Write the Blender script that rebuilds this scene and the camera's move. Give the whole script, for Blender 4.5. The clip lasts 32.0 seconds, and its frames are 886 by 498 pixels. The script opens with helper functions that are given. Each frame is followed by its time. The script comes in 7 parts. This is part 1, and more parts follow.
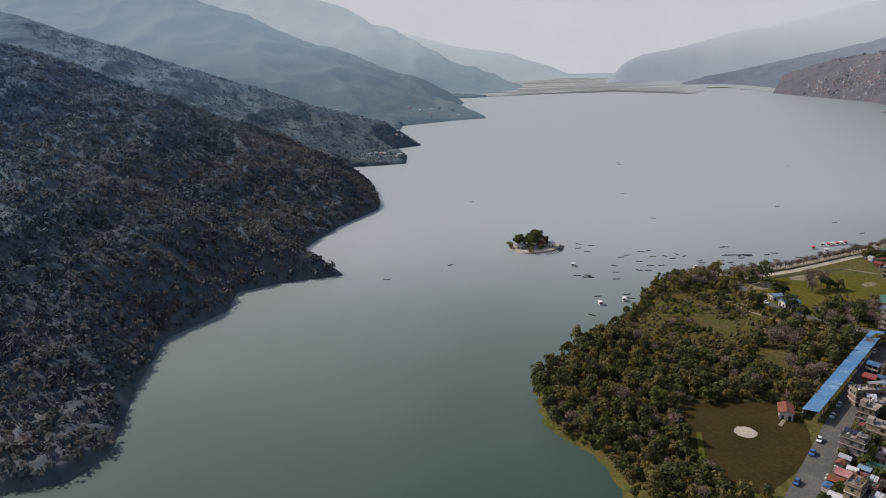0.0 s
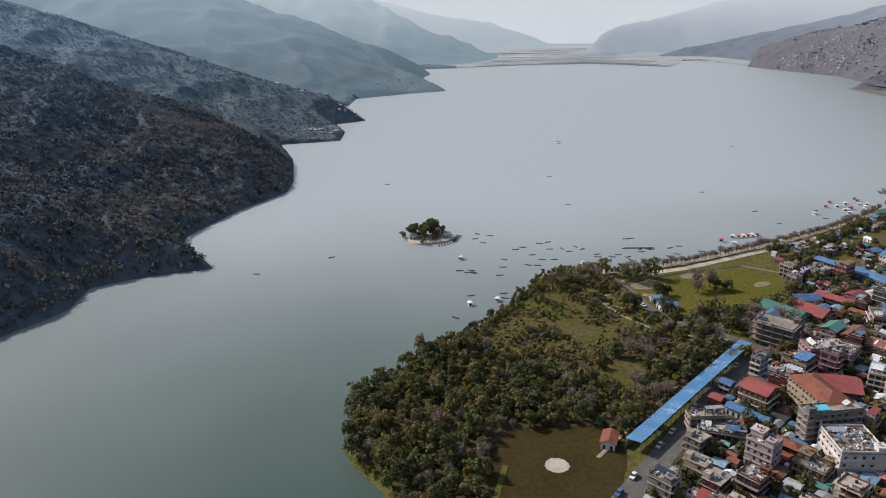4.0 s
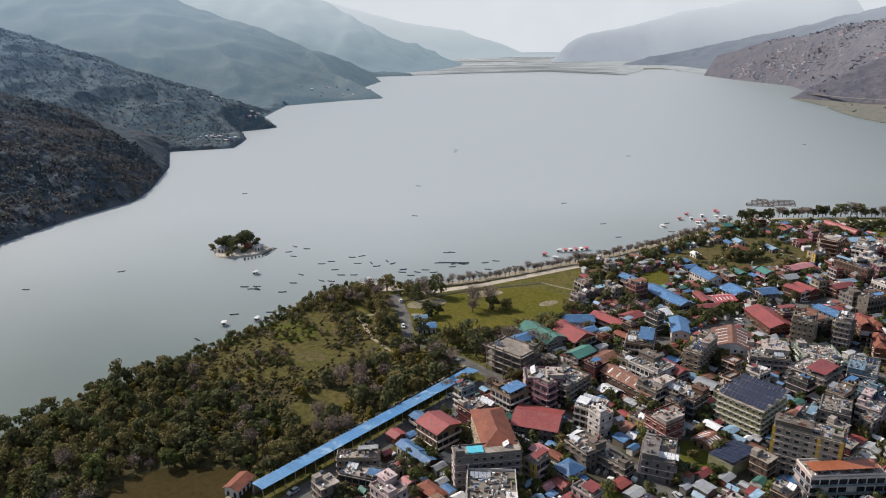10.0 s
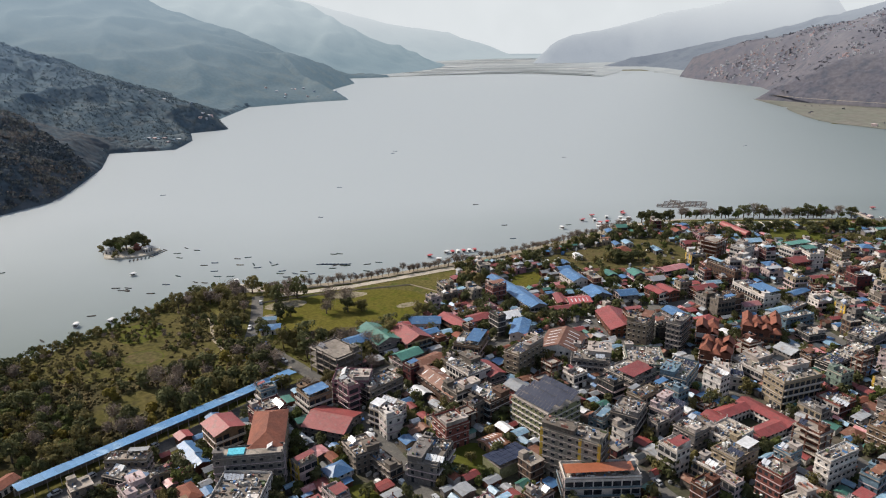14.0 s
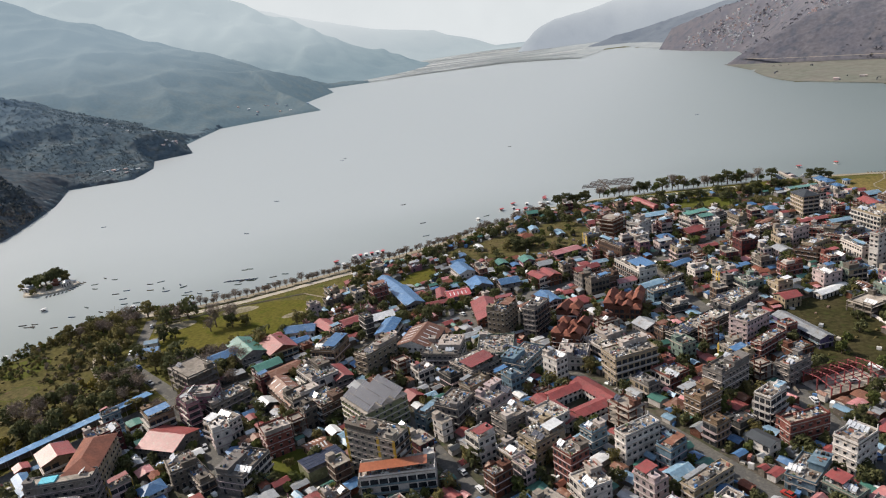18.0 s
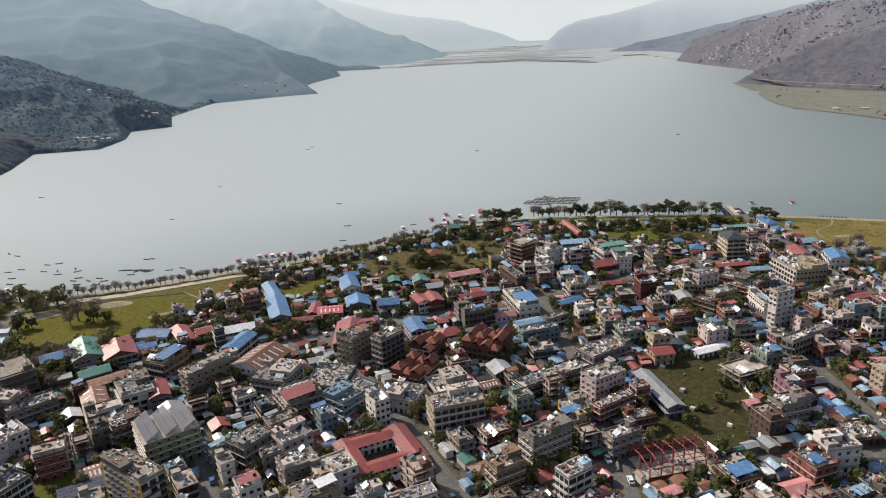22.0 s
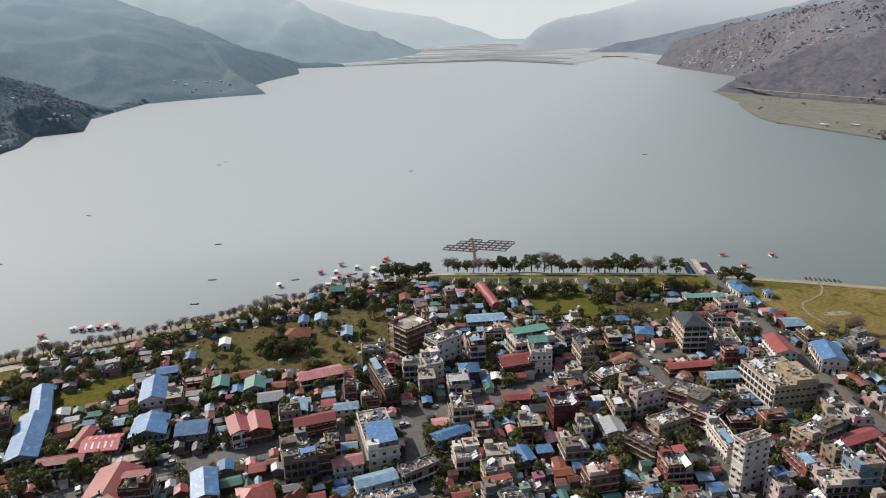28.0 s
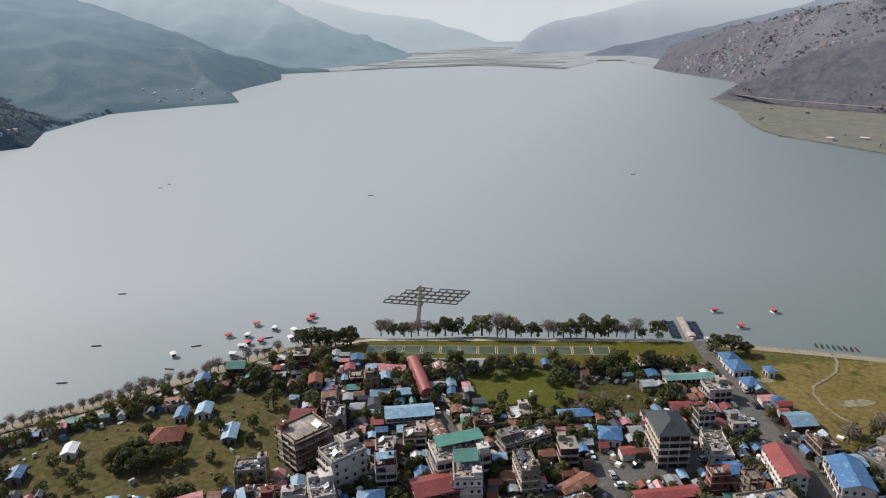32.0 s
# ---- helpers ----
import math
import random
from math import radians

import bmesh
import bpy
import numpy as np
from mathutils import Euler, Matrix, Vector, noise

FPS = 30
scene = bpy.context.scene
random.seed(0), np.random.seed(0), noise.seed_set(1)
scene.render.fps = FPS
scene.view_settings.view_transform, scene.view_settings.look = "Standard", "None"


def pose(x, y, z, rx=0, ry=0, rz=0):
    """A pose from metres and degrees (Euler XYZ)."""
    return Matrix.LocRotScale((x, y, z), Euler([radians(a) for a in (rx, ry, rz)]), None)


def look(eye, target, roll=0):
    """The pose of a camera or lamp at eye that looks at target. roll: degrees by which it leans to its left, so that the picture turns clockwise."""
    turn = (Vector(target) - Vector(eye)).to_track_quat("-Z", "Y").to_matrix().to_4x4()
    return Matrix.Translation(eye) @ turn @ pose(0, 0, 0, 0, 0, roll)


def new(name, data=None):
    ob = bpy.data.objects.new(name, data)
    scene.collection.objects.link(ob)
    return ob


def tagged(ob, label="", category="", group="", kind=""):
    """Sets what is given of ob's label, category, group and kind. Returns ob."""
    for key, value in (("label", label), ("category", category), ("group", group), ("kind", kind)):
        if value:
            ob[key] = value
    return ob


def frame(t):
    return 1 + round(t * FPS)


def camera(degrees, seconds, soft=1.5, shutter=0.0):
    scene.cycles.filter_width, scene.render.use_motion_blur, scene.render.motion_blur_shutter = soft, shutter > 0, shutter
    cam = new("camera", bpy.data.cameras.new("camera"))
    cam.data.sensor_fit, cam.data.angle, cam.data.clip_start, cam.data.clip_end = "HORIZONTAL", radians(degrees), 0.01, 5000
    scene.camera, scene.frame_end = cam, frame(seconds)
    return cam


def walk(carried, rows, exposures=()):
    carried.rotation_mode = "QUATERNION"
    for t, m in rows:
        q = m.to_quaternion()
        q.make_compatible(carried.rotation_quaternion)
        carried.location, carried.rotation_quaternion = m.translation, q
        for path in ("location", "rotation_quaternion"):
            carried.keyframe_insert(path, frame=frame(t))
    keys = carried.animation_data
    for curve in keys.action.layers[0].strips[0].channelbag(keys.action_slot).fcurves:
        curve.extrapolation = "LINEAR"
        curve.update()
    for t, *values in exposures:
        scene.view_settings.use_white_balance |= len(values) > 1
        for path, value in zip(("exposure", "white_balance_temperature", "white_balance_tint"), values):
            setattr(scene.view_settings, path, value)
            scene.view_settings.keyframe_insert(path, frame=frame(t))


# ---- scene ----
cam = camera(64.2, 32.0, soft=1.12)
PATH = [
    (0, (-0.102, -3.847, 129.141), (-1.384, -2.414, 128.592), -1.3),
    (0.5, (3.643, 5.716, 129.92), (2.364, 7.148, 129.359), -1.4),
    (1, (7.299, 15.432, 129.724), (6.024, 16.861, 129.148), -1.4),
    (1.5, (12.0, 25.789, 130.211), (10.727, 27.214, 129.621), -1.5),
    (2, (17.346, 33.621, 130.407), (16.077, 35.045, 129.807), -1.4),
    (2.5, (21.472, 42.173, 130.752), (20.207, 43.597, 130.144), -1.2),
    (3, (25.245, 51.93, 131.976), (23.985, 53.354, 131.357), -1.1),
    (3.5, (29.102, 60.407, 133.005), (27.846, 61.832, 132.378), -0.9),
    (5.5, (44.765, 99.858, 132.686), (43.519, 101.287, 132.052), -0.8),
    (6, (50.608, 108.779, 132.431), (49.361, 110.208, 131.798), -0.8),
    (6.5, (56.798, 116.531, 131.927), (55.552, 117.963, 131.297), -0.7),
    (7, (63.6, 124.797, 130.883), (62.354, 126.231, 130.258), -0.6),
    (7.5, (70.634, 133.12, 129.468), (69.386, 134.555, 128.848), -0.6),
    (8, (77.784, 140.77, 128.649), (76.536, 142.207, 128.032), -0.5),
    (8.5, (85.199, 148.673, 127.783), (83.951, 150.111, 127.168), -0.5),
    (9, (92.599, 156.05, 127.388), (91.352, 157.488, 126.775), -0.4),
    (9.5, (100.0, 163.796, 126.687), (98.751, 165.234, 126.076), -0.5),
    (10, (107.304, 170.941, 126.542), (106.054, 172.379, 125.933), -0.5),
    (10.5, (114.336, 177.653, 126.672), (113.087, 179.091, 126.063), -0.5),
    (11, (121.769, 183.836, 126.808), (120.519, 185.274, 126.2), -0.5),
    (11.5, (129.057, 190.446, 126.3), (127.806, 191.883, 125.694), -0.5),
    (12, (136.134, 196.508, 126.104), (134.882, 197.945, 125.499), -0.5),
    (12.5, (142.949, 202.747, 125.802), (141.695, 204.184, 125.197), -0.5),
    (13, (149.953, 208.723, 125.765), (148.699, 210.159, 125.16), -0.5),
    (13.5, (156.874, 214.934, 125.555), (155.619, 216.369, 124.95), -0.6),
    (14, (164.183, 220.919, 125.688), (162.926, 222.353, 125.083), -0.6),
    (14.5, (170.713, 226.538, 125.492), (169.456, 227.971, 124.888), -0.6),
    (16.5, (198.663, 251.728, 123.842), (197.36, 253.12, 123.239), -6.9),
    (17, (206.645, 257.775, 123.436), (205.341, 259.166, 122.831), -7.0),
    (17.5, (215.038, 264.059, 123.281), (213.732, 265.447, 122.675), -7.0),
    (18, (222.849, 270.247, 123.022), (221.542, 271.634, 122.415), -7.1),
    (18.5, (230.689, 277.27, 123.094), (229.379, 278.656, 122.49), -7.2),
    (19, (238.358, 283.74, 123.52), (237.047, 285.125, 122.919), -7.3),
    (19.5, (245.796, 290.63, 123.466), (244.49, 292.021, 122.864), -6.4),
    (20, (250.787, 298.435, 123.264), (249.499, 299.84, 122.658), -4.2),
    (20.5, (253.81, 307.822, 123.398), (252.532, 309.234, 122.787), -2.8),
    (21, (255.665, 317.122, 123.978), (254.392, 318.536, 123.361), -2.2),
    (21.5, (256.312, 326.258, 124.215), (255.003, 327.636, 123.593), -2.2),
    (22, (256.69, 336.442, 124.179), (255.347, 337.783, 123.549), -2.3),
    (22.5, (256.114, 346.406, 124.306), (254.774, 347.747, 123.67), -2.0),
    (23, (254.929, 356.5, 124.34), (253.591, 357.842, 123.701), -1.8),
    (23.5, (252.687, 366.163, 124.559), (251.353, 367.508, 123.917), -1.7),
    (24, (250.105, 376.517, 124.083), (248.771, 377.864, 123.442), -1.6),
    (24.5, (247.142, 386.379, 124.228), (245.81, 387.727, 123.586), -1.6),
    (25, (244.134, 395.318, 124.414), (242.808, 396.67, 123.77), -1.5),
    (25.5, (240.551, 404.328, 125.458), (239.23, 405.683, 124.812), -1.4),
    (27.5, (221.313, 444.038, 124.884), (220.001, 445.405, 124.243), -1.2),
    (28, (216.619, 453.742, 124.947), (215.308, 455.109, 124.304), -1.2),
    (28.5, (212.318, 463.79, 124.973), (211.008, 465.158, 124.331), -1.3),
    (29, (209.025, 472.711, 125.907), (207.715, 474.079, 125.265), -1.3),
    (29.5, (205.597, 482.063, 126.314), (204.285, 483.428, 125.671), -1.3),
    (30, (202.49, 490.641, 126.795), (201.178, 492.007, 126.153), -1.3),
    (30.5, (199.588, 500.126, 127.435), (198.273, 501.49, 126.794), -1.5),
    (31, (196.174, 510.732, 127.095), (194.857, 512.095, 126.456), -1.6),
    (31.5, (192.666, 520.568, 127.071), (191.35, 521.932, 126.433), -1.5),
    (32, (189.176, 530.012, 127.267), (187.86, 531.376, 126.628), -1.4),
]
# the plan below is drawn in units of 1.25 m; everything is brought to metres at the end
UNIT = 1.25
walk(cam, [(t, look(Vector(eye) * UNIT, Vector(target) * UNIT, roll)) for t, eye, target, roll in PATH],
     exposures=((0, -0.27, 6330, 15), (3, -0.13, 6230, 14), (6, 0.0, 6180, 12), (10, 0.08, 6350, 12), (16, 0.15, 6500, 11), (24, 0.15, 6550, 11), (28, 0.08, 6480, 11), (32, -0.04, 6250, 11)))

# ---- light: hazy winter sun over the lake, from the south ----
WATER, LAND = -17.0, -14.0
SUN_TO = Vector((-0.98, -0.20, 0.80)).normalized()
world = bpy.data.worlds.new("hazy_sky")
scene.world = world
world.use_nodes = True
_sky = world.node_tree.nodes.new("ShaderNodeTexSky")
_sky.sky_type, _sky.sun_disc = "NISHITA", False
_sky.sun_elevation = math.asin(SUN_TO.z)
_sky.sun_rotation = math.atan2(SUN_TO.x, SUN_TO.y)
_sky.air_density, _sky.dust_density, _sky.ozone_density = 1.0, 2.2, 1.0
_back = world.node_tree.nodes["Background"]
_back.inputs["Strength"].default_value = 0.09
world.node_tree.links.new(_sky.outputs[0], _back.inputs["Color"])
# the even white veil of haze over the whole sky
_veil, _sum = world.node_tree.nodes.new("ShaderNodeBackground"), world.node_tree.nodes.new("ShaderNodeAddShader")
_veil.inputs["Color"].default_value, _veil.inputs["Strength"].default_value = (0.88, 0.96, 1.05, 1), 0.13
world.node_tree.links.new(_back.outputs[0], _sum.inputs[0])
world.node_tree.links.new(_veil.outputs[0], _sum.inputs[1])
world.node_tree.links.new(_sum.outputs[0], world.node_tree.nodes["World Output"].inputs["Surface"])
_sun = bpy.data.lights.new("sun", "SUN")
_sun.energy, _sun.angle, _sun.color = 4.8, radians(0.6), (1.0, 0.93, 0.82)
sun = new("sun", _sun)
sun.rotation_mode = "QUATERNION"
sun.rotation_quaternion = SUN_TO.to_track_quat("Z", "Y")

# ---- materials ----
MATS = {}


def mat(name, a, b=None, rough=0.8, big=0.05, fine=1.5, grain=0.25, bump=0.3, metal=0.0, vary=0.0, spec=0.3, wave=0.0, island=0.0, stain=None, glow=0.0, thin=0.0):
    """Procedural paint, render or leaf: two tones mixed by a large noise, a fine grain, bump; vary: change from object to object;
    wave: corrugation width in metres; stain: a third colour in patches."""
    if name in MATS:
        return MATS[name]
    m = bpy.data.materials.new(name)
    m.use_nodes = True
    nt = m.node_tree
    N, L = nt.nodes, nt.links
    p = N["Principled BSDF"]
    p.inputs["Roughness"].default_value, p.inputs["Metallic"].default_value = rough, metal
    p.inputs["Specular IOR Level"].default_value = spec
    geo = N.new("ShaderNodeNewGeometry")

    def noise_at(scale, detail=3.0):
        n = N.new("ShaderNodeTexNoise")
        n.inputs["Scale"].default_value, n.inputs["Detail"].default_value = scale, detail
        L.new(geo.outputs["Position"], n.inputs["Vector"])
        return n.outputs["Fac"]

    def spread(fac, lo, hi, to0=0.0, to1=1.0):
        r = N.new("ShaderNodeMapRange")
        r.inputs["From Min"].default_value, r.inputs["From Max"].default_value = lo, hi
        r.inputs["To Min"].default_value, r.inputs["To Max"].default_value = to0, to1
        L.new(fac, r.inputs["Value"])
        return r.outputs["Result"]

    def mixed(fac, c1, c2, kind="MIX"):
        x = N.new("ShaderNodeMix")
        x.data_type, x.blend_type = "RGBA", kind
        for sock, v in ((x.inputs["Factor"], fac), (x.inputs["A"], c1), (x.inputs["B"], c2)):
            if isinstance(v, (int, float)):
                sock.default_value = v
            elif isinstance(v, tuple):
                sock.default_value = (*v, 1)
            else:
                L.new(v, sock)
        return x.outputs["Result"]

    col = mixed(spread(noise_at(big), 0.35, 0.65), a, b or a)
    if stain:
        col = mixed(spread(noise_at(big * 3.7, 5.0), 0.55, 0.68), col, stain)
    f = noise_at(fine, 4.0)
    bright = spread(f, 0.3, 0.7, 1 - grain, 1 + grain)
    if vary or island:
        info = N.new("ShaderNodeObjectInfo") if vary else geo
        out = info.outputs["Random"] if vary else info.outputs["Random Per Island"]
        amount = vary or island
        mul = N.new("ShaderNodeMath")
        mul.operation = "MULTIPLY"
        L.new(bright, mul.inputs[0])
        L.new(spread(out, 0, 1, 1 - amount, 1 + amount), mul.inputs[1])
        bright = mul.outputs[0]
    comb = N.new("ShaderNodeCombineColor")
    for i in range(3):
        L.new(bright, comb.inputs[i])
    col = mixed(1.0, col, comb.outputs[0], "MULTIPLY")
    if not glow:
        L.new(col, p.inputs["Base Color"])
    else:
        # glow: near-black base, the haze colour is given off as light
        p.inputs["Base Color"].default_value = (0.03, 0.032, 0.035, 1)
        L.new(col, p.inputs["Emission Color"])
        p.inputs["Emission Strength"].default_value = glow
    if bump or wave:
        bn = N.new("ShaderNodeBump")
        bn.inputs["Strength"].default_value, bn.inputs["Distance"].default_value = (bump or 0.2), 0.1
        if wave:
            tc = N.new("ShaderNodeTexCoord")
            w = N.new("ShaderNodeTexWave")
            w.inputs["Scale"].default_value = 0.31 / wave
            L.new(tc.outputs["Object"], w.inputs["Vector"])
            L.new(w.outputs["Fac"], bn.inputs["Height"])
        else:
            L.new(f, bn.inputs["Height"])
        L.new(bn.outputs[0], p.inputs["Normal"])
    if thin:
        back, both = N.new("ShaderNodeBsdfTranslucent"), N.new("ShaderNodeMixShader")
        both.inputs["Fac"].default_value = thin
        L.new(col, back.inputs["Color"])
        L.new(p.outputs[0], both.inputs[1])
        L.new(back.outputs[0], both.inputs[2])
        L.new(both.outputs[0], N["Material Output"].inputs["Surface"])
    MATS[name] = m
    return m


def confetti(name, colours, rough=0.7):
    """A colour of the list for each loose piece of a mesh."""
    m = bpy.data.materials.new(name)
    m.use_nodes = True
    N, L = m.node_tree.nodes, m.node_tree.links
    geo, ramp, tex = N.new("ShaderNodeNewGeometry"), N.new("ShaderNodeValToRGB"), N.new("ShaderNodeTexNoise")
    ramp.color_ramp.interpolation = "CONSTANT"
    for i, c in enumerate(colours):
        e = ramp.color_ramp.elements[i] if i < 2 else ramp.color_ramp.elements.new(i / len(colours))
        e.position, e.color = i / len(colours), (*c, 1)
    L.new(geo.outputs["Random Per Island"], ramp.inputs["Fac"])
    L.new(geo.outputs["Position"], tex.inputs["Vector"])
    tex.inputs["Scale"].default_value = 1.5
    x = N.new("ShaderNodeMix")
    x.data_type, x.blend_type = "RGBA", "OVERLAY"
    x.inputs["Factor"].default_value = 0.4
    L.new(ramp.outputs["Color"], x.inputs["A"])
    L.new(tex.outputs["Fac"], x.inputs["B"])
    L.new(x.outputs["Result"], N["Principled BSDF"].inputs["Base Color"])
    N["Principled BSDF"].inputs["Roughness"].default_value = rough
    MATS[name] = m
    return m


class Shape:
    """Collects boxes, prisms and panels of one mesh."""

    def __init__(self):
        self.v, self.f = [], []

    def add(self, verts, faces):
        n = len(self.v)
        self.v += verts
        self.f += [tuple(i + n for i in f) for f in faces]
        return self

    def box(self, x0, y0, z0, x1, y1, z1):
        v = [(x, y, z) for z in (z0, z1) for x, y in ((x0, y0), (x1, y0), (x1, y1), (x0, y1))]
        return self.add(v, [(3, 2, 1, 0), (4, 5, 6, 7), (0, 1, 5, 4), (1, 2, 6, 5), (2, 3, 7, 6), (3, 0, 4, 7)])

    def cyl(self, x, y, z0, z1, r, n=8, top=None):
        r1 = r if top is None else top
        v = [(x + q * math.cos(6.2832 * i / n), y + q * math.sin(6.2832 * i / n), z) for z, q in ((z0, r), (z1, r1)) for i in range(n)]
        f = [(i, (i + 1) % n, n + (i + 1) % n, n + i) for i in range(n)]
        return self.add(v, f + [tuple(range(n, 2 * n)), tuple(range(n - 1, -1, -1))])

    def beam(self, a, b, r, n=5, r1=None):
        a, b = Vector(a), Vector(b)
        q = (b - a).to_track_quat("Z", "Y")
        r1 = r if r1 is None else r1
        v = [tuple(c + q @ Vector((k * math.cos(6.2832 * i / n), k * math.sin(6.2832 * i / n), 0))) for c, k in ((a, r), (b, r1)) for i in range(n)]
        return self.add(v, [(i, (i + 1) % n, n + (i + 1) % n, n + i) for i in range(n)] + [tuple(range(n, 2 * n)), tuple(range(n - 1, -1, -1))])

    def mesh(self, name, material, smooth=False):
        me = bpy.data.meshes.new(name)
        me.from_pydata(self.v, [], self.f)
        me.materials.append(material)
        if smooth:
            me.polygons.foreach_set("use_smooth", [True] * len(me.polygons))
        me.update()
        return me


def part(name, shape, material, parent=None, label="", smooth=False):
    me = shape if isinstance(shape, bpy.types.Mesh) else shape.mesh(name, material, smooth)
    ob = new(name, me)
    if parent:
        ob.parent = parent
    return tagged(ob, label)


def thing(name, x, y, z, rot, label, category, group="", kind=""):
    ob = new(name)
    ob.empty_display_size = 0.5
    ob.matrix_world = pose(x, y, z, 0, 0, rot)
    return tagged(ob, label, category, group, kind)

# ---- land, lake and hills ----
SHORE = [(-60, 60), (-85, 150), (-92, 188), (-110, 202), (-138, 209), (-166, 240), (-168, 269), (-166, 305), (-172, 354), (-184, 403),
         (-174, 424), (-150, 443), (-128, 476), (-105, 531), (-92, 563), (-76, 615), (-67, 655), (-63, 690), (-50, 714), (0, 758), (61, 808),
         (78, 815), (96, 826), (116, 837), (140, 849), (200, 880), (300, 930), (420, 1000), (440, 1100), (330, 1170), (200, 1230)]
SHORE += [(100, 1290), (30, 1325), (6, 1344), (-54, 1361), (-105, 1380), (-161, 1465), (-208, 1561), (-294, 1668), (-270, 1760), (-372, 1942),
          (-548, 2064), (-740, 2230), (-885, 2300), (-845, 2055), (-996, 2057), (-1110, 2052), (-1210, 1940), (-1270, 1845), (-1330, 1700), (-1400, 1590), (-1330, 1545), (-1250, 1490), (-1150, 1330), (-1100, 1270),
          (-936, 1190), (-965, 1110), (-985, 985), (-870, 850), (-758, 797), (-765, 740), (-700, 705), (-652, 654), (-690, 590)]
SHORE += [(-600, 540), (-511, 472), (-482, 443), (-461, 378), (-430, 315), (-415, 302), (-354, 288), (-374, 251), (-380, 223), (-356, 201),
          (-345, 157), (-305, 122), (-257, 88), (-250, 68), (-261, 52), (-300, 0), (-230, -100), (-150, -200)]
# crest lines of the hills: x, y, height above the lake, fall of the flanks
HILLS = {
    "near": ([(-487, 446, 12), (-543, 420, 34), (-631, 382, 66), (-735, 312, 112), (-811, 252, 155), (-900, 180, 190), (-1000, 100, 215)], 0.42),
    "cape": ([(-358, 287, 4), (-385, 280, 10), (-430, 250, 30), (-479, 199, 54), (-518, 148, 80), (-560, 80, 105), (-620, 0, 140)], 0.40),
    "second": ([(-748, 790, 10), (-810, 770, 34), (-901, 711, 58), (-1001, 657, 90), (-1093, 603, 112), (-1185, 530, 145), (-1290, 420, 210), (-1420, 320, 260)], 0.36),
    "third": ([(-940, 1200, 8), (-1040, 1230, 42), (-1155, 1290, 66), (-1300, 1230, 92), (-1389, 1190, 130), (-1459, 1130, 152), (-1604, 1010, 248), (-1750, 900, 320), (-1900, 760, 370)], 0.40),
    "third_spur": ([(-1262, 1500, 10), (-1242, 1434, 46), (-1290, 1300, 84), (-1389, 1190, 135)], 0.42),
    "fourth": ([(-1690, 2270, 12), (-1740, 2190, 50), (-1829, 2110, 92), (-1985, 1960, 175), (-2136, 1800, 310), (-2300, 1600, 380), (-2500, 1350, 460)], 0.45),
    "far": ([(-1940, 2930, 54), (-2040, 2780, 112), (-2190, 2550, 150), (-2370, 2260, 240), (-2560, 1900, 370), (-2760, 1470, 480)], 0.42),
    "right": ([(-589, 2119, 7), (-549, 2171, 16), (-488, 2218, 36), (-410, 2247, 64), (-324, 2275, 96), (-204, 2307, 140), (-136, 2321, 170), (100, 2350, 240), (500, 2300, 320)], 0.24),
    "right_mid": ([(-1053, 2549, 10), (-1025, 2623, 24), (-955, 2719, 42), (-814, 2786, 76), (-662, 2848, 112), (-516, 2896, 150), (-364, 2937, 190), (0, 3000, 290)], 0.30),
    "right_cape": ([(-290, 1672, 5), (-200, 1668, 40), (-100, 1680, 66), (40, 1720, 95), (250, 1800, 140), (500, 1900, 200)], 0.30),
    "right_far": ([(-1361, 2569, 46), (-1358, 2630, 77), (-1340, 2700, 101), (-1273, 2797, 117), (-1184, 2901, 145), (-1072, 2955, 181), (-941, 3010, 199), (-796, 3063, 236), (-589, 3125, 291)], 1.3),
}
# how far apart and how deep the ravines of each hill run
RAVINES = {"near": (120, 6), "cape": (100, 5), "second": (130, 7), "third": (200, 13), "third_spur": (150, 8), "fourth": (260, 22), "far": (380, 24),
           "right": (170, 9), "right_mid": (220, 10), "right_cape": (120, 7), "right_far": (260, 10)}




def segments(points, closed=False):
    a = np.array(points, float)
    b = np.roll(a, -1, 0) if closed else a[1:]
    return (a if closed else a[:-1]), b


def shore_distance(x, y):
    """Metres from the shore line: positive on land, negative in the lake."""
    a, b = segments(SHORE, True)
    best = np.full(x.shape, 1e9)
    inside = np.zeros(x.shape, bool)
    for (ax, ay), (bx, by) in zip(a, b):
        dx, dy = bx - ax, by - ay
        t = np.clip(((x - ax) * dx + (y - ay) * dy) / (dx * dx + dy * dy), 0, 1)
        best = np.minimum(best, np.hypot(x - ax - t * dx, y - ay - t * dy))
        if ay != by:
            inside ^= ((ay > y) != (by > y)) & (x < ax + (y - ay) / (by - ay) * dx)
    return np.where(inside, -best, best)


def waves(x, y, size, seed):
    """Smooth relief between -1 and 1 out of crossing waves."""
    r = np.random.default_rng(seed)
    out = 0
    for k in range(5):
        a, f, p = r.uniform(0, 6.28), r.uniform(0.7, 1.4) * 6.28 / size, r.uniform(0, 6.28, 2)
        u = x * math.cos(a) + y * math.sin(a)
        w = -x * math.sin(a) + y * math.cos(a)
        out = out + np.sin(u * f + p[0] + 1.3 * np.sin(w * f * 0.6 + p[1]))
    return out / 3.2


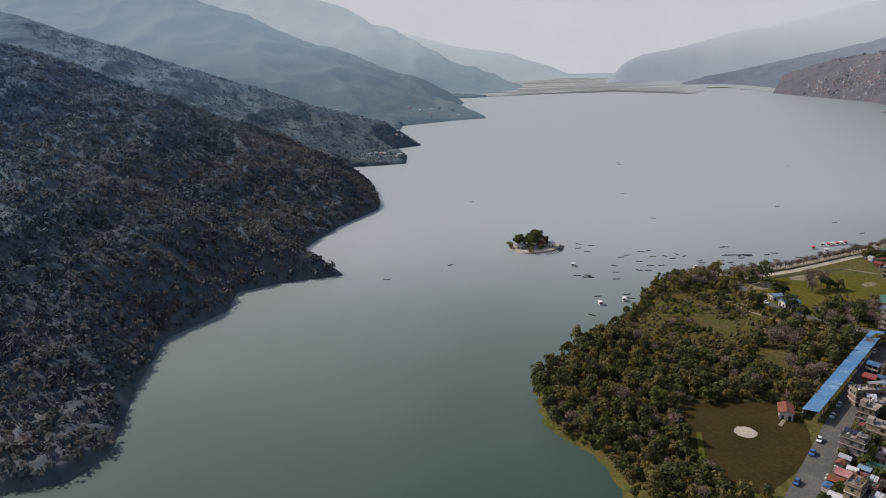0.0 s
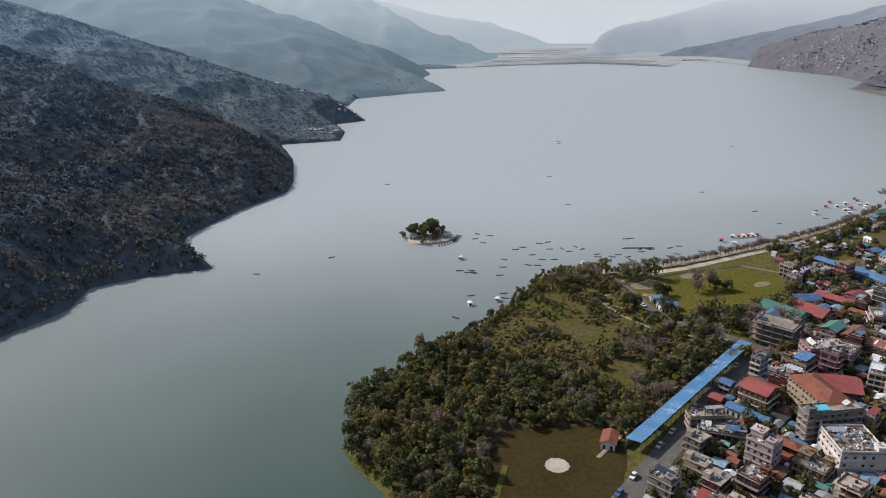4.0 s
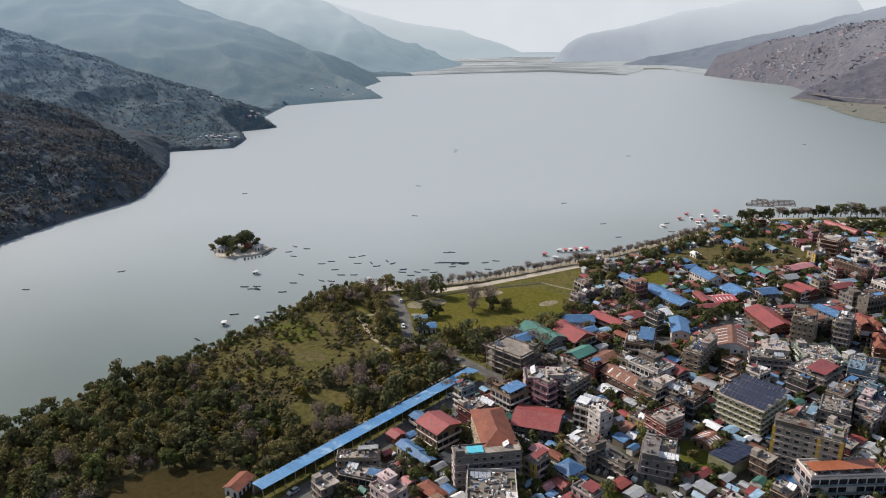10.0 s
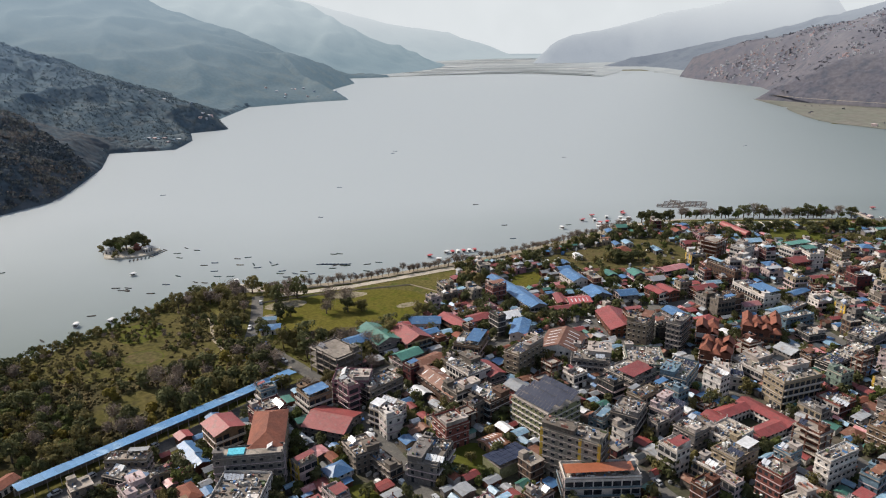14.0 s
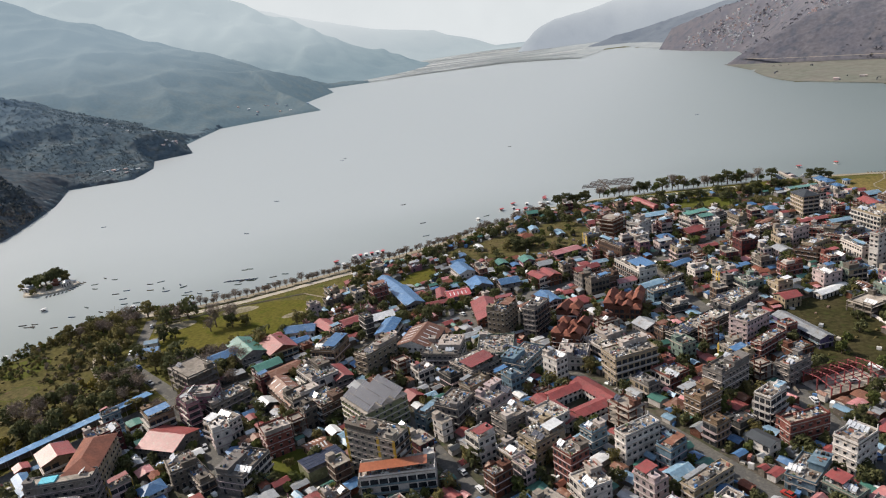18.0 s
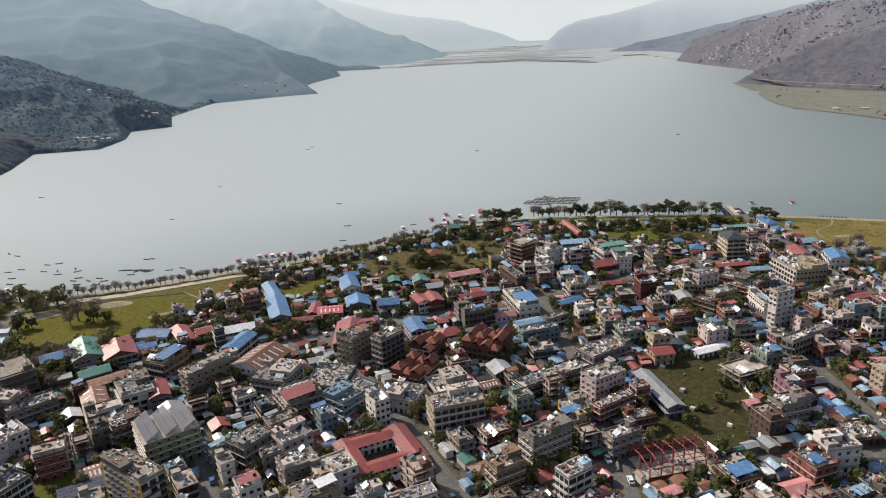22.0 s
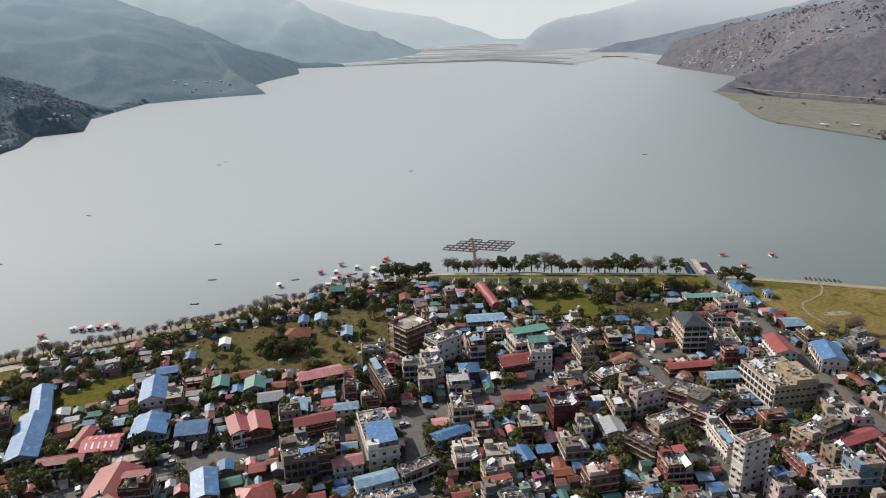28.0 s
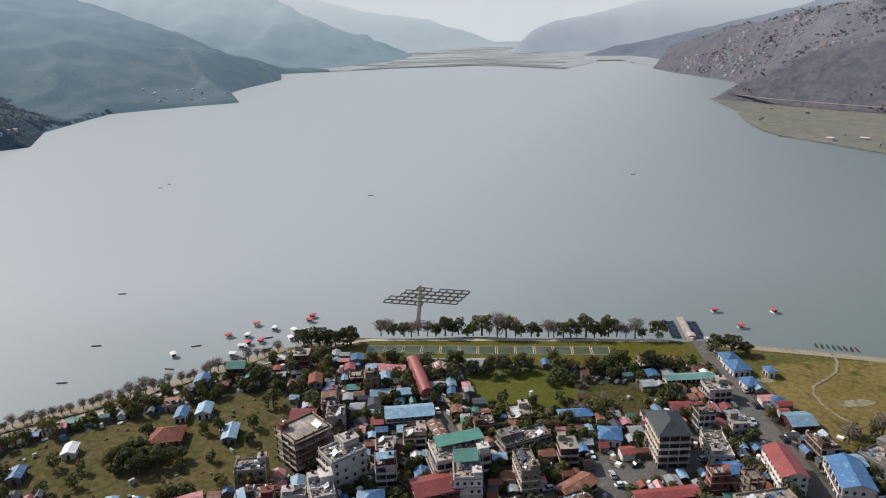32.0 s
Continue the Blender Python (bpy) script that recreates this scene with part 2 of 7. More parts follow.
def hill_height(x, y, key, shore):
    points, fall = HILLS[key]
    a, b = segments(points)
    best, away = np.full(x.shape, -1e9), np.zeros(x.shape)
    for p, q in zip(a, b):
        dx, dy = q[0] - p[0], q[1] - p[1]
        t = np.clip(((x - p[0]) * dx + (y - p[1]) * dy) / (dx * dx + dy * dy), 0, 1)
        dist = np.hypot(x - p[0] - t * dx, y - p[1] - t * dy)
        crest = p[2] + t * (q[2] - p[2]) - fall * (np.sqrt(dist ** 2 + 18 ** 2) - 18)
        away = np.where(crest > best, dist, away)
        best = np.maximum(best, crest)
    # ravines between spurs, deepening down the flanks
    size, deep = RAVINES[key]
    way = np.array(points[-1][:2]) - np.array(points[0][:2])
    way = way / np.linalg.norm(way)
    run = (x * way[0] + y * way[1]) / size * math.pi
    cut = np.abs(np.sin(run + 1.3 * waves(x, y, size * 2.2, 3) + 0.5 * waves(x, y, size * 0.8, 5))) + 0.35 * np.abs(np.sin(2.3 * run + 1.6 * waves(x, y, size * 1.1, 8)))
    best = best - deep * cut * np.clip((away - 10) / (0.7 * size), 0, 1) * np.clip(best / 45, 0, 1)
    best = best + np.clip(best / 60, 0, 1) * 2.0 * waves(x, y, 110, 9)
    if key in ("near", "cape", "second", "third", "third_spur"):
        best = np.where(best > -60, np.maximum(best, 5 + 3 * waves(x, y, 80, 5)), best)
    if key in ("right", "right_cape"):
        best = np.where(x > -330, np.minimum(best, 0.8 * (y - 1622 + 0.12 * x)), best)
    return np.minimum(best, 1.0 + 0.75 * shore)


def land_height(x, y):
    d = shore_distance(x, y)
    d = np.where(x < -235, d - 30, d)
    return WATER + np.clip(0.9 * d, -3, np.where(y > 1200, 0.3, 3.0)), d


def grid_mesh(name, xs, ys, zs, keep, material, smooth=True):
    nx, ny = len(xs), len(ys)
    X, Y = np.meshgrid(xs, ys, indexing="ij")
    v = np.stack([X, Y, zs], -1).reshape(-1, 3)
    i = np.arange(nx * ny).reshape(nx, ny)
    q = np.stack([i[:-1, :-1], i[1:, :-1], i[1:, 1:], i[:-1, 1:]], -1).reshape(-1, 4)
    q = q[keep.reshape(-1)[q].any(1)]
    used = np.unique(q)
    back = np.zeros(nx * ny, int)
    back[used] = np.arange(len(used))
    me = bpy.data.meshes.new(name)
    me.from_pydata(v[used].tolist(), [], back[q].tolist())
    me.materials.append(material)
    me.polygons.foreach_set("use_smooth", [smooth] * len(me.polygons))
    me.update()
    return new(name, me)


def axis(stops):
    """Grid lines: stretches of (from, to, step)."""
    return np.unique(np.concatenate([np.arange(a, b, s) for a, b, s in stops] + [[stops[-1][1]]]))


grass = mat("rough_grass", (0.08, 0.078, 0.022), (0.105, 0.09, 0.03), 0.95, 0.03, 0.6, 0.35, 0.5, spec=0.05, stain=(0.07, 0.08, 0.02))
_xs = axis([(-4900, -1000, 90), (-1000, -240, 40), (-240, 440, 6), (440, 1000, 40), (1000, 3000, 150)])
_ys = axis([(-1200, 0, 80), (0, 160, 20), (160, 900, 6), (900, 1800, 25), (1800, 2800, 50), (2800, 4900, 120)])
_X, _Y = np.meshgrid(_xs, _ys, indexing="ij")
_Z, _d = land_height(_X, _Y)
ground = grid_mesh("ground", _xs, _ys, _Z, np.ones(_X.shape, bool), grass)
tagged(ground, "dry grassy lakeside land under town and park", "ground", kind="structure")



def hazy_hill_mat(name, a, b, patch_tone, pale, low, high, most, big=0.012, glow=False, grain=0.18, thin=0.0):
    """Woods and slopes seen from far off: two tones and darker or lighter stands, grain of single crowns, and haze
    painted in as a paler tone towards the heights; glow: the haze tone is emitted.
    """
    m = bpy.data.materials.new(name)
    m.use_nodes = True
    N, L = m.node_tree.nodes, m.node_tree.links
    geo, p = N.new("ShaderNodeNewGeometry"), N["Principled BSDF"]
    p.inputs["Roughness"].default_value, p.inputs["Specular IOR Level"].default_value = 1.0, 0.0
    col = None
    for scale, lo, hi, tone in ((big, 0.38, 0.62, b), (big * 3.3, 0.50, 0.64, patch_tone)):
        n, r, x = N.new("ShaderNodeTexNoise"), N.new("ShaderNodeMapRange"), N.new("ShaderNodeMix")
        n.inputs["Scale"].default_value, n.inputs["Detail"].default_value = scale, 5.0
        r.inputs["From Min"].default_value, r.inputs["From Max"].default_value = lo, hi
        x.data_type = "RGBA"
        L.new(geo.outputs["Position"], n.inputs["Vector"])
        L.new(n.outputs["Fac"], r.inputs["Value"])
        L.new(r.outputs["Result"], x.inputs["Factor"])
        if col is None:
            x.inputs["A"].default_value = (*a, 1)
        else:
            L.new(col, x.inputs["A"])
        x.inputs["B"].default_value = (*tone, 1)
        col = x.outputs["Result"]
    n, r, x, c = N.new("ShaderNodeTexNoise"), N.new("ShaderNodeMapRange"), N.new("ShaderNodeMix"), N.new("ShaderNodeCombineColor")
    n.inputs["Scale"].default_value, n.inputs["Detail"].default_value = 0.13, 3.0
    r.inputs["From Min"].default_value, r.inputs["From Max"].default_value, r.inputs["To Min"].default_value, r.inputs["To Max"].default_value = 0.3, 0.7, 1 - grain, 1 + grain
    x.data_type, x.blend_type = "RGBA", "MULTIPLY"
    x.inputs["Factor"].default_value = 1.0
    L.new(geo.outputs["Position"], n.inputs["Vector"])
    L.new(n.outputs["Fac"], r.inputs["Value"])
    for i in range(3):
        L.new(r.outputs["Result"], c.inputs[i])
    L.new(col, x.inputs["A"])
    L.new(c.outputs[0], x.inputs["B"])
    col = x.outputs["Result"]
    # haze painted into the colour: blended to the pale tone with height
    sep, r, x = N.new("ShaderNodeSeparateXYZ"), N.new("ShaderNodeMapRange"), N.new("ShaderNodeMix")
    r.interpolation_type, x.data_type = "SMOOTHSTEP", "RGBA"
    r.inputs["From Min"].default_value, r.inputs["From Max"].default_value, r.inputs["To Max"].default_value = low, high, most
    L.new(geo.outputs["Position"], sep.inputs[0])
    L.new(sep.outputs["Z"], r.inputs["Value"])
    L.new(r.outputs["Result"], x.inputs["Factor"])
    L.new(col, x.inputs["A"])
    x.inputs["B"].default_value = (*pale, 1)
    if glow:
        # the slope itself glows in the haze tone over a dark base
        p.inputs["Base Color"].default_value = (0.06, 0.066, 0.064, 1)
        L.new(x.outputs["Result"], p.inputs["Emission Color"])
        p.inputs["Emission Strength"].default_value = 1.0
    else:
        L.new(x.outputs["Result"], p.inputs["Base Color"])
    if thin:
        back, both = N.new("ShaderNodeBsdfTranslucent"), N.new("ShaderNodeMixShader")
        both.inputs["Fac"].default_value = thin
        L.new(x.outputs["Result"], back.inputs["Color"])
        L.new(p.outputs[0], both.inputs[1])
        L.new(back.outputs[0], both.inputs[2])
        L.new(both.outputs[0], N["Material Output"].inputs["Surface"])
    MATS[name] = m
    return m


# blue-grey base tones carry the haze over the nearer hills
forest = hazy_hill_mat("winter_forest_hazed", (0.084, 0.102, 0.116), (0.106, 0.108, 0.112), (0.074, 0.094, 0.11), (0.17, 0.23, 0.29), 0, 170, 0.95, 0.02, grain=0.2)
forest2 = hazy_hill_mat("forest_second_hazed", (0.086, 0.118, 0.142), (0.098, 0.128, 0.148), (0.124, 0.145, 0.154), (0.18, 0.242, 0.295), 0, 170, 0.95, 0.014, grain=0.2)
# the far ranges closing the valley; their surfaces emit the haze's pale tone
forest3 = hazy_hill_mat("haze_glow_third", (0.082, 0.126, 0.156), (0.092, 0.136, 0.166), (0.105, 0.142, 0.162), (0.235, 0.305, 0.355), -5, 235, 0.95, 0.008, True, 0.10)
forest4 = hazy_hill_mat("haze_glow_fourth", (0.180, 0.250, 0.290), (0.190, 0.258, 0.296), (0.172, 0.24, 0.28), (0.41, 0.475, 0.505), -20, 260, 0.97, 0.004, True, 0.03)
forest5 = hazy_hill_mat("haze_glow_far", (0.37, 0.43, 0.46), (0.38, 0.438, 0.466), (0.36, 0.42, 0.452), (0.54, 0.58, 0.60), -20, 280, 1.0, 0.003, True, 0.02)
forest6 = mat("haze_glow_end", (0.43, 0.455, 0.462), (0.44, 0.463, 0.468), 1.0, 0.001, 0.004, 0.02, 0.0, glow=1.5, spec=0.0)
forest7 = hazy_hill_mat("haze_glow_right", (0.33, 0.365, 0.41), (0.338, 0.372, 0.415), (0.32, 0.355, 0.40), (0.53, 0.56, 0.585), 10, 270, 0.97, 0.004, True, 0.02)
ridge = hazy_hill_mat("haze_glow_ridge", (0.125, 0.148, 0.195), (0.14, 0.162, 0.206), (0.11, 0.132, 0.18), (0.31, 0.34, 0.395), 10, 280, 0.95, 0.008, True, 0.06)
# not emitting; haze sits in the mauve-grey tones and the paler heights
scrub = hazy_hill_mat("dry_terraces_hazed", (0.108, 0.106, 0.125), (0.125, 0.119, 0.132), (0.084, 0.088, 0.108), (0.205, 0.21, 0.236), 20, 300, 0.85, 0.014, grain=0.16)
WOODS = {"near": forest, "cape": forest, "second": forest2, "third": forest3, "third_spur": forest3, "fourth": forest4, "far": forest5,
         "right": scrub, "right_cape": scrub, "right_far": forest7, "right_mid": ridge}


def crowns(x, y, cell, seed):
    """Rounded tree crowns side by side as relief between 0 and 1: the nearest of scattered tops."""
    r = np.random.default_rng(seed)
    shift, tall = r.uniform(0.1, 0.9, (64, 64, 2)), r.uniform(0.55, 1.0, (64, 64))
    i, j = np.floor(x / cell).astype(int), np.floor(y / cell).astype(int)
    best = np.zeros(x.shape)
    for a in (-1, 0, 1):
        for b in (-1, 0, 1):
            u, w = (i + a) % 64, (j + b) % 64
            gap = np.hypot(x - (i + a + shift[u, w, 0]) * cell, y - (j + b + shift[u, w, 1]) * cell) / cell
            best = np.maximum(best, tall[u, w] * np.clip(1 - (gap / 0.8) ** 2, 0, 1))
    return best


def hill(key, step, reach, label, canopy=0.0, cell=7.0, box=(-9000, -9000, 9000, 9000)):
    pts = np.array(HILLS[key][0])
    xs = np.arange(max(box[0], pts[:, 0].min() - reach), min(box[2], pts[:, 0].max() + reach), step)
    ys = np.arange(max(box[1], pts[:, 1].min() - reach), min(box[3], pts[:, 1].max() + reach), step)
    X, Y = np.meshgrid(xs, ys, indexing="ij")
    d = shore_distance(X, Y)
    h = hill_height(X, Y, key, d)
    if canopy:
        amount = np.clip(waves(X, Y, 150, 31) * 1.5 + 0.3, 0.1, 1) if key.startswith("right") else 1.0
        h = h + np.where(h > 1, canopy * amount * (crowns(X, Y, cell, 6) + 0.2 * waves(X, Y, cell * 5, 22)), 0)
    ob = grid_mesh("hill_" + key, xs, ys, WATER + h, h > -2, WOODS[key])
    return tagged(ob, label, "hill", kind="structure")


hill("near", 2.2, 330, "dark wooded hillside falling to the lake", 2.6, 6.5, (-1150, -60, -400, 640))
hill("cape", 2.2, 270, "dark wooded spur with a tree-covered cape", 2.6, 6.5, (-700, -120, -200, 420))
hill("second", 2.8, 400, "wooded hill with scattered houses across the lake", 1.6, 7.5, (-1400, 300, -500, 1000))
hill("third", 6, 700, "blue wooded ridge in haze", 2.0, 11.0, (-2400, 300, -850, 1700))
hill("third_spur", 5, 250, "wooded spur in glowing blue haze above the far shore", 2.0, 11.0)
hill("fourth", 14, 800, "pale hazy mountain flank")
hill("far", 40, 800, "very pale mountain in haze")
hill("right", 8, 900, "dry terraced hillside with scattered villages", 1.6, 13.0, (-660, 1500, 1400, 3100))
hill("right_mid", 12, 500, "wooded ridge in glowing blue-grey haze behind the far villages", 4.0, 24.0)
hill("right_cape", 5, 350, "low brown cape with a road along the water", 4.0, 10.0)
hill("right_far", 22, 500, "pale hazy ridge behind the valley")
# added glowing arc, matched to the hazy sky behind the ranges
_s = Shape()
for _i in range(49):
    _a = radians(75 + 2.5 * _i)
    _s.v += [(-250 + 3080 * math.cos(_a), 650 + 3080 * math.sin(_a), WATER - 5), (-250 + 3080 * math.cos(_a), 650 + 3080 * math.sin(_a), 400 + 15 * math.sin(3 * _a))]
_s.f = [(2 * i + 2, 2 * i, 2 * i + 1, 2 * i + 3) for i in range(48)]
tagged(part("backdrop", _s, forest6, smooth=True), "plain glowing wall of haze closing the valley", "backdrop", kind="structure")

# added sheet glowing in haze colour, covering a dark strip before the arc
_s = Shape()
for _i in range(33):
    _a = radians(95 + 2.2 * _i)
    _s.v += [(-250 + _q * math.cos(_a), 650 + _q * math.sin(_a), WATER + 2.3) for _q in (2560, 3078)]
_s.f = [(2 * i, 2 * i + 1, 2 * i + 3, 2 * i + 2) for i in range(32)]
tagged(part("backdrop", _s, forest5), "glowing haze-toned sheet over the plain at the valley's end", "backdrop", kind="structure")

# the lake
lake_mat = bpy.data.materials.new("lake_water")
lake_mat.use_nodes = True
_n, _l = lake_mat.node_tree.nodes, lake_mat.node_tree.links
_p = _n["Principled BSDF"]
_p.inputs["Roughness"].default_value, _p.inputs["IOR"].default_value = 0.42, 1.33
_p.inputs["Specular IOR Level"].default_value = 0.38
_g = _n.new("ShaderNodeNewGeometry")
_t = _n.new("ShaderNodeTexNoise")
_t.inputs["Scale"].default_value, _t.inputs["Detail"].default_value = 0.5, 3.0
_l.new(_g.outputs["Position"], _t.inputs["Vector"])
# green in the southern bay; towards the delta, sky sheen and haze painted paler
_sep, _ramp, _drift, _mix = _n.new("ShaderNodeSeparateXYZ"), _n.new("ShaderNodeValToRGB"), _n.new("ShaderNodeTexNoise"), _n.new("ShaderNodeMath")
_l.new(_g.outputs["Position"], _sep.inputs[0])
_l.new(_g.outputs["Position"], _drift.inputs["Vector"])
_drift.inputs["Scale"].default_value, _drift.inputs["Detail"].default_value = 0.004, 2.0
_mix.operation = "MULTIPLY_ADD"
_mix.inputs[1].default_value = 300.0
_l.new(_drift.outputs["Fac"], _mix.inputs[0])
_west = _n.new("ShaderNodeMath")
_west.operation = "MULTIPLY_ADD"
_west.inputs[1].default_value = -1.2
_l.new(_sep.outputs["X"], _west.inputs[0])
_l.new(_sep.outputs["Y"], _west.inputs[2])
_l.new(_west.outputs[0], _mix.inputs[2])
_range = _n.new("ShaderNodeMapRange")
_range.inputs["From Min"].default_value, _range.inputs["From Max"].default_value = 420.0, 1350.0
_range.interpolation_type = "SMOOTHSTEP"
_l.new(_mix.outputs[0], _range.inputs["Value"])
# painted darker to the north-east, away from the sun's glare on the water
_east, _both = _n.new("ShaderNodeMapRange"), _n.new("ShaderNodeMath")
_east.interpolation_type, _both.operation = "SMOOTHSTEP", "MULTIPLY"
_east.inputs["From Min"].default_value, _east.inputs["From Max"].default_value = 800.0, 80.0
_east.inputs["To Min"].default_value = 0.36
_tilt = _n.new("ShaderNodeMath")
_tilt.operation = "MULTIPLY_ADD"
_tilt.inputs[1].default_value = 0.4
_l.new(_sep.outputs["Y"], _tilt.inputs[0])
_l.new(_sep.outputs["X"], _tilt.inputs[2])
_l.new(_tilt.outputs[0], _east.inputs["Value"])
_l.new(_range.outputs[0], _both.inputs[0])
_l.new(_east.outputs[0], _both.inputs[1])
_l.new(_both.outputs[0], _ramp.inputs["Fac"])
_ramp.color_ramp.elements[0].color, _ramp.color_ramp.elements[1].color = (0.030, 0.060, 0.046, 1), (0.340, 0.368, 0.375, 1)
_l.new(_ramp.outputs["Color"], _p.inputs["Base Color"])
_b = _n.new("ShaderNodeBump")
_b.inputs["Strength"].default_value, _b.inputs["Distance"].default_value = 0.1, 0.2
_l.new(_t.outputs["Fac"], _b.inputs["Height"])
_l.new(_b.outputs[0], _p.inputs["Normal"])
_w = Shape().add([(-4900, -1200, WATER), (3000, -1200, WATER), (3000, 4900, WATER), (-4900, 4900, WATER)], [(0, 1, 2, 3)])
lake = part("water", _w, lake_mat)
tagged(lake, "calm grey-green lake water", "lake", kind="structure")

# ---- town: materials ----
WALLS = {k: mat("wall_" + k, tuple(v * (0.74 if min(c) > 0.45 else 0.48) for v in c), tuple(v * (0.54 if min(c) > 0.45 else 0.33) for v in c), 0.9, 0.25, 1.2, 0.14, 0.15, vary=0.12, stain=tuple(v * 0.55 + 0.02 for v in c)) for k, c in {
    "white": (0.84, 0.77, 0.71), "cream": (0.70, 0.55, 0.36), "beige": (0.48, 0.38, 0.27), "tan": (0.44, 0.29, 0.18), "grey": (0.38, 0.34, 0.315),
    "concrete": (0.30, 0.25, 0.205), "frame": (0.32, 0.275, 0.225), "brown": (0.22, 0.13, 0.09), "brick": (0.26, 0.10, 0.06), "brickframe": (0.30, 0.13, 0.09),
    "maroon": (0.20, 0.05, 0.05), "pink": (0.52, 0.24, 0.30), "pinkwhite": (0.64, 0.50, 0.49), "redwhite": (0.42, 0.14, 0.11), "skyblue": (0.28, 0.42, 0.52),
    "ltblue": (0.30, 0.42, 0.48), "mint": (0.36, 0.46, 0.38), "lime": (0.48, 0.48, 0.26), "yellow": (0.56, 0.50, 0.42), "purple": (0.26, 0.20, 0.36),
    "dark": (0.12, 0.115, 0.11), "red": (0.36, 0.08, 0.07)}.items()}
ROOFS = {k: mat("tin_" + k, c, tuple(v * 0.78 for v in c), r * 0.72, 0.12, 0.8, 0.16, 0.35, metal=0.0, vary=0.2, spec=0.42, wave=0.5, stain=s) for k, c, r, s in (
    ("blue", (0.07, 0.16, 0.31), 0.55, (0.15, 0.23, 0.33)), ("ltblue", (0.20, 0.32, 0.42), 0.55, (0.34, 0.42, 0.47)), ("red", (0.25, 0.06, 0.055), 0.6, (0.19, 0.075, 0.065)),
    ("redstripe", (0.42, 0.10, 0.10), 0.5, None), ("pink", (0.46, 0.19, 0.19), 0.5, (0.50, 0.30, 0.29)), ("rust", (0.20, 0.085, 0.05), 0.75, (0.28, 0.18, 0.13)),
    ("green", (0.07, 0.19, 0.15), 0.55, None), ("teal", (0.16, 0.30, 0.27), 0.55, None), ("grey", (0.32, 0.33, 0.34), 0.45, (0.22, 0.19, 0.17)),
    ("white", (0.66, 0.66, 0.66), 0.5, None), ("dark", (0.055, 0.06, 0.065), 0.6, None), ("orange", (0.36, 0.12, 0.06), 0.6, None))}
ROOFS["brick"] = mat("clay_tiles", (0.22, 0.075, 0.045), (0.16, 0.058, 0.038), 0.8, 0.2, 1.0, 0.2, 0.4, wave=0.35)
deck = mat("roof_screed", (0.35, 0.30, 0.255), (0.20, 0.17, 0.14), 0.9, 0.15, 0.9, 0.2, 0.2, vary=0.4, stain=(0.16, 0.15, 0.13))
trim_mat = mat("painted_trim", (0.42, 0.36, 0.32), (0.28, 0.24, 0.21), 0.85, 0.3, 1.0, 0.15, 0.1, vary=0.3)
glass_mat = mat("window_glass", (0.022, 0.024, 0.028), (0.04, 0.043, 0.048), 0.25, 0.3, 0.6, 0.4, 0.0, spec=0.3)
tank_black = mat("tank_plastic", (0.02, 0.02, 0.022), None, 0.4, bump=0.1)
tank_steel = mat("tank_steel", (0.6, 0.6, 0.6), None, 0.3, bump=0.05, metal=0.9)
# glossy glass; its pale base also paints in part of the sun's glint
heater_mat = mat("heater_glass_glint", (0.50, 0.52, 0.55), (0.34, 0.36, 0.40), 0.22, 0.8, 2.0, 0.15, 0.0, spec=0.6)
solar_mat = mat("solar_cells", (0.02, 0.026, 0.05), (0.035, 0.042, 0.07), 0.5, 0.4, 1.0, 0.1, 0.0, spec=0.15)
stripe_mat = mat("yellow_paint", (0.55, 0.36, 0.05), (0.46, 0.30, 0.05), 0.7, 0.3, 1.0, 0.15, 0.1)
pool_mat = mat("pool_water", (0.10, 0.45, 0.55), None, 0.1, bump=0.1, spec=0.5)
asphalt = mat("asphalt", (0.088, 0.084, 0.078), (0.115, 0.108, 0.098), 0.9, 0.08, 1.2, 0.2, 0.2, stain=(0.15, 0.137, 0.115))
dust = mat("town_dust", (0.085, 0.071, 0.053), (0.048, 0.048, 0.026), 0.95, 0.08, 0.5, 0.35, 0.3, stain=(0.04, 0.05, 0.018))
STREETS = [([(-46, 205), (-49, 270), (-51, 330), (-50, 372), (-36, 400), (-14, 450), (7, 503), (24, 545), (42, 576), (64, 622), (86, 680), (112, 728)], 8.5),
           ([(-148, 424), (-122, 405), (-104, 389), (-64, 386), (-48, 384)], 6.0), ([(-44, 380), (-12, 376), (37, 357), (70, 345)], 6.0),
           ([(7, 505), (73, 486), (157, 454), (215, 432)], 6.5), ([(52, 607), (109, 558), (180, 487), (225, 440)], 7.0),
           ([(74, 812), (88, 797), (112, 770), (140, 742), (176, 711), (225, 668)], 8.5), ([(86, 708), (125, 674), (170, 628), (215, 585)], 6.0),
           ([(37, 428), (92, 406), (150, 385)], 5.5), ([(37, 428), (45, 470), (52, 492)], 4.0), ([(28, 693), (50, 681), (70, 668)], 4.0),
           ([(150, 500), (190, 540), (225, 575)], 4.5), ([(86, 681), (112, 733)], 8.0)]
